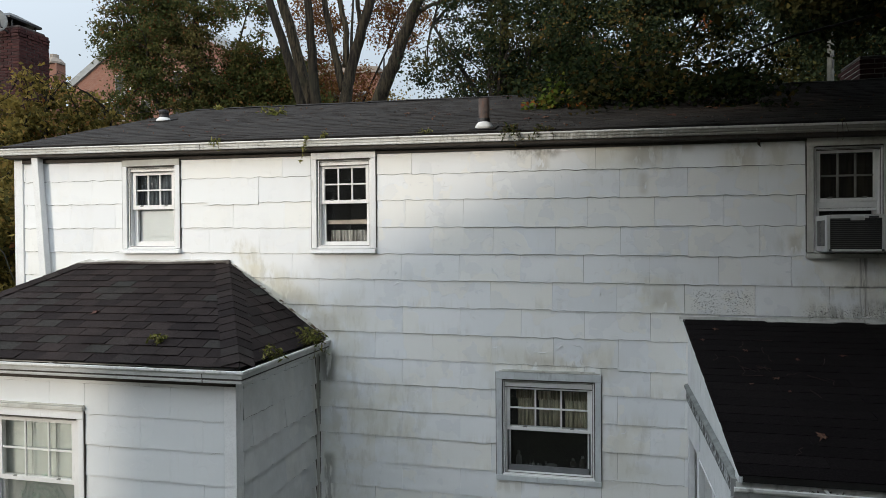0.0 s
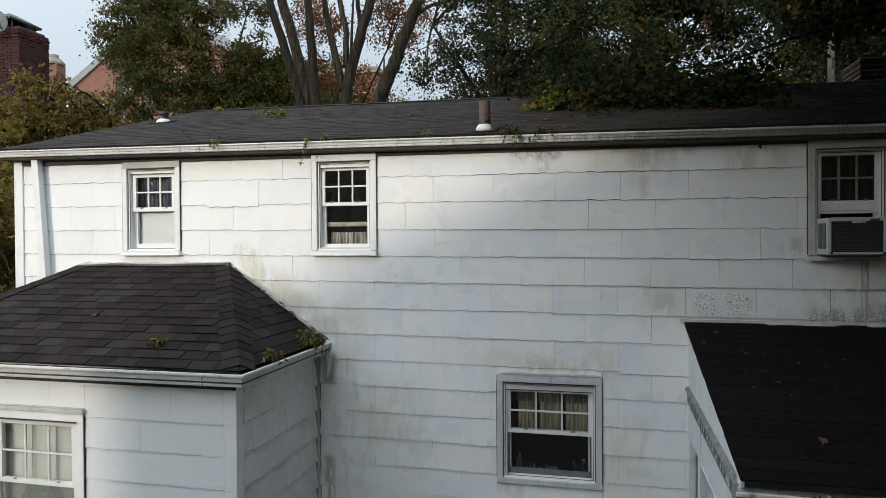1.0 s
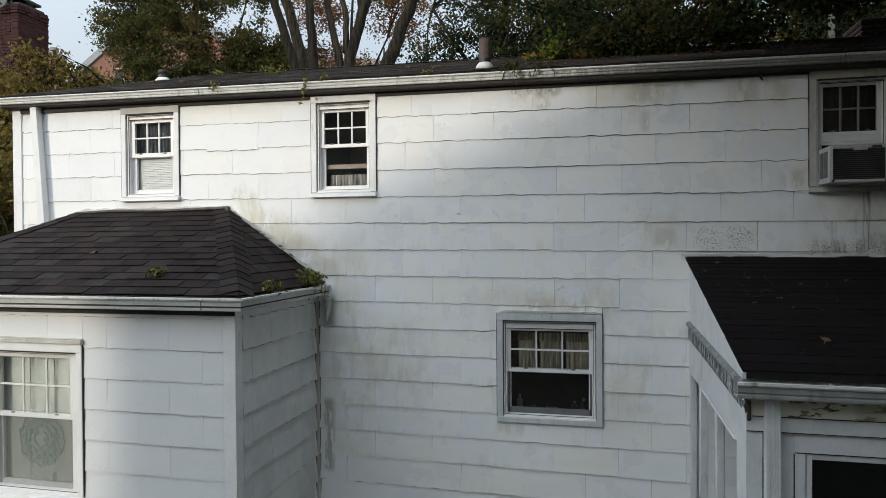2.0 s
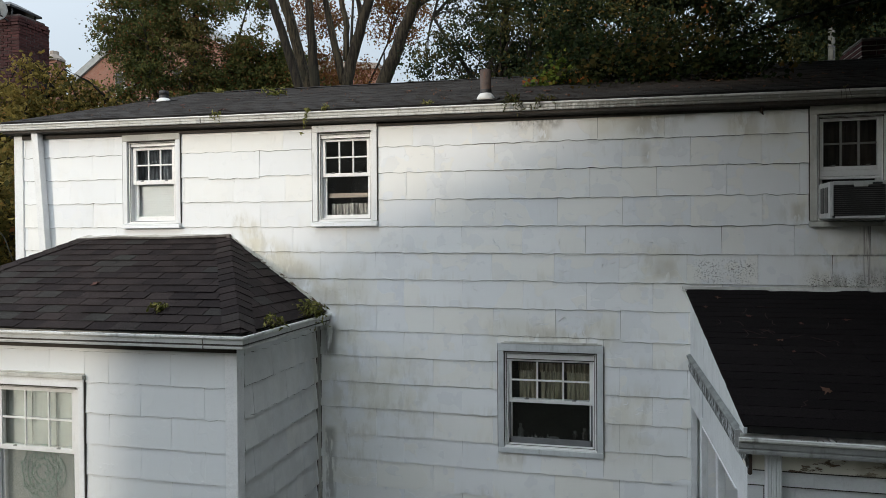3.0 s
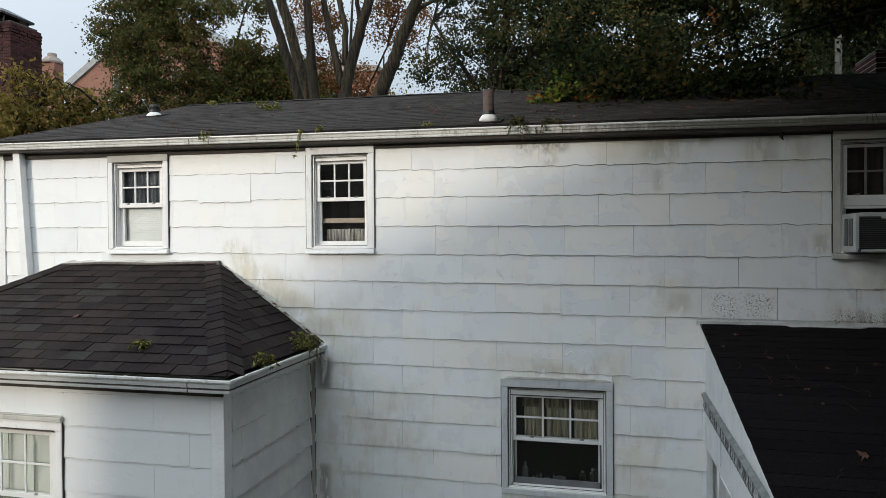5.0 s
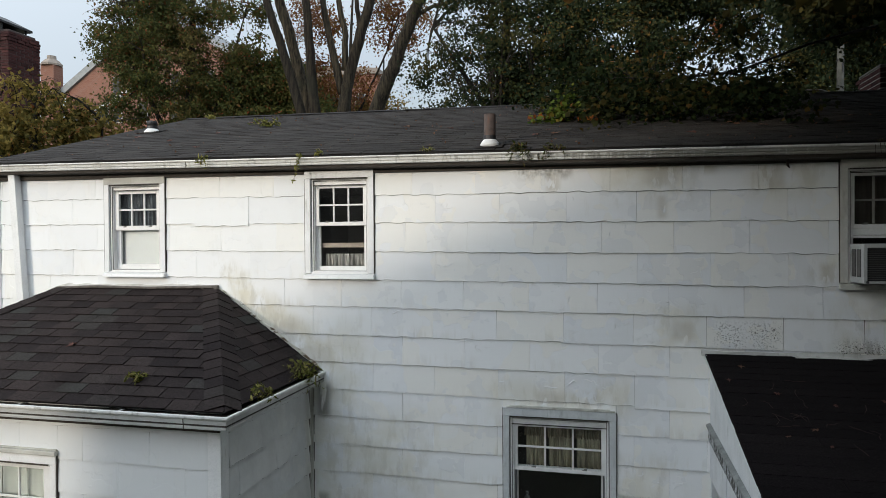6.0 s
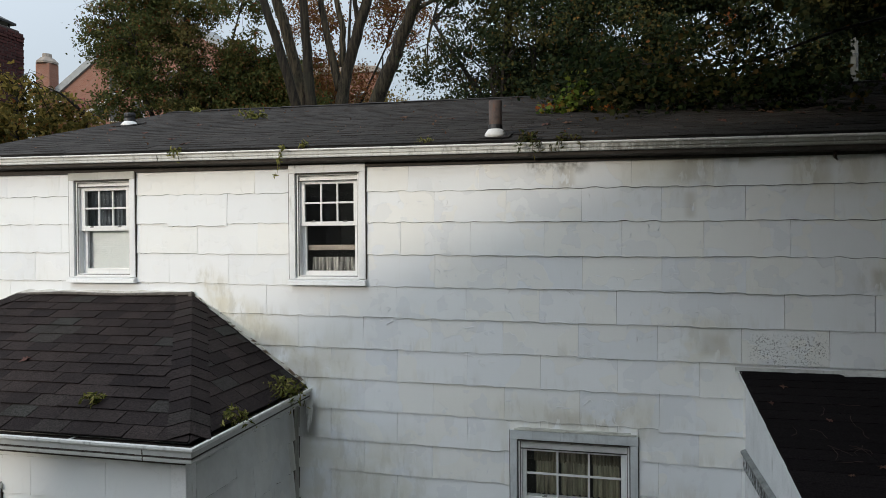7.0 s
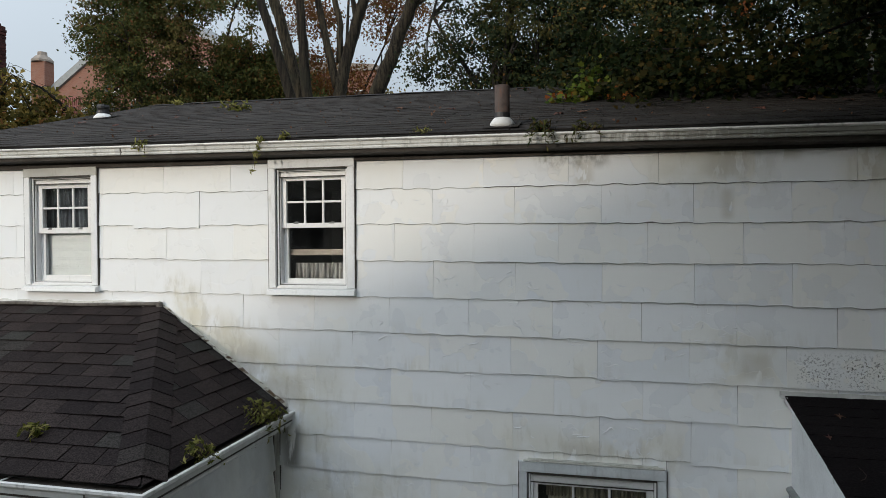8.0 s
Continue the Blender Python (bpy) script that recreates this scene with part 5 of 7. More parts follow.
for x in (AX0 + 0.012, AX1 - 0.03):
    part("foot_screw", boxes((x, x + 0.02, AY - 0.014, AY, AZ0 + 0.002, AZ0 + 0.02), bevel=0.003), AC_GRILLE, ac)
part("filler_panel", boxes((3.412, 3.878, 0.03, 0.05, AZ1 + 0.045, AZ1 + 0.066), (3.412, 3.878, 0.034, 0.05, AZ1 + 0.069, AZ1 + 0.13), bevel=0.003), VINYL, ac)

# ---------------------------------------------------------------- vent pipes
def on_slope(x, y):
    """Top of the main roof's shingles."""
    return 4.911 + 0.3 * y - 0.0124 * (x + 1) + 0.016


def vent(x, y, z, r, h, label, coat=RUST):
    hold = thing("vent_pipe", label, "vent pipe", (x, y, z))
    lay = on_slope(x, y)
    bm = bmesh.new()
    prism(bm, [(x - r * 2.4, y - 0.13, lay - 0.039), (x + r * 2.4, y - 0.13, lay - 0.039), (x + r * 2.4, y + 0.12, lay + 0.036), (x - r * 2.4, y + 0.12, lay + 0.036)], (0, 0, 0.004))
    part("flange", fixed(bm), ROOF_MAIN, hold)
    part("boot", tube(bmesh.new(), [(x, y, z - 0.02), (x, y, z + 0.012), (x, y, z + 0.038), (x, y, z + 0.052)], [r * 1.75, r * 1.65, r * 1.3, r * 1.05], 18), LEAD, hold, "white painted pipe boot", True)
    bm = bmesh.new()
    tube(bm, [(x, y, z), (x, y, z + h), (x, y, z + h), (x, y, z + h - 0.08)], [r, r, r * 0.84, r * 0.82], 18, False)
    part("pipe", bm, coat, hold, "weathered iron pipe", True)
    part("collar", tube(bmesh.new(), [(x, y, z + 0.05), (x, y, z + 0.085)], [r * 1.1, r * 1.08], 18), DARK_METAL, hold)


vent(0.548, 0.05, 4.920, 0.052, 0.275, "rusty iron vent pipe with white boot on the roof")
vent(-4.37, 2.03, 5.560, 0.062, 0.150, "small capped vent pipe with white boot on the roof", UNDERLAY)
part("cowl", tube(bmesh.new(), [(-4.37, 2.03, 5.672), (-4.37, 2.03, 5.690), (-4.37, 2.03, 5.714), (-4.37, 2.03, 5.722)], [0.066, 0.069, 0.064, 0.02], 14), DARK_METAL, bpy.data.objects["vent_pipe.001"])

# ---------------------------------------------------------------- porch
SX = 2.37
FY = -2.37
bm = bmesh.new()
prism(bm, [(SX, -0.002, 2.55), (SX, -0.002, PZ1 - 0.04), (SX, FY, PZ0 - 0.02), (SX, FY, 2.46), (SX, -0.6, 2.52)], (0.08, 0, 0))
wall_porch_gable = part("wall_porch_gable", fixed(bm), PORCH_TRIM)
tagged(wall_porch_gable, "white painted triangular board under the porch roof edge", "wall", kind="structure")
bm = bmesh.new()
prism(bm, [(PX0 - 0.002, -0.004, PZ1 - 0.032), (PX0 - 0.002, PY, PZ0 - 0.032), (PX0 - 0.002, PY, PZ0 - 0.004), (PX0 - 0.002, -0.004, PZ1 - 0.004)], (0.02, 0, 0))
rake = part("trim_porch_rake", fixed(bm), PORCH_TRIM)
tagged(rake, "thin white painted edge of the porch roof", "trim", kind="structure")
return_end = part("trim_porch_return", boxes((PX0 - 0.004, PX0 + 0.016, PY - 0.003, FY + 0.01, PZ0 - 0.04, PZ0 - 0.006), bevel=0.003), GREY_TRIM)
tagged(return_end, "chipped white end block at the porch eave", "trim", kind="structure")
# cornice moulding along the side, weathered
bm = bmesh.new()
prof = [(0.0, 0.080), (-0.018, 0.080), (-0.022, 0.086), (-0.032, 0.092), (-0.034, 0.106), (-0.02, 0.116), (0.0, 0.122)]
prism(bm, [(SX + dx, 0.0, 2.445 + dz) for dx, dz in prof], (-0.005, FY - 0.05, -0.055))
cornice = part("trim_porch_cornice", fixed(bm), MILDEW)
tagged(cornice, "mildewed moulded cornice along the porch side", "trim", kind="structure")
bm = bmesh.new()
prism(bm, [(SX + dx, 0.0, 2.445 + dz) for dx, dz in ((0.0, -0.035), (-0.010, -0.030), (-0.018, 0.010), (-0.014, 0.034), (-0.018, 0.079), (0.0, 0.079))], (-0.005, FY - 0.03, -0.055))
bed = part("trim_porch_bed_mould", fixed(bm), MOULD)
tagged(bed, "black-stained bed moulding under the porch cornice", "trim", kind="structure")
bm = boxes((SX - 0.004, SX + 0.09, FY, -0.002, 2.125, 2.44), (SX - 0.012, SX, -0.78, -0.77, 2.2, 2.42), bevel=0.0)
porch_beam = part("trim_porch_beam", bm, PORCH_TRIM)
tagged(porch_beam, "grey-white painted side beam of the porch", "trim", kind="structure")
batten = part("trim_porch_bead", boxes((SX - 0.010, SX - 0.004, FY + 0.3, -0.75, 2.118, 2.128)), PORCH_TRIM)
tagged(batten, "slim white bead below the porch beam", "trim", kind="structure")


def post(y0, y1, label):
    p = part("porch_post", boxes((SX, SX + 0.05, y0, y1, 0.3, 2.125), bevel=0.004), PORCH_TRIM)
    tagged(p, label, "post", "porch side posts")


post(-0.075, -0.025, "white painted half post against the house wall")
post(-0.66, -0.57, "white painted square post of the open porch side")
post(-1.40, -1.31, "white painted square post of the open porch side")
corner_post = part("porch_corner", boxes((SX, SX + 0.07, FY + 0.02, FY + 0.30, 0.3, 2.125), bevel=0.004), PORCH_TRIM)
tagged(corner_post, "wide white corner stile of the porch", "post", "porch side posts")
porch_floor = part("floor_porch", boxes((SX, PX1, FY, -0.02, 0.0, 0.3)), CONCRETE)
tagged(porch_floor, "concrete porch floor slab", "floor", kind="structure")
porch_ceiling = part("ceiling_porch", boxes((SX + 0.08, PX1, FY + 0.1, -0.01, 2.42, 2.45)), TRIM)
tagged(porch_ceiling, "white boarded porch ceiling", "ceiling", kind="structure")
frieze_board = part("trim_porch_frieze", boxes((2.385, PX1, FY - 0.012, FY + 0.1, 2.345, 2.47)), PEELED)
tagged(frieze_board, "peeling cream frieze board under the porch gutter", "trim", kind="structure")
rot = part("trim_porch_end", boxes((2.35, 2.385, FY - 0.02, FY + 0.05, 2.36, 2.46), bevel=0.006), PEELED)
tagged(rot, "peeling rotten end of the frieze board", "trim", kind="structure")
stain_end = part("trim_porch_rot", boxes((2.362, 2.384, FY - 0.026, FY - 0.006, 2.318, 2.43), bevel=0.006), RUST)
tagged(stain_end, "rust-brown rotten wood under the gutter's end", "trim", kind="structure")
bm = boxes((2.362, PX1, FY - 0.004, FY + 0.1, 2.262, 2.345), (2.60, PX1, FY + 0.01, FY + 0.09, 2.155, 2.262), bevel=0.002)
head = part("trim_porch_head", bm, PORCH_TRIM)
tagged(head, "grey-white painted boards over the porch door", "trim", kind="structure")
bm = boxes((2.362, 2.446, FY + 0.004, FY + 0.09, 0.3, 2.262), (2.446, 2.53, FY + 0.03, FY + 0.09, 0.3, 2.262), (2.53, 2.60, FY + 0.012, FY + 0.09, 0.3, 2.262), bevel=0.002)
wall_porch_front = part("wall_porch_front", bm, PORCH_TRIM)
tagged(wall_porch_front, "narrow grey-white panels beside the porch door", "wall", kind="structure")
# thin solid strips paint shade into the joints and below the frieze
bm = boxes((2.364, PX1, FY - 0.006, FY - 0.002, 2.259, 2.264), (2.604, PX1, FY + 0.008, FY + 0.012, 2.152, 2.157), (2.443, 2.448, FY + 0.0, FY + 0.03, 0.3, 2.258),
           (2.527, 2.532, FY + 0.01, FY + 0.03, 0.3, 2.258), (2.597, 2.602, FY + 0.006, FY + 0.02, 0.3, 2.15), (2.388, PX1, FY - 0.015, FY - 0.010, 2.342, 2.347))
reveal = part("trim_porch_reveal", bm, SOFFIT)
tagged(reveal, "dark strips for the shaded joints between the porch boards", "trim", kind="structure")
door = thing("door_1", "grey-white framed porch door with dark screen", "door", (3.1, FY, 0.3), kind="structure")
part("door_frame", boxes((2.60, 2.655, FY + 0.008, FY + 0.09, 0.3, 2.155), (3.55, 3.61, FY + 0.008, FY + 0.09, 0.3, 2.155), bevel=0.003), PORCH_TRIM, door)
part("leaf_stile", boxes((2.66, 2.69, FY + 0.02, FY + 0.05, 0.32, 2.15), bevel=0.003), PORCH_TRIM, door)
part("leaf_stile", boxes((3.51, 3.545, FY + 0.02, FY + 0.05, 0.32, 2.15), bevel=0.003), PORCH_TRIM, door)
part("leaf_rail", boxes((2.69, 3.51, FY + 0.02, FY + 0.05, 2.12, 2.15), bevel=0.003), PORCH_TRIM, door)
part("leaf_rail", boxes((2.69, 3.51, FY + 0.02, FY + 0.05, 0.32, 0.9), bevel=0.003), PORCH_TRIM, door)
# opaque near-black sheet stands in for the dark porch behind the screen
part("screen", boxes((2.688, 3.512, FY + 0.033, FY + 0.037, 0.9, 2.12)), DOOR_DARK, door, "solid black sheet for the dark screened opening")
spout2 = thing("downspout", "grey-white corrugated downspout on the porch corner", "downspout", (2.46, FY - 0.05, 2.45))
for i in range(6):
    x = 2.445 + i * 0.0125
    part("rib", tube(bmesh.new(), [(x + 0.008, FY - 0.05, 0.2), (x + 0.008, FY - 0.05, 2.46)], [0.007, 0.007], 8), PORCH_TRIM, spout2)
part("pipe", boxes((2.446, 2.521, FY - 0.05, FY - 0.006, 0.2, 2.46), bevel=0.004), PORCH_TRIM, spout2)


# ---------------------------------------------------------------- unseen house across the yard, added to shade the wall
def add_shade_house(x0, x1, y0, y1, eave, ridge):
    hold = thing("shade_house", "unseen plain tan gabled house added to shade the wall", "house", ((x0 + x1) / 2, y1, 0))
    xm = (x0 + x1) / 2
    bm = bmesh.new()
    prism(bm, [(x0, y0, 0), (x1, y0, 0), (x1, y0, eave), (xm, y0, ridge), (x0, y0, eave)], (0, y1 - y0, 0))
    part("wall", fixed(bm), STUCCO, hold)
    k = (ridge - eave) / (xm - x0)
    for s in (-1, 1):
        bm = bmesh.new()
        xe = xm + s * (xm - x0 + 0.35)
        ze = ridge - k * (xm - x0 + 0.35)
        prism(bm, [(xm, y0 - 0.3, ridge + 0.02), (xe, y0 - 0.3, ze + 0.02), (xe, y0 - 0.3, ze + 0.18), (xm, y0 - 0.3, ridge + 0.18)], (0, y1 - y0 + 0.6, 0))
        part("roof", fixed(bm), UNDERLAY, hold)
    for x in (x0 + 2.0, xm, x1 - 2.0):
        for z in (1.2, 4.0):
            w = part("window", boxes((x - 0.55, x + 0.55, y1 - 0.02, y1 + 0.05, z - 0.06, z + 1.46), bevel=0.004), WHITE_FAR, hold)
            part("pane", boxes((x - 0.47, x + 0.47, y1 + 0.05, y1 + 0.055, z, z + 1.4)), DARK_GLASS, w)


add_shade_house(-8.95, 3.65, -21.0, -13.0, 6.25, 9.05)


# ---------------------------------------------------------------- trees
def leaf_arrays(centres, size, rng, slim=0.55, droop=0.3):
    n = len(centres)
    a = rng.normal(size=(n, 3))
    a[:, 2] -= droop
    a /= np.linalg.norm(a, axis=1)[:, None]
    b = np.cross(a, rng.normal(size=(n, 3)))
    b /= np.linalg.norm(b, axis=1)[:, None] + 1e-9
    c = np.cross(a, b)
    s = size * rng.uniform(0.6, 1.3, size=(n, 1))
    quad = np.stack([centres - a * s * 0.5, centres + b * s * slim * 0.5 + c * s * 0.12, centres + a * s * 0.5, centres - b * s * slim * 0.5 + c * s * 0.12], axis=1)
    return quad.reshape(-1, 3)


def leaf_object(name, centres, size, material, rng, parent=None, slim=0.55, droop=0.3):
    pts = leaf_arrays(centres, size, rng, slim, droop)
    n = len(pts) // 4
    me = bpy.data.meshes.new(name)
    me.vertices.add(4 * n)
    me.vertices.foreach_set("co", pts.astype(np.float32).ravel())
    me.loops.add(4 * n)
    me.loops.foreach_set("vertex_index", np.arange(4 * n, dtype=np.int32))
    me.polygons.add(n)
    me.polygons.foreach_set("loop_start", np.arange(0, 4 * n, 4, dtype=np.int32))
    me.update(calc_edges=True)
    me.materials.append(material)
    return part(name, me, material, parent)


LOBES = np.array([(0, -0.5), (0.17, -0.30), (0.36, -0.30), (0.27, -0.08), (0.44, 0.16), (0.22, 0.17), (0.04, 0.5), (-0.20, 0.20), (-0.46, 0.10), (-0.25, -0.06), (-0.33, -0.34), (-0.15, -0.27)])


def lobed_leaves(name, centres, size, material, rng, parent=None, droop=0.35):
    """Leaves with five pointed lobes, bent along the middle and facing mostly outwards."""
    n, k = len(centres), len(LOBES)
    axis = rng.normal(size=(n, 3)) * np.array([0.8, 0.8, 0.5])
    axis[:, 2] -= droop
    axis /= np.linalg.norm(axis, axis=1)[:, None]
    up = rng.normal(size=(n, 3)) * 0.6 + np.array([0.0, -0.7, 0.8])
    side = np.cross(axis, up)
    side /= np.linalg.norm(side, axis=1)[:, None] + 1e-9
    face = np.cross(side, axis)
    s = size * rng.uniform(0.55, 1.25, size=(n, 1, 1))
    u, v = LOBES[None, :, 0:1], LOBES[None, :, 1:2]
    pts = centres[:, None, :] + s * (side[:, None, :] * u + axis[:, None, :] * v - face[:, None, :] * np.abs(u) * rng.uniform(0.1, 0.6, size=(n, 1, 1)))
    me = bpy.data.meshes.new(name)
    me.vertices.add(k * n)
    me.vertices.foreach_set("co", pts.reshape(-1).astype(np.float32))
    me.loops.add(k * n)
    me.loops.foreach_set("vertex_index", np.arange(k * n, dtype=np.int32))
    me.polygons.add(n)
    me.polygons.foreach_set("loop_start", np.arange(0, k * n, k, dtype=np.int32))
    me.update(calc_edges=True)
    me.materials.append(material)
    return part(name, me, material, parent)


def clumps(rng, shapes, count):
    """Places of leaf clumps in a union of ellipsoids, most of them near the outside."""
    vol = np.array([s[3] * s[4] * s[5] for s in shapes])
    pick = rng.choice(len(shapes), size=count, p=vol / vol.sum())
    d = rng.normal(size=(count, 3))
    d /= np.linalg.norm(d, axis=1)[:, None]
    r = rng.uniform(0.15, 1.0, size=(count, 1)) ** 0.5
    arr = np.array(shapes)[pick]
    return arr[:, :3] + d * r * arr[:, 3:6]


def tree(name, label, stems, shapes, count, per, size, material, seed, bark=BARK, spread=0.42, twigs=40, group=""):
    """stems: bent lines with radii; shapes: ellipsoids of the crown (x, y, z, rx, ry, rz)."""
    rng = np.random.default_rng(seed)
    rnd = random.Random(seed)
    hold = thing(name, label, "tree", tuple(stems[0][0][:3]), group)
    for line in stems:
        pts, rad = [Vector(p[:3]) for p in line], [p[3] for p in line]
        fine_p, fine_r = [], []
        for i in range(len(pts) - 1):
            for k in range(4):
                t = k / 4
                wob = Vector((rnd.gauss(0, 0.10), rnd.gauss(0, 0.10), 0)) * rad[i] * (1 if i + k else 0)
                fine_p.append(pts[i].lerp(pts[i + 1], t) + wob)
                fine_r.append(rad[i] + (rad[i + 1] - rad[i]) * t)
        fine_p.append(pts[-1])
        fine_r.append(rad[-1])
        part("trunk", tube(bmesh.new(), fine_p, fine_r, 12), bark, hold, smooth=True)
    centres = clumps(rng, shapes, count)
    bm = bmesh.new()
    starts = [Vector(p[:3]) for line in stems for p in line[1:]]
    for c in centres[:twigs]:
        c = Vector(c)
        s = min(starts, key=lambda p: (p - c).length + max(0, p.z - c.z) * 1.5)
        mid = s.lerp(c, 0.55) + Vector((rnd.gauss(0, 0.3), rnd.gauss(0, 0.3), rnd.uniform(0.1, 0.7)))
        r = 0.012 * (c - s).length + 0.012
        tube(bm, [s, s.lerp(mid, 0.5) + Vector((0, 0, 0.1)), mid, mid.lerp(c, 0.5), c], [r * 1.6, r * 1.2, r, r * 0.6, r * 0.25], 5)
        for _ in range(2):
            q = c + Vector((rnd.gauss(0, 0.8), rnd.gauss(0, 0.8), rnd.gauss(0, 0.5)))
            tube(bm, [mid, mid.lerp(q, 0.6) + Vector((0, 0, 0.15)), q], [r * 0.55, r * 0.35, r * 0.12], 4)
    tagged(part("branch", bm, bark, hold), kind="stuff")
    pos = np.repeat(centres, per, axis=0) + rng.normal(size=(count * per, 3)) * np.array([spread, spread, spread * 0.6]) * rng.uniform(0.4, 1.5, size=(count * per, 1))
    leaf_object("crown", pos, size, material, rng, hold)
    return hold


# the maple west of the stems
tree("tree", "tall green maple with rust-tinged leaves, behind the roof",
     [[(-16.6, 20.6, 0, 0.34), (-16.5, 20.5, 6, 0.27), (-16.2, 20.4, 11, 0.18), (-16.0, 20.4, 15, 0.08)], [(-16.5, 20.5, 7, 0.14), (-18.2, 20.0, 11, 0.09), (-19.0, 19.8, 14.5, 0.04)], [(-16.4, 20.5, 7.5, 0.13), (-14.6, 20.7, 11, 0.07), (-13.8, 20.9, 14, 0.03)]],
     [(-17.3, 20.4, 12.0, 2.8, 2.2, 3.7), (-18.5, 20.0, 14.6, 2.1, 1.8, 2.4), (-16.0, 20.7, 14.8, 1.4, 1.5, 1.3), (-12.9, 20.7, 12.2, 1.1, 1.2, 0.8), (-15.2, 20.7, 9.9, 2.3, 1.8, 1.8), (-18.9, 19.4, 10.1, 1.3, 1.2, 1.1), (-13.7, 20.8, 14.3, 1.1, 1.1, 0.8), (-19.7, 19.8, 12.6, 1.0, 1.2, 1.5)], 560, 92, 0.145, LEAF_GREEN, 1, BARK_DARK, 0.24)
tree("tree", "low dark green maple filling in below the stems",
     [[(-12.7, 21.8, 0, 0.2), (-12.6, 21.7, 7, 0.12), (-12.5, 21.6, 11.3, 0.04)]],
     [(-13.8, 21.6, 9.5, 2.0, 1.5, 1.9), (-11.5, 21.8, 9.5, 1.6, 1.4, 1.6), (-12.8, 21.8, 10.9, 1.3, 1.2, 0.9), (-14.0, 21.5, 11.7, 1.5, 1.3, 1.2), (-12.2, 21.6, 11.3, 1.3, 1.2, 1.1)], 560, 66, 0.165, LEAF_GREEN, 2, BARK_DARK, 0.26, 24)
# the grey multi-stemmed trees
tree("tree", "grey-barked tree of three slender leaning stems",
     [[(-9.5, 18.0, 0, 0.30), (-9.6, 17.95, 6, 0.24), (-9.66, 17.9, 9.1, 0.19), (-10.34, 17.76, 11.34, 0.17), (-10.95, 17.65, 13.35, 0.15), (-11.9, 17.5, 17.5, 0.10)],
      [(-9.7, 18.7, 0, 0.30), (-9.72, 18.85, 7, 0.26), (-9.78, 18.9, 9.3, 0.23), (-10.42, 18.77, 11.8, 0.21), (-10.95, 18.67, 13.7, 0.20), (-11.4, 18.6, 18, 0.12)],
      [(-9.1, 18.1, 0, 0.30), (-9.15, 18.02, 6, 0.25), (-9.17, 18.02, 9.1, 0.21), (-9.33, 18.0, 11.33, 0.18), (-9.5, 17.98, 13.4, 0.15), (-9.7, 17.9, 18, 0.09)]],
     [(-12.0, 18.2, 18.2, 3.2, 3.0, 2.6), (-12.7, 18.4, 14.0, 1.4, 1.4, 1.0), (-12.3, 18.4, 12.2, 0.9, 1.0, 0.8)], 240, 56, 0.165, LEAF_GREEN, 3, BARK, 0.3, 30, "grey stems")
tree("tree", "grey-barked forked tree with stems spreading apart",
     [[(-8.3, 18.7, 0, 0.34), (-8.3, 18.72, 6, 0.28), (-8.28, 18.73, 9.3, 0.25), (-8.12, 18.8, 10.3, 0.23), (-7.72, 18.91, 11.91, 0.21), (-7.22, 19.03, 13.6, 0.19), (-6.5, 19.2, 18, 0.10)],
      [(-8.33, 18.73, 9.9, 0.17), (-8.62, 18.68, 11.2, 0.145), (-9.0, 18.6, 13.1, 0.12), (-9.5, 18.5, 17, 0.06)],
      [(-8.25, 18.75, 10.8, 0.13), (-8.2, 18.79, 12.14, 0.12), (-8.46, 18.75, 13.6, 0.10), (-8.8, 18.8, 17, 0.06)],
      [(-7.6, 18.93, 12.2, 0.10), (-7.75, 18.9, 13.2, 0.09), (-7.9, 18.9, 16, 0.05)]],
     [(-8.0, 18.8, 18.4, 3.0, 2.6, 2.6)], 110, 56, 0.165, LEAF_GREEN, 4, BARK, 0.3, 16, "grey stems")
tree("tree", "grey-barked tree with one strongly leaning stem",
     [[(-8.6, 18.3, 0, 0.36), (-7.6, 18.45, 6, 0.31), (-6.95, 18.55, 9.0, 0.28), (-6.35, 18.7, 10.5, 0.27), (-6.04, 18.78, 11.31, 0.24), (-5.26, 18.99, 13.3, 0.21), (-4.0, 19.3, 18, 0.11)],
      [(-5.62, 18.9, 12.4, 0.09), (-5.2, 19.0, 12.85, 0.08), (-4.75, 19.09, 13.1, 0.07), (-4.0, 19.27, 13.3, 0.06), (-2.5, 19.5, 13.9, 0.03)]],
     [(-3.5, 19.3, 17.8, 3.2, 2.8, 2.4)], 110, 56, 0.165, LEAF_DARK, 5, BARK, 0.3, 16, "grey stems")
# thin autumn trees behind the stems
tree("tree", "thin autumn tree with rusty orange leaves",
     [[(-11.6, 27, 0, 0.25), (-11.4, 27, 9, 0.14), (-11.0, 27, 17, 0.05)], [(-11.4, 27, 9.5, 0.09), (-9.2, 27.2, 14, 0.04)]],
     [(-12.0, 27, 11.3, 2.4, 1.5, 2.6), (-8.4, 27, 15.4, 2.0, 1.6, 1.6), (-13.4, 27, 15.6, 1.6, 1.5, 1.4), (-13.4, 26.6, 12.2, 1.9, 1.2, 1.4)], 330, 46, 0.16, LEAF_RUST, 6, BARK_DARK, 0.34, 10)
tree("tree", "thin tree with yellowing leaves against the sky",
     [[(-10.4, 29, 0, 0.2), (-10.2, 29, 9, 0.10), (-10.0, 29, 14, 0.04)]],
     [(-10.1, 29, 10.8, 1.2, 1.2, 1.5), (-12.0, 29, 10.8, 1.2, 1.2, 1.5)], 120, 50, 0.17, LEAF_OLIVE, 7, BARK_DARK, 0.34, 6)
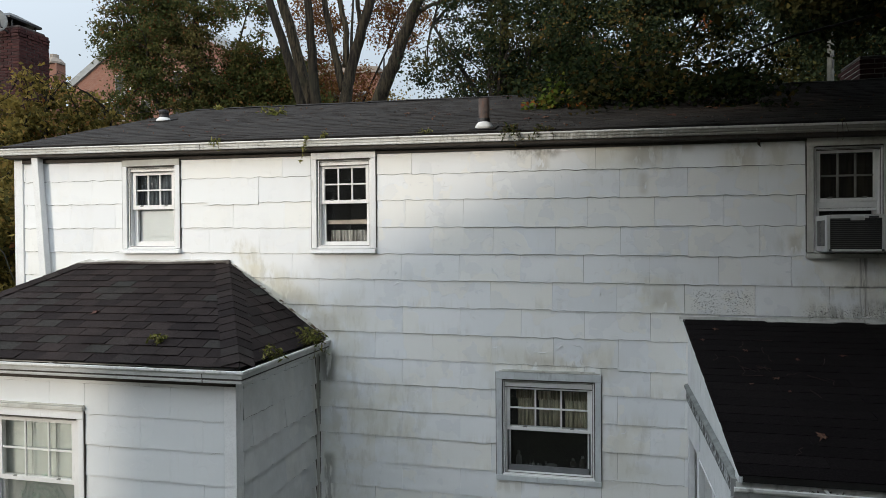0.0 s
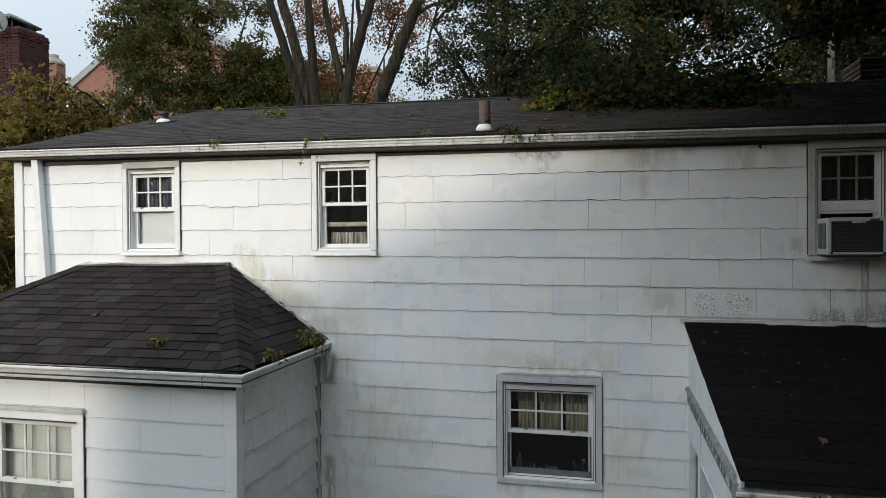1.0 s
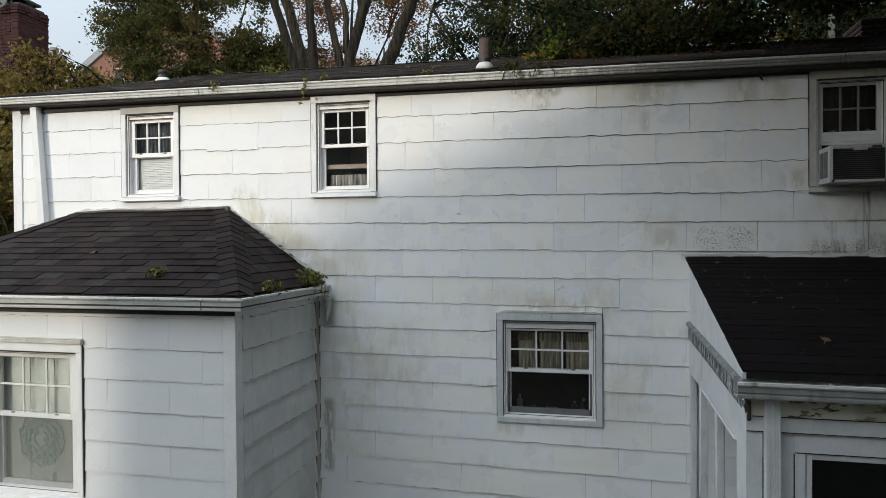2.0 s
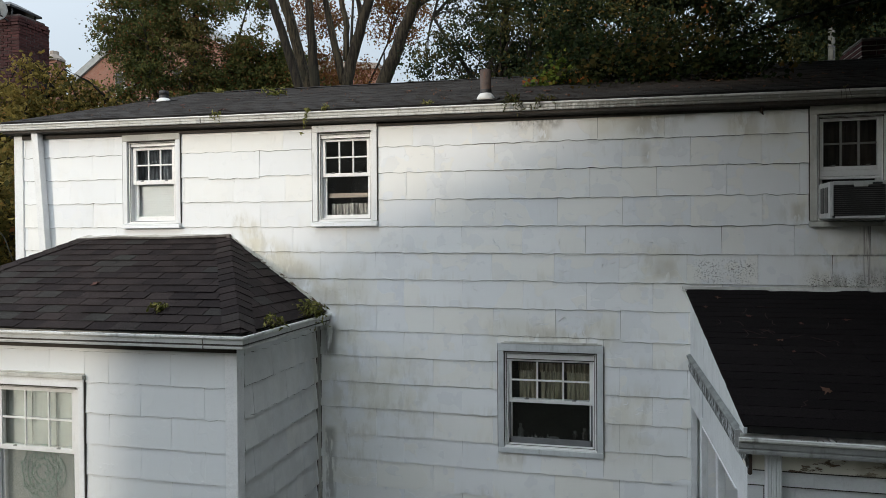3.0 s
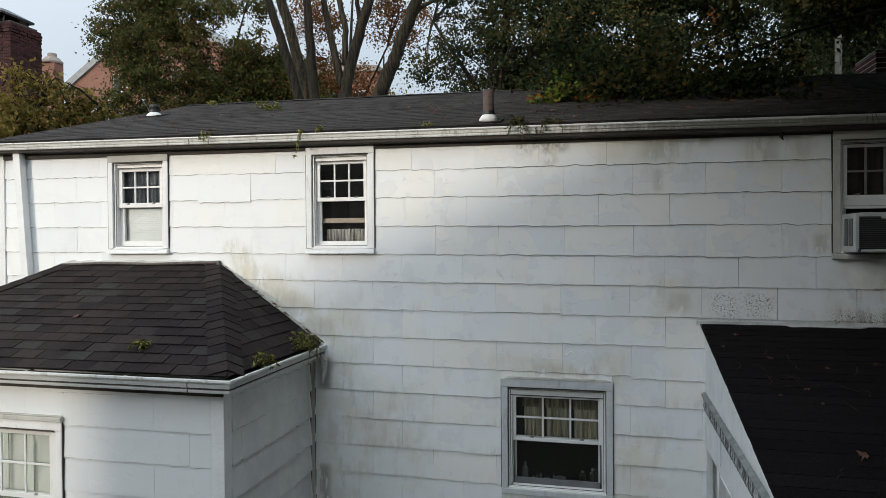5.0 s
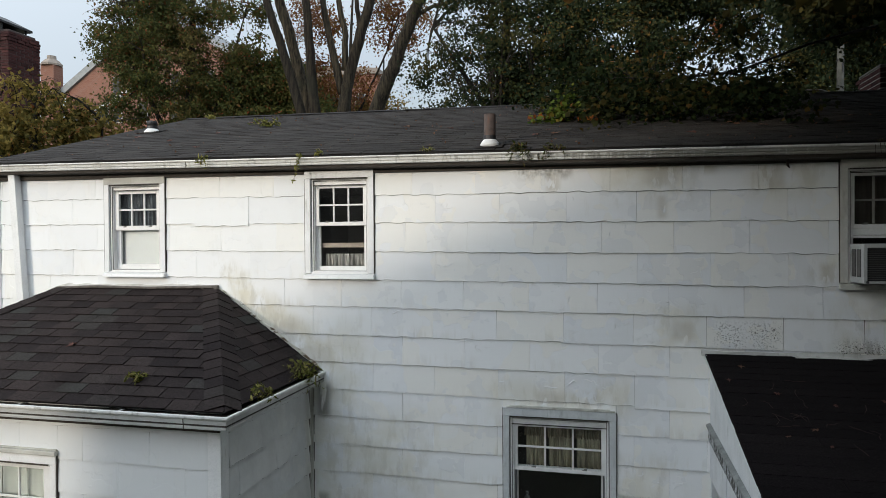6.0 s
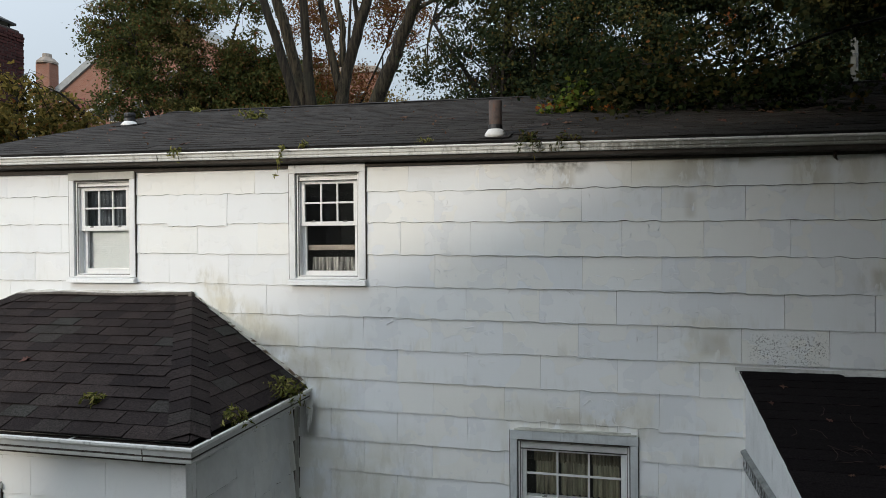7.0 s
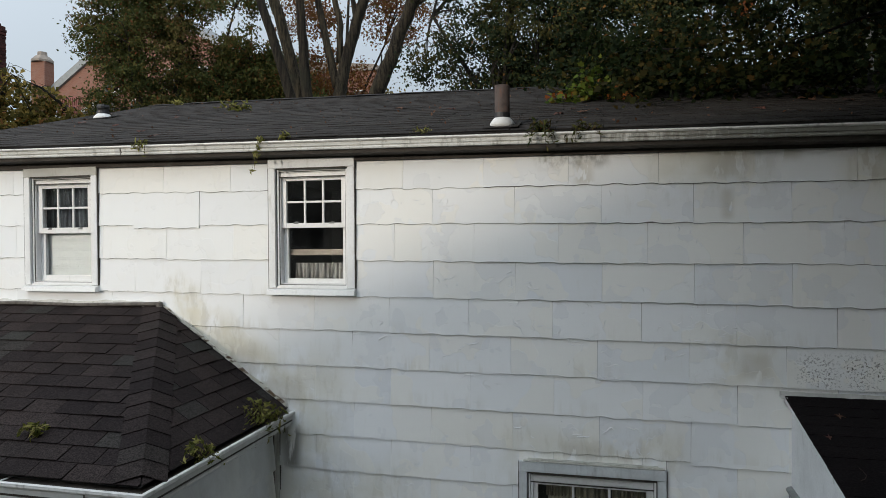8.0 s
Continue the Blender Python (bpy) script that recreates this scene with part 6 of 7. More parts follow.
# dark oaks along the back
tree("tree", "dark green oak with airy crown against the sky",
     [[(-2.0, 17.5, 0, 0.35), (-2.0, 17.4, 7, 0.25), (-1.6, 17.2, 12, 0.12), (-1.4, 17.1, 16, 0.05)], [(-1.9, 17.4, 8, 0.12), (-4.2, 17.0, 11.6, 0.04)], [(-1.9, 17.4, 8.5, 0.12), (0.2, 17.0, 12, 0.05)]],
     [(-2.9, 17.2, 9.8, 2.2, 1.8, 2.0), (-0.8, 17.2, 10.8, 2.0, 2.0, 3.0), (-2.9, 17.2, 13.4, 2.2, 1.8, 1.6)], 330, 74, 0.14, LEAF_DARK, 8, BARK_DARK, 0.27, 60, "back oaks")
tree("tree", "dense dark green oak behind the roof",
     [[(2.6, 18.0, 0, 0.42), (2.7, 17.9, 7, 0.32), (3.0, 17.7, 12, 0.18), (3.4, 17.6, 16, 0.07)], [(2.7, 17.9, 7.5, 0.17), (5.0, 17.5, 11.5, 0.06)]],
     [(1.8, 17.4, 11.2, 2.7, 2.3, 3.6), (0.6, 17.4, 8.6, 2.8, 2.0, 1.5), (4.6, 17.2, 12.6, 2.9, 2.2, 2.0), (5.0, 17.6, 8.5, 2.4, 1.2, 0.9), (5.0, 17.5, 10.7, 1.6, 0.9, 0.6), (6.4, 17.8, 10.6, 1.9, 1.0, 0.9)], 960, 96, 0.135, LEAF_DARK, 9, BARK_DARK, 0.28, 60, "back oaks")
tree("tree", "dense dark oak at the end of the row",
     [[(11.0, 19.0, 0, 0.42), (10.9, 18.9, 7, 0.32), (10.6, 18.6, 12, 0.18), (10.4, 18.5, 16, 0.07)], [(10.9, 18.8, 7.5, 0.16), (8.4, 18.2, 11.5, 0.06)]],
     [(10.4, 18.2, 11.0, 3.0, 2.4, 3.6), (7.6, 18.0, 13.4, 2.4, 2.0, 2.0), (8.0, 18.0, 8.6, 2.6, 1.8, 1.5), (8.9, 17.4, 9.9, 1.7, 1.2, 1.2), (4.6, 14.5, 7.7, 2.8, 1.2, 0.6), (14.0, 19, 11.5, 3.0, 2.4, 3.6)], 1260, 84, 0.14, LEAF_DARK, 10, BARK_DARK, 0.3, 60, "back oaks")
# the big tree over the roof's east end; unseen lobes are added for shade
big_tree = tree("tree", "large dark tree at the east end, with unseen shading limbs",
     [[(10.2, 7.2, 0, 0.5), (10.1, 8.1, 6, 0.42), (9.6, 7.6, 9, 0.30), (8.6, 6.4, 12, 0.16)], [(9.9, 8.0, 7.2, 0.24), (7.8, 8.6, 8.8, 0.17), (5.8, 8.8, 9.6, 0.07)], [(9.7, 7.7, 8.6, 0.22), (8.0, 3.0, 10.4, 0.14), (6.5, -1.0, 11.2, 0.06)], [(8.3, 3.6, 10.2, 0.12), (6.4, 0.4, 8.8, 0.09), (4.8, -1.8, 7.4, 0.05), (3.0, -2.4, 7.1, 0.02)]],
     [(8.6, 8.9, 10.3, 3.0, 2.0, 2.1), (6.6, 9.3, 9.1, 1.7, 1.2, 1.0), (4.6, 2.6, 8.6, 2.4, 1.8, 1.0), (1.6, 2.2, 8.7, 1.9, 1.7, 0.8), (3.0, 2.0, 8.1, 1.5, 1.2, 0.6), (6.6, 1.0, 9.4, 4.4, 3.6, 1.5), (6.6, -3.4, 8.6, 3.8, 3.2, 1.5), (8.5, 4.8, 10.6, 3.6, 2.6, 1.6), (4.4, -2.2, 7.1, 2.5, 2.2, 1.15), (3.7, -0.7, 6.9, 1.6, 1.0, 0.85), (3.65, -2.5, 6.55, 1.85, 1.7, 0.9), (4.7, 0.9, 7.8, 2.3, 1.8, 0.8), (3.0, 3.6, 8.6, 2.4, 1.6, 0.9), (2.9, 0.6, 8.0, 1.6, 1.6, 0.7), (2.5, -0.6, 7.4, 1.4, 1.5, 0.7), (4.4, -3.7, 7.1, 2.4, 2.0, 1.0), (5.4, -5.2, 6.0, 1.9, 2.0, 1.7), (2.1, -1.1, 6.75, 1.4, 0.9, 0.45), (3.2, -1.3, 6.6, 1.6, 1.1, 0.5)], 7000, 92, 0.136, LEAF_DARK, 12, BARK_DARK, 0.32, 90)
# tree behind the viewpoint, added to block the southern sky
tree("tree", "unseen dense tree added to shade the wall's east end",
     [[(6.8, -10.5, 0, 0.5), (6.7, -10.4, 4, 0.4), (6.6, -10.2, 8, 0.24), (6.5, -10.0, 12, 0.08)]],
     [(6.8, -10.2, 7.6, 3.9, 3.0, 5.6), (4.2, -11.6, 11.4, 2.6, 2.4, 3.4)], 1700, 60, 0.2, LEAF_DARK, 16, BARK_DARK, 0.4)
# unseen conifer, put here as a light blocker for the east wall
tree("tree", "unseen slender cypress added to cut the south light",
     [[(3.9, -9.2, 0, 0.2), (3.9, -9.2, 4, 0.14), (3.8, -9.2, 9, 0.03)]],
     [(4.2, -9.2, 3.6, 1.9, 1.3, 3.2), (4.2, -9.2, 7.2, 1.6, 1.2, 3.4)], 950, 60, 0.12, LEAF_DARK, 18, BARK_DARK, 0.26)
# two spruces out of view, added to hold back light from the west
tree("tree", "unseen tall spruce added to block the western sky",
     [[(-14.8, -5.6, 0, 0.3), (-14.8, -5.6, 6, 0.2), (-14.8, -5.6, 13, 0.04)]],
     [(-14.8, -5.6, 4.5, 3.0, 2.8, 4.0), (-14.8, -5.6, 9.0, 2.4, 2.4, 4.2)], 900, 55, 0.22, LEAF_DARK, 19, BARK_DARK, 0.4)
tree("tree", "unseen tall spruce added to block the western sky",
     [[(-18.0, -10.5, 0, 0.3), (-18.0, -10.5, 6, 0.2), (-18.0, -10.5, 14, 0.04)]],
     [(-18.0, -10.5, 5.0, 3.4, 3.0, 4.5), (-18.0, -10.5, 10.0, 2.8, 2.6, 4.4)], 900, 55, 0.22, LEAF_DARK, 20, BARK_DARK, 0.4)
# crown just outside the view, added to darken porch and wall
tree("tree", "unseen dense holly added to shade the porch",
     [[(7.3, -1.6, 0, 0.22), (7.2, -1.5, 3, 0.18), (6.7, -1.2, 6, 0.10), (6.4, -1.0, 9, 0.03)]],
     [(6.5, -0.9, 6.6, 1.8, 2.6, 3.0), (7.4, -1.8, 4.2, 1.5, 2.2, 2.4)], 800, 60, 0.13, LEAF_DARK, 17, BARK_DARK, 0.28)
# unseen sky blocker for the house's right side
tree("tree", "unseen broad tree added to occlude the eastern sky",
     [[(10.5, -9.0, 0, 0.5), (10.3, -9.0, 5, 0.4), (9.8, -8.8, 9, 0.22), (9.5, -8.6, 13, 0.08)]],
     [(9.8, -8.6, 8.5, 4.8, 4.6, 5.0), (10.5, -2.5, 7.5, 2.8, 3.2, 3.8)], 1000, 60, 0.2, LEAF_DARK, 13, BARK_DARK, 0.45)
# out of view; added to cast the dark wedge on the low roof
tree("shadow_yew", "unseen low yew added to cast shadow on the low roof",
     [[(-8.6, -5.6, 0, 0.2), (-8.6, -5.6, 2, 0.14), (-8.6, -5.6, 4, 0.04)]],
     [(-8.35, -5.6, 2.6, 1.45, 1.3, 2.05)], 420, 60, 0.12, LEAF_DARK, 23, BARK_DARK, 0.16)
# unseen woods, added to darken what the window panes reflect
tree("reflected_woods", "unseen row of trees added to darken the panes' reflections",
     [[(-40, -52, 0, 0.4), (-40, -52, 5, 0.3), (-40, -52, 8, 0.1)], [(-22, -54, 0, 0.4), (-22, -54, 5, 0.3), (-22, -54, 8, 0.1)]],
     [(-62, -46, 9, 9, 4, 10), (-46.5, -52, 10, 8.2, 4, 11), (-30, -54, 4, 10, 4, 5), (-14, -55, 5, 10, 4, 5.5)], 2000, 50, 0.7, LEAF_DARK, 15, BARK_DARK, 0.8, 10)

# olive shrub between the house and the brick chimney
tree("shrub", "tall olive and yellow leafed shrub beside the house",
     [[(-10.8, 6.6, 0, 0.12), (-10.7, 6.5, 4, 0.08), (-10.6, 6.4, 7.2, 0.03)], [(-9.6, 6.8, 0, 0.1), (-9.4, 6.8, 4, 0.06), (-9.2, 6.8, 6.8, 0.02)], [(-8.4, 4.2, 0, 0.08), (-8.2, 4.0, 3, 0.05), (-8.1, 3.9, 5.2, 0.02)]],
     [(-11.1, 6.5, 5.9, 1.5, 1.1, 1.5), (-9.55, 6.8, 6.1, 0.75, 0.85, 0.95), (-10.8, 6.5, 7.2, 0.85, 0.7, 0.5), (-10.0, 6.6, 6.85, 0.6, 0.6, 0.45), (-8.4, 4.0, 3.6, 1.5, 1.4, 1.9), (-9.8, 5.6, 3.6, 1.6, 1.3, 1.9)], 700, 56, 0.125, LEAF_OLIVE, 14, BARK_DARK, 0.15, 60)

# lighter sprays at the ends of the big tree's limbs
rng = np.random.default_rng(22)
sprays = {"mid": [], "orange": []}
for x, y, z, rx, rz, n, tone in ((1.95, 6.0, 6.95, 0.42, 0.28, 190, "mid"), (2.5, 6.2, 6.7, 0.45, 0.22, 130, "mid"), (3.25, 6.0, 6.5, 0.35, 0.12, 12, "orange"),
                                 (3.68, 8.0, 8.15, 0.14, 0.08, 11, "orange"), (2.95, 8.0, 7.85, 0.4, 0.3, 110, "mid"), (0.55, 9.0, 8.75, 0.3, 0.25, 110, "mid"), (1.4, 6.4, 6.3, 0.35, 0.2, 90, "mid"), (2.0, 8.6, 8.6, 0.5, 0.3, 120, "mid")):
    sprays[tone].append(np.array([x, y, z]) + rng.normal(size=(2 * n, 3)) * np.array([rx * 0.6, 0.3, rz * 0.6]))
tagged(lobed_leaves("leaf_sprays", np.concatenate(sprays["mid"]), 0.078, LEAF_MID, rng, big_tree), kind="stuff")
tagged(lobed_leaves("turning_sprays", np.concatenate(sprays["orange"]), 0.075, LEAF_ORANGE, rng, big_tree), kind="stuff")

# branch lying over the roof
rng = np.random.default_rng(21)
rnd = random.Random(21)
hang = thing("overhanging_branch", "leafy green and orange oak branch resting on the roof", "branch", (2.6, 2.6, 5.7))
bm = bmesh.new()
spine = [Vector(p) for p in ((9.4, 7.2, 8.7), (6.0, 5.4, 7.35), (4.3, 4.3, 6.75), (3.2, 3.3, 6.2), (1.9, 2.6, 5.97), (0.95, 2.2, 5.75))]
tube(bm, spine, [0.030, 0.024, 0.020, 0.017, 0.012, 0.005], 7)
tips = []
for i in range(54):
    k = rnd.uniform(3.0, 4.9)
    a = spine[int(k)].lerp(spine[int(k) + 1], k % 1)
    tip = a + Vector((rnd.gauss(-0.05, 0.42), rnd.gauss(-0.25, 0.35), rnd.gauss(-0.12, 0.26)))
    tip.x = min(tip.x, 3.55)
    tip.z = max(tip.z, 4.911 + 0.3 * tip.y - 0.0124 * (tip.x + 1) + 0.05)
    tube(bm, [a, a.lerp(tip, 0.5) + Vector((0, 0, 0.1)), tip], [0.012, 0.008, 0.003], 5)
    tips.append(tip)
for x in np.linspace(1.3, 3.25, 36):
    y = 0.95 + rnd.uniform(-0.25, 1.4)
    tips.append(Vector((x, y, 4.911 + 0.3 * y - 0.0124 * (x + 1) + rnd.uniform(0.05, 0.34))))
rest_tips = tips
tips = [Vector((1.10, 1.62, 5.46)), Vector((1.15, 1.66, 5.56)), Vector((1.06, 1.60, 5.44)), Vector((1.14, 1.68, 5.58)), Vector((1.20, 1.68, 5.50)), Vector((0.90, 1.58, 5.39))]
part("limb", bm, BARK_DARK, hang)
for group_tips, mat in ((rest_tips, LEAF_ROOF), (tips, LEAF_BRIGHT)):
    cent = np.repeat(np.array([tuple(t) for t in group_tips]), 84 if mat == LEAF_ROOF else 52, axis=0)
    cent = cent + rng.normal(size=cent.shape) * (np.array([0.14, 0.12, 0.095]) if mat == LEAF_ROOF else np.array([0.085, 0.09, 0.085]))
    floor_z = 4.911 + 0.3 * cent[:, 1] - 0.0124 * (cent[:, 0] + 1) + 0.02
    cent[:, 2] = np.maximum(cent[:, 2], floor_z)
    lobed_leaves("leaves", cent, 0.064, mat, rng, hang)
low_tips = np.array([(0.78, 1.60), (0.86, 1.62), (0.94, 1.58), (1.3, 1.4), (1.5, 1.3)])
cent = np.repeat(np.column_stack([low_tips, on_slope(low_tips[:, 0], low_tips[:, 1]) + 0.05]), 5, axis=0) + rng.normal(size=(25, 3)) * np.array([0.06, 0.05, 0.02])
lobed_leaves("turned_leaves", cent, 0.058, LEAF_ORANGE, rng, hang)

# ---------------------------------------------------------------- brick chimney next door
CX0, CX1, CY0, CY1, CTOP = -13.7, -12.12, 7.2, 8.12, 9.14
chim = thing("brick_chimney", "dark red brick chimney with metal hood", "chimney", (-12.9, 7.7, 0))
part("core", boxes((CX0 + 0.012, CX1 - 0.012, CY0 + 0.012, CY1 - 0.012, 0, CTOP - 0.01)), MORTAR, chim)
part("crown_slab", boxes((CX0 + 0.06, CX1 - 0.06, CY0 + 0.06, CY1 - 0.06, CTOP - 0.01, CTOP + 0.06), bevel=0.02), MORTAR, chim)
bm = bmesh.new()
hood_top = [(-13.0, CY0 + 0.35, CTOP + 0.50), (-12.75, CY0 + 0.35, CTOP + 0.50), (-12.75, CY0 + 0.55, CTOP + 0.50), (-13.0, CY0 + 0.55, CTOP + 0.50)]
hood_low = [(-13.45, CY0 - 0.02, CTOP + 0.30), (-12.36, CY0 - 0.02, CTOP + 0.29), (-12.36, CY1 + 0.02, CTOP + 0.27), (-13.45, CY1 + 0.02, CTOP + 0.28)]
top_v, low_v, base_v = ([bm.verts.new(p) for p in loop] for loop in (hood_top, hood_low, [(x, y, z - 0.05) for x, y, z in hood_low]))
bm.faces.new(top_v), bm.faces.new(base_v[::-1])
for i in range(4):
    j = (i + 1) % 4
    bm.faces.new((low_v[i], low_v[j], top_v[j], top_v[i])), bm.faces.new((base_v[i], base_v[j], low_v[j], low_v[i]))
part("hood", fixed(bm), DARK_METAL, chim)
part("hood_post", boxes((-12.45, -12.42, CY0 + 0.1, CY0 + 0.13, CTOP + 0.05, CTOP + 0.27)), DARK_METAL, chim)
part("hood_post", boxes((-12.45, -12.42, CY1 - 0.13, CY1 - 0.1, CTOP + 0.05, CTOP + 0.26)), DARK_METAL, chim)
part("flue", boxes((-13.3, -12.6, CY0 + 0.2, CY1 - 0.2, CTOP + 0.05, CTOP + 0.22), bevel=0.02), UNDERLAY, chim)
bm = boxes((-0.1, 0.1, -0.05, 0.05, 0.0, 0.062), bevel=0.004)
brick_x = mesh_of("brick", bm, BRICK)
low_v, low_f = [], []
cube_v = [(-0.5, -0.5, 0), (0.5, -0.5, 0), (0.5, 0.5, 0), (-0.5, 0.5, 0), (-0.5, -0.5, 1), (0.5, -0.5, 1), (0.5, 0.5, 1), (-0.5, 0.5, 1)]
cube_f = [(0, 3, 2, 1), (4, 5, 6, 7), (0, 1, 5, 4), (1, 2, 6, 5), (2, 3, 7, 6), (3, 0, 4, 7)]
for r in range(60):
    z = CTOP - 0.075 * (r + 1)
    bulge = 0.0 if r not in (1, 2) else 0.02
    for side in ("s", "e"):
        n = 7 if side == "s" else 4
        step = (CX1 - CX0) / n if side == "s" else (CY1 - CY0) / n
        for i in range(n + r % 2):
            a = (i + 0.5 - 0.5 * (r % 2)) * step
            jig = rnd.gauss(0, 0.004)
            if side == "s":
                x, y, turn = min(max(CX0 + a, CX0 + 0.1), CX1 - 0.1), CY0 + 0.05 - bulge + jig, 0
            else:
                x, y, turn = CX1 - 0.05 + bulge + jig, min(max(CY0 + a, CY0 + 0.1), CY1 - 0.1), 90
            if r < 26:
                ob = part("brick", brick_x, BRICK, chim)
                ob.matrix_basis = pose(x, y, z, 0, 0, turn)
                ob.matrix_parent_inverse = Matrix.Translation(chim.location).inverted()
            else:
                base = len(low_v)
                w, d = (0.2, 0.1) if turn == 0 else (0.1, 0.2)
                low_v += [(x + vx * w, y + vy * d, z + vz * 0.062) for vx, vy, vz in cube_v]
                low_f += [tuple(base + q for q in f) for f in cube_f]
tagged(part("lower_bricks", pydata("lower_bricks", low_v, low_f, BRICK), BRICK, chim), kind="stuff")
dish = thing("satellite_dish", "pale grey satellite dish beside the chimney", "satellite dish", (-12.55, 6.9, 9.3))
bm = bmesh.new()
rings = []
tilt = Matrix.Translation((-12.62, 6.95, 9.24)) @ Vector((0.72, -0.62, 0.25)).to_track_quat("Z", "Y").to_matrix().to_4x4()
for k in range(6):
    r = 0.30 * k / 5 + 0.002
    rings.append([bm.verts.new(tilt @ Vector((r * math.cos(a * math.pi / 12), r * 1.1 * math.sin(a * math.pi / 12), 0.5 * r * r))) for a in range(24)])
for a, b in zip(rings, rings[1:]):
    for i in range(24):
        bm.faces.new((a[i], a[(i + 1) % 24], b[(i + 1) % 24], b[i]))
solid(part("reflector", fixed(bm), OLD_POST, dish, smooth=True), 0.006)
part("arm", tube(bmesh.new(), [(-12.5, 7.0, 9.30), (-12.45, 7.0, 9.1), (-12.4, 7.22, 8.98)], [0.018, 0.018, 0.018], 8), DARK_METAL, dish)

# ---------------------------------------------------------------- far apartment building
apt = thing("apartment_building", "pink-brown brick apartment building with gable and chimney", "building", (-33, 41, 0))
bm = bmesh.new()
prism(bm, [(-42.0, 41.2, 0), (-24.0, 41.2, 0), (-24.0, 41.2, 17.2), (-33.0, 41.2, 22.9), (-42.0, 41.2, 16.8)], (0, 12, 0))
part("wall", fixed(bm), FAR_BRICK, apt)
bm = bmesh.new()
prism(bm, [(-42.4, 41.0, 16.35), (-33.0, 41.0, 22.7), (-33.0, 41.0, 23.3), (-42.4, 41.0, 17.0)], (0, 12, 0))
prism(bm, [(-23.6, 41.0, 16.7), (-33.0, 41.0, 22.7), (-33.0, 41.0, 23.3), (-23.6, 41.0, 17.3)], (0, 12, 0))
part("roof", fixed(bm), SLATE, apt, "pale grey gable coping")
part("chimney", boxes((-43.75, -42.40, 40.4, 41.4, 10, 18.9), bevel=0.03), FAR_BRICK, apt)
part("chimney_band", boxes((-43.83, -42.32, 40.3, 41.5, 16.6, 16.85), bevel=0.03), OLD_STONE, apt)
bm = bmesh.new()
tube(bm, [(-43.07, 40.9, 18.9), (-43.07, 40.9, 19.05), (-43.07, 40.9, 19.4), (-43.07, 40.9, 19.45), (-43.07, 40.9, 19.75)], [0.84, 0.86, 0.52, 0.38, 0.36], 8)
part("chimney_cap", bm, OLD_STONE, apt)
bm = bmesh.new()
prism(bm, [(-39.4, 40.6, 14.4), (-35.0, 40.6, 16.5), (-35.0, 40.6, 16.75), (-39.4, 40.6, 14.65)], (0, 0.6, 0))
part("pediment", fixed(bm), WHITE_FAR, apt, "white raking moulding")
for x in (-38.2, -36.9, -34.5, -31.5, -28.5, -26.0):
    for z in (11.0, 14.0, 16.2):
        if z > 15 and x < -37.5:
            continue
        w = part("window", boxes((x - 0.42, x + 0.42, 41.1, 41.25, z - 0.1, z + 1.5), bevel=0.01), STONE, apt)
        part("pane", boxes((x - 0.34, x + 0.34, 41.05, 41.11, z, z + 1.4)), DARK_GLASS, w)
wing = thing("apartment_wing", "flat-topped brick building with pale stone cornice", "building", (-18, 43, 0))
part("wall", boxes((-24.0, -15.3, 43.2, 44.2, 0, 17.1)), FAR_BRICK, wing)
bm = bmesh.new()
prism(bm, [(-24.0, 43.0, 17.1), (-15.1, 43.0, 17.05), (-15.1, 43.0, 17.45), (-24.0, 43.0, 18.3)], (0, 1.3, 0))
part("cornice", fixed(bm), OLD_STONE, wing)
for x in (-22.5, -20.5, -18.5, -16.6):
    for z in (9.0, 12.0, 14.2):
        w = part("window", boxes((x - 0.42, x + 0.42, 43.1, 43.25, z - 0.1, z + 1.4), bevel=0.01), STONE, wing)
        part("pane", boxes((x - 0.34, x + 0.34, 43.05, 43.11, z, z + 1.3)), DARK_GLASS, w)

# red iron balcony on the far building
for z in (14.3, 15.0, 15.7):
    part("balcony_rail", boxes((-41.0, -38.9, 40.2, 40.3, z, z + 0.09)), RED_IRON, apt, "red painted iron balcony rail")
for i in range(12):
    x = -41.0 + i * 0.19
    part("baluster", boxes((x, x + 0.045, 40.22, 40.28, 14.3, 15.7)), RED_IRON, apt)
part("balcony_slab", boxes((-41.05, -38.85, 40.1, 41.2, 14.15, 14.3)), POST, apt)

# ---------------------------------------------------------------- pole, rear chimney and an unseen sky blocker added to the east
pole = thing("utility_pole", "pale weathered wooden utility pole behind the roof", "utility pole", (8.07, 15.0, 0))
part("shaft", tube(bmesh.new(), [(8.07, 15.0, 0), (8.07, 15.0, 4), (8.08, 15.0, 8.5), (8.10, 15.0, 12.5)], [0.115, 0.105, 0.092, 0.08], 12), POLE_WOOD, pole, smooth=True)
part("bracket", boxes((8.09, 8.12, 14.87, 14.91, 8.72, 8.96), bevel=0.005), DARK_METAL, pole)
part("band", tube(bmesh.new(), [(8.08, 15.0, 9.05), (8.08, 15.0, 9.09)], [0.098, 0.098], 12), DARK_METAL, pole)
KX, KY, KTOP = 5.43, 5.0, 6.54
rear_chimney = thing("brick_chimney", "dim brown brick chimney with pale mortar joints behind the ridge", "chimney", (KX + 0.5, KY + 0.4, 0))
part("core", boxes((KX + 0.008, KX + 1.0, KY + 0.008, KY + 0.8, 0, KTOP)), STONE, rear_chimney)
# dark slab added in place of the dark foliage that hides the top
part("cap_slab", boxes((KX - 0.005, KX + 1.0, KY - 0.005, KY + 0.8, KTOP, KTOP + 0.04), bevel=0.01), OLD_TAR, rear_chimney, "dark slab closing the chimney's top")
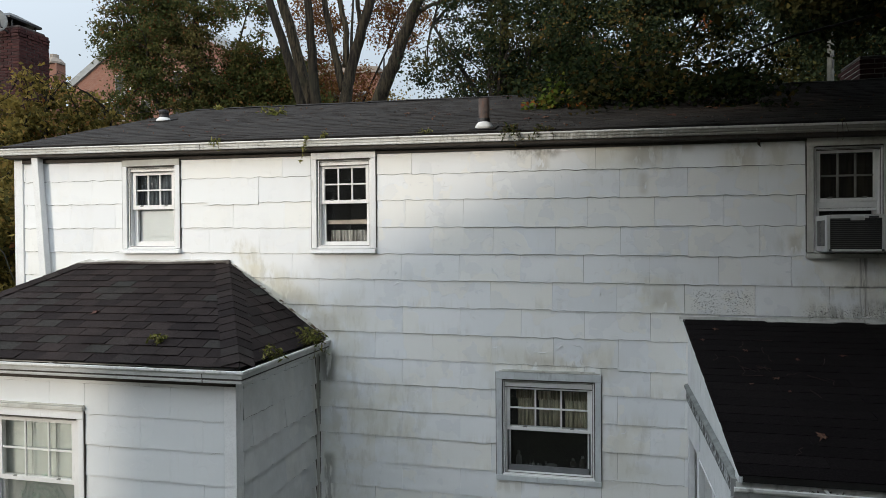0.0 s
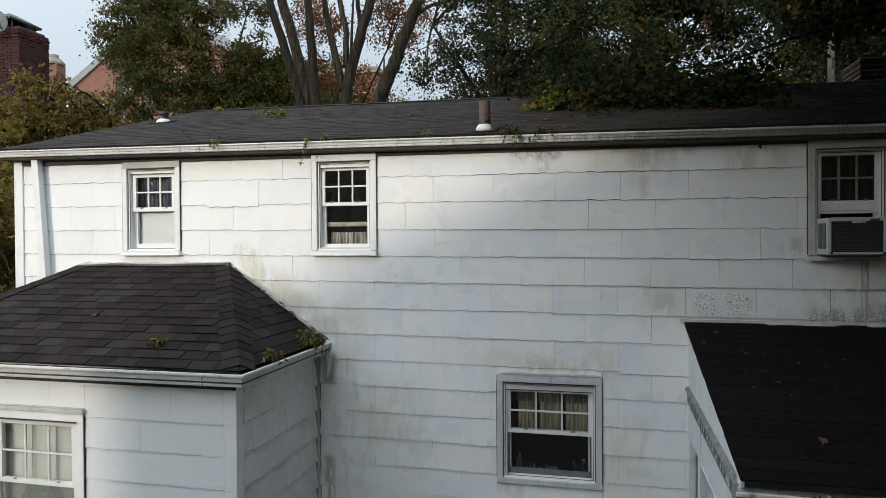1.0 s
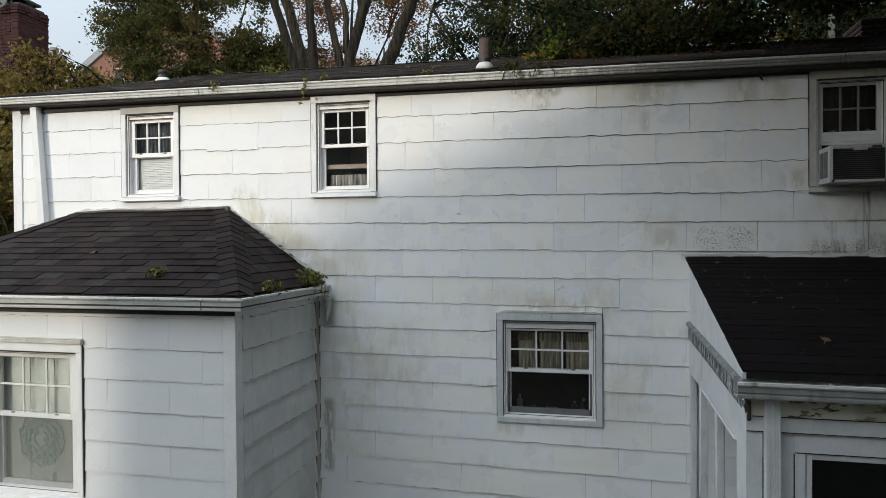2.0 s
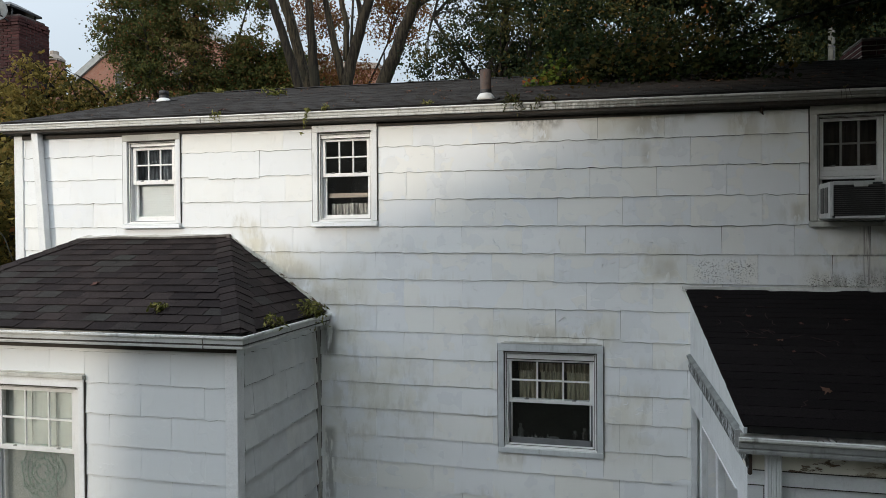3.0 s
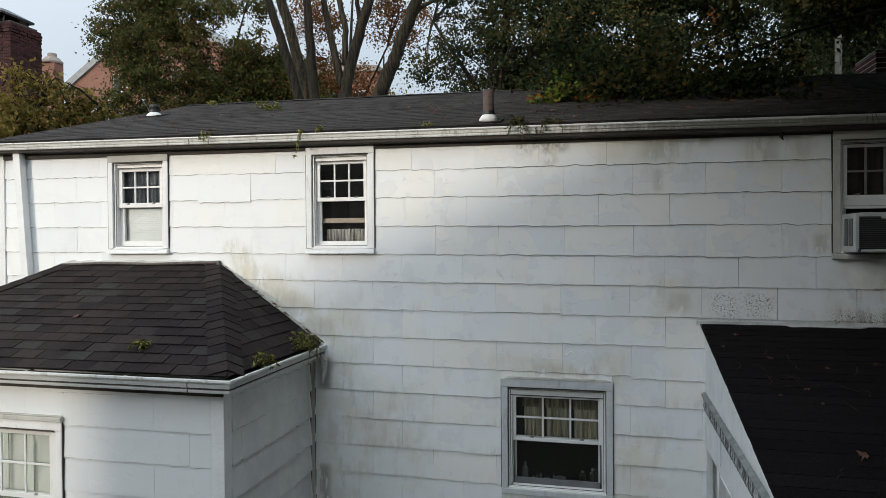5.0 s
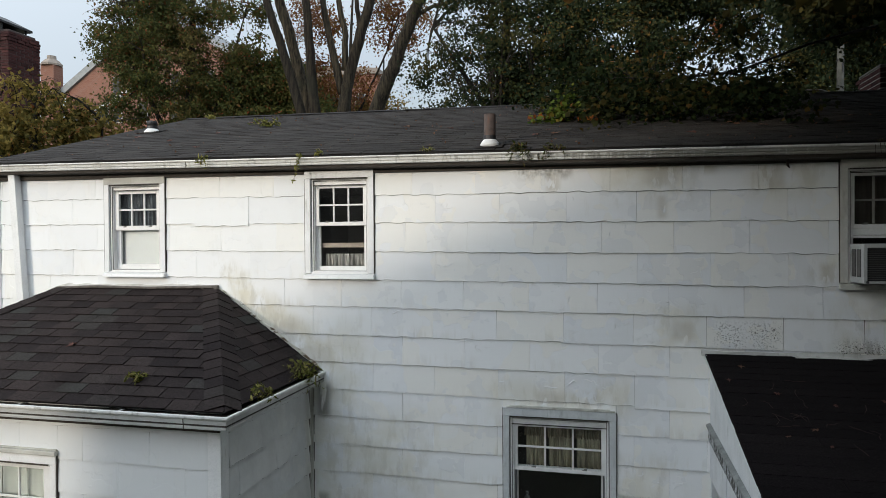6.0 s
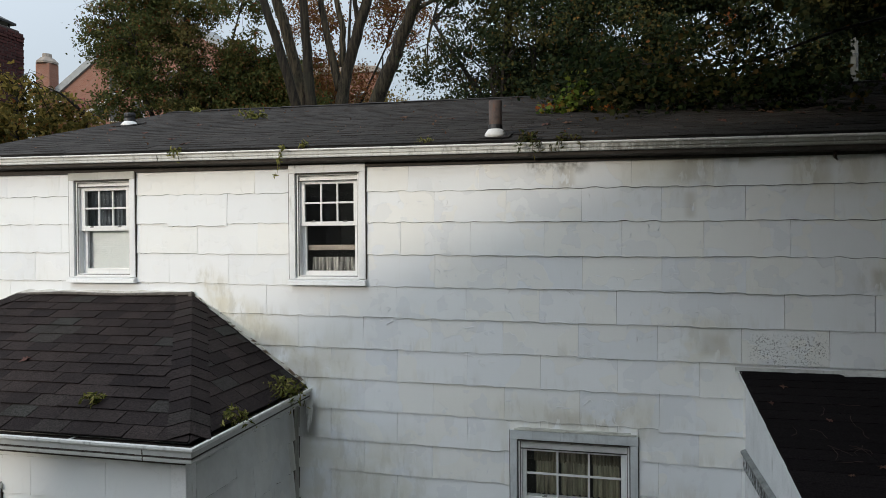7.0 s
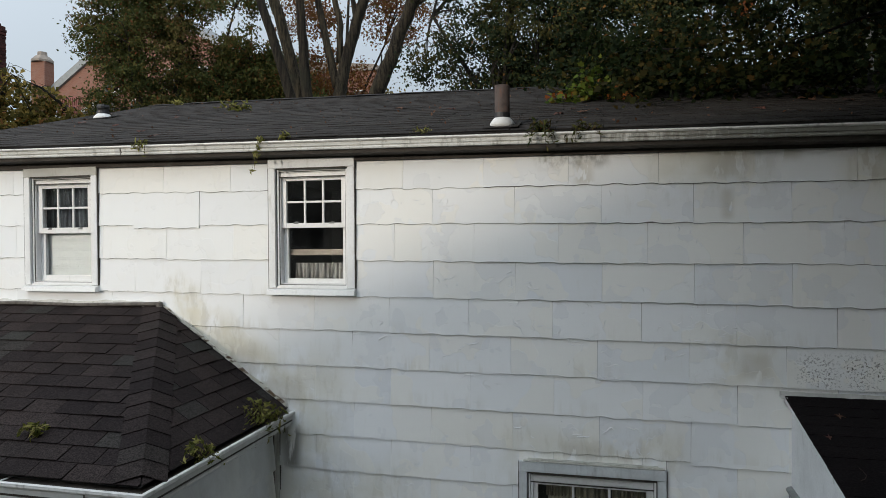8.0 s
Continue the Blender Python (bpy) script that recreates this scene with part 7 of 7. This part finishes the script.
for r in range(14):
    z = KTOP - 0.070 - r * 0.076
    for i in range(5):
        for m in (pose(KX + 0.10 + i * 0.212 - (r % 2) * 0.1 + 0.10 * (i == 0 and r % 2), KY + 0.05, z), pose(KX + 0.05, KY + 0.21 + i * 0.212 - (r % 2) * 0.1, z, 0, 0, 90)):
            if i == 4 and (r % 2 == 0 or m.translation.y > KY + 0.3):
                continue
            ob = part("brick", brick_x, BRICK, rear_chimney)
            ob.matrix_basis = m
            ob.matrix_parent_inverse = Matrix.Translation(rear_chimney.location).inverted()
east_block = thing("east_sky_blocker", "unseen brick building added to block the eastern sky", "building", (14.5, 1.0, 0))
part("wall", boxes((11.5, 18.0, -7.0, 9.58, 0, 9.0)), FAR_BRICK, east_block)

# ---------------------------------------------------------------- weeds and fallen leaves
def sprig(name, label, at, n, reach, seed, size=0.05, hang_down=0.0, coat=WEED, flat=1.0):
    """A small weed: bent stalks, each carrying narrow leaves."""
    rng = np.random.default_rng(seed)
    rnd = random.Random(seed)
    hold = thing(name, label, "weed", at)
    bm = bmesh.new()
    pts = []
    for i in range(n):
        d = Vector((rnd.gauss(0, 1), rnd.gauss(0, 0.6), rnd.uniform(0.2, 1.0) * flat)).normalized() * reach * rnd.uniform(0.5, 1.1)
        a = Vector(at)
        tip = a + d + Vector((0, -0.3 * hang_down, -hang_down * rnd.uniform(0.3, 1.2)))
        mid = a + d * 0.55 + Vector((0, 0, reach * 0.2 * flat))
        tube(bm, [a, mid, tip], [0.0025, 0.002, 0.001], 4)
        for k in range(9):
            t = k / 8
            p = a.lerp(mid, t * 2) if t < 0.5 else mid.lerp(tip, t * 2 - 1)
            pts.append(tuple(p + Vector((rnd.gauss(0, 0.010), rnd.gauss(0, 0.010), rnd.gauss(0, 0.008)))))
    part("stalks", bm, TWIG, hold)
    leaf_object("leaves", np.array(pts), size, coat, rng, hold, 0.32, 0.1)


def litter_leaf(at, size, mat, seed, label):
    """A curled, lobed fallen leaf."""
    rnd = random.Random(seed)
    bm = bmesh.new()
    c = bm.verts.new(Vector(at) + Vector((0, 0, size * 0.12)))
    rim = []
    turn = rnd.uniform(0, 6.28)
    for i in range(12):
        a = turn + i * math.pi / 6
        r = size * (0.52 if i % 2 == 0 else 0.26) * rnd.uniform(0.5, 1.4)
        rim.append(bm.verts.new(Vector(at) + Vector((r * math.cos(a), r * math.sin(a) * 0.9, size * rnd.uniform(-0.03, 0.22) + r * math.sin(a) * 0.25))))
    for i in range(12):
        bm.faces.new((c, rim[i], rim[(i + 1) % 12]))
    ob = solid(part("fallen_leaf", bm, mat), 0.0015)
    tagged(ob, label, "leaf", "fallen leaves")


def on_roof(x, y):
    return 4.911 + 0.3 * y - 0.0124 * (x + 1) + 0.014


def on_porch(x, y):
    return PZ0 + (y - PY) * (PZ1 - PZ0) / -PY + 0.018


def on_bay(x, y):
    return E0 + (y - EY) * (ETOP - E0) / -EY + 0.016


sprig("gutter_weed", "yellow-green weed sprouting from the low gutter", (-1.06, -1.15, 2.86), 16, 0.17, 31, 0.05, 0.07)
sprig("gutter_weed", "leafy weed growing over the gutter's end", (-1.10, -0.42, 2.87), 24, 0.24, 32, 0.055, 0.08)
sprig("gutter_weed", "leafy weed hanging from the gutter's end", (-1.04, -0.30, 2.87), 9, 0.14, 33, 0.055, 0.16)
sprig("roof_weed", "pale dry weed lying on the low roof", (-1.98, -1.36, on_bay(0, -1.36)), 11, 0.10, 34, 0.05, 0.02)
sprig("gutter_weed", "small weed drooping from the eave gutter", (-2.17, -0.16, 4.86), 7, 0.08, 35, 0.045, 0.09)
sprig("gutter_weed", "small weed drooping from the eave gutter", (-1.18, -0.17, 4.85), 4, 0.06, 36, 0.06, 0.24)
sprig("gutter_weed", "small weed drooping from the eave gutter", (-1.00, -0.15, 4.87), 4, 0.06, 37, 0.04, 0.06)
sprig("gutter_weed", "green weed hanging over the eave gutter", (0.82, -0.16, 4.83), 14, 0.14, 38, 0.05, 0.15, LEAF_GREEN)
sprig("gutter_weed", "green weed hanging over the eave gutter", (1.10, -0.15, 4.82), 9, 0.13, 39, 0.05, 0.12, LEAF_GREEN)
sprig("roof_weed", "yellow-green twig lying on the roof", (-2.68, 2.1, on_roof(-2.68, 2.1) + 0.02), 12, 0.22, 40, 0.07, 0.0, flat=0.3)
sprig("roof_weed", "yellow-green sprig growing at the roof ridge", (-4.40, 3.45, on_roof(-4.40, 3.45)), 10, 0.09, 43, 0.05, 0.02)
sprig("gutter_weed", "dry yellow tuft standing in the eave gutter", (0.03, -0.13, 4.85), 7, 0.08, 44, 0.03, 0.0)
sprig("gutter_weed", "dry stalk standing in the gutter", (0.0, -0.12, 4.85), 3, 0.07, 41, 0.02, 0.0)
sprig("gutter_weed", "thin dry vine hanging before the shaded window", (3.55, -0.17, 4.80), 3, 0.06, 42, 0.012, 0.2)
LABEL = "curled brown fallen leaf lying on the roof"
for i, (x, y, s) in enumerate(((2.85, -2.04, 0.07), (3.20, -2.28, 0.07), (2.83, -1.45, 0.035), (2.80, -1.25, 0.05), (2.42, -0.55, 0.04), (3.30, -1.90, 0.04), (2.62, -1.35, 0.03), (3.02, -0.9, 0.04), (3.35, -0.8, 0.05), (2.55, -0.3, 0.05), (3.3, -2.1, 0.06), (2.7, -0.75, 0.05))):
    litter_leaf((x, y, on_porch(x, y)), s, DRY_LEAF if i % 3 else PALE_LEAF, 50 + i, LABEL)
for i in range(22):
    x, y = rnd.uniform(-4.5, 4.0), rnd.uniform(0.0, 3.0)
    litter_leaf((x, y, on_roof(x, y)), rnd.uniform(0.05, 0.10), PALE_LEAF if i % 2 else DRY_LEAF, 80 + i, LABEL)
litter_leaf((-2.95, -0.95, on_bay(0, -0.95)), 0.09, DRY_LEAF, 120, LABEL)
crumbs = np.random.default_rng(64)
xy = np.column_stack([crumbs.uniform(-4.9, 4.4, 260), crumbs.uniform(-0.05, 3.6, 260)])
tagged(leaf_object("leaf_litter", np.column_stack([xy, on_roof(xy[:, 0], xy[:, 1]) + 0.006]), 0.028, PALE_LEAF, crumbs, None, 0.6, 0.0), "brown leaf crumbs scattered over the roof", "leaf litter", kind="stuff")
trnd = random.Random(63)
for i in range(18):
    x, y, turn = (trnd.gauss(2.75, 0.2), trnd.gauss(-1.1, 0.16), trnd.uniform(0, 6.28)) if i < 13 else (trnd.uniform(2.6, 3.4), trnd.uniform(-2.2, -0.4), trnd.uniform(0, 6.28))
    line = [(x, y)]
    for k in range(4):
        turn += trnd.gauss(0, 0.5)
        x, y = x + 0.035 * math.cos(turn), y + 0.035 * math.sin(turn)
        line.append((x, y))
    tw = part("twig", tube(bmesh.new(), [(x, y, on_porch(x, y) + 0.005) for x, y in line], [0.0022, 0.002, 0.0017, 0.0014, 0.0008], 4), TWIG)
    tagged(tw, "thin dry twig lying on the porch roof", "twig", "porch twigs")

bits = random.Random(5)
spots = []
for i in range(260):
    x = bits.choice((bits.uniform(-4.9, 3.6), bits.gauss(0.8, 0.35), bits.gauss(-1.2, 0.3)))
    spots.append((x, -0.046 - bits.uniform(0.085, 0.128), 4.894 + MAIN_DROP * (x + 4.93) + bits.uniform(0.004, 0.010)))
tagged(leaf_object("litter", np.array(spots), 0.020, TWIG, np.random.default_rng(5), eave_gutter, 0.5, 0.0), kind="stuff")
heap = random.Random(9)
spots = [(heap.choice((heap.gauss(2.62, 0.06), heap.gauss(2.78, 0.05), heap.uniform(2.4, 4.4))), -2.43 - heap.uniform(0.0, 0.05), 2.495 + heap.uniform(0.0, 0.035)) for i in range(170)]
tagged(leaf_object("litter", np.array(spots), 0.030, TWIG, np.random.default_rng(9), porch_gutter, 0.5, 0.0), kind="stuff")
stub = part("twig", tube(bmesh.new(), [(2.93, -0.05, 4.73), (2.945, -0.055, 4.69), (2.94, -0.06, 4.655), (2.955, -0.06, 4.63)], [0.006, 0.014, 0.011, 0.003], 6), TWIG)
tagged(stub, "dark dead leaf stalk caught under the eave", "twig")

# curls of paint lifting from the shingles
CURL = plain("paint_curl", (0.82, 0.83, 0.83), 0.5, 0.08, 20)
bm_v, bm_f = [], []
rnd = random.Random(77)


def curl(x, z, y, steps, heading, wide, lift):
    """A torn lip of paint: a wandering strip whose free edge stands off the board."""
    p, a, last = Vector((x, y, z)), heading, None
    for k in range(steps + 1):
        swell = math.sin(math.pi * (k + 0.4) / (steps + 0.8)) * rnd.uniform(0.6, 1.2)
        free = p + Vector((-math.sin(a), 0, math.cos(a))) * wide * swell + Vector((0, -lift * swell, 0))
        rolled = free + Vector((-math.sin(a), 0, math.cos(a))) * wide * 0.3 * swell + Vector((0, lift * 0.3 * swell, 0))
        bm_v.extend((tuple(p), tuple(free), tuple(rolled)))
        now = len(bm_v) - 3
        if last is not None:
            bm_f.extend(((last, now, now + 1, last + 1), (last + 1, now + 1, now + 2, last + 2)))
        last = now
        a += rnd.gauss(0, 0.55)
        p = p + Vector((math.cos(a), 0, math.sin(a) * 0.8)) * rnd.uniform(0.007, 0.017)


def face_y(z, rows=MAIN_ROWS, thick=1.0):
    """Front of the boards at a height: thickest along each lower edge."""
    low = max([r for r in rows if r <= z], default=rows[-1])
    return -0.003 - (0.009 * thick + 0.003 * (thick - 1)) * max(0.0, 1 - (z - low) / EXPOSE) - 0.0015 * thick


def clear(x, z):
    return not any(w[0] - 0.08 < x < w[1] + 0.08 and w[2] - 0.08 < z < w[3] + 0.08 for w in (WIN_A, WIN_B, WIN_C, WIN_D)) and not (x > 2.2 and z < 3.2)


for i in range(120):
    cx = rnd.choice((rnd.uniform(-0.5, 2.3), rnd.gauss(0.9, 0.7), rnd.uniform(-0.9, 3.2)))
    cz = rnd.choice((rnd.uniform(1.1, 4.5), rnd.gauss(3.5, 0.4)))
    for j in range(rnd.randint(1, 4)):
        x, z = cx + rnd.gauss(0, 0.07), cz + rnd.gauss(0, 0.035)
        if clear(x, z) and -1.0 < x < 3.25 and z < 4.7:
            big = rnd.random() < 0.10
            curl(x, z, face_y(z - east_drop(x), MAIN_ROWS, EAST_THICK if x > 0.6 else 1.0), rnd.randint(8, 15) if big else rnd.randint(2, 6), rnd.choice((0, 0, 0.4, -0.4, 1.3)) + rnd.gauss(0, 0.3), -rnd.uniform(0.003, 0.006), rnd.uniform(0.0015, 0.004))
# the long torn strips over the lower window
for x, z, n, h in ((1.22, 2.83, 9, 0.35), (1.36, 2.88, 12, 0.45), (1.05, 2.80, 7, 0.1), (0.62, 2.84, 5, 0.0), (1.62, 3.37, 8, -1.0), (1.68, 3.36, 6, 0.9), (0.28, 3.40, 10, 0.9), (0.62, 3.60, 7, -0.5), (-0.35, 3.40, 8, 1.2)):
    curl(x, z, face_y(z - east_drop(x), MAIN_ROWS, EAST_THICK if x > 0.6 else 1.0), n, h, -0.008, 0.007)
flakes = solid(part("paint_flakes", pydata("paint_flakes", bm_v, bm_f, CURL), CURL, wall_south), 0.0008)
tagged(flakes, kind="stuff")
bm_v, bm_f = [], []
for i in range(64):
    x, z = rnd.uniform(-2.5, -1.35), rnd.uniform(1.0, 2.15)
    if x < WIN_E[1] + 0.06 and z < WIN_E[3] + 0.1:
        continue
    curl(x, z, BAY_Y + face_y(z, BAY_ROWS), rnd.randint(1, 3), rnd.choice((0.4, 1.2, 1.5)) + rnd.gauss(0, 0.3), -rnd.uniform(0.002, 0.004), rnd.uniform(0.001, 0.003))
flakes = solid(part("paint_flakes", pydata("paint_flakes", bm_v, bm_f, CURL), CURL, wall_bay_south), 0.0008)
tagged(flakes, kind="stuff")
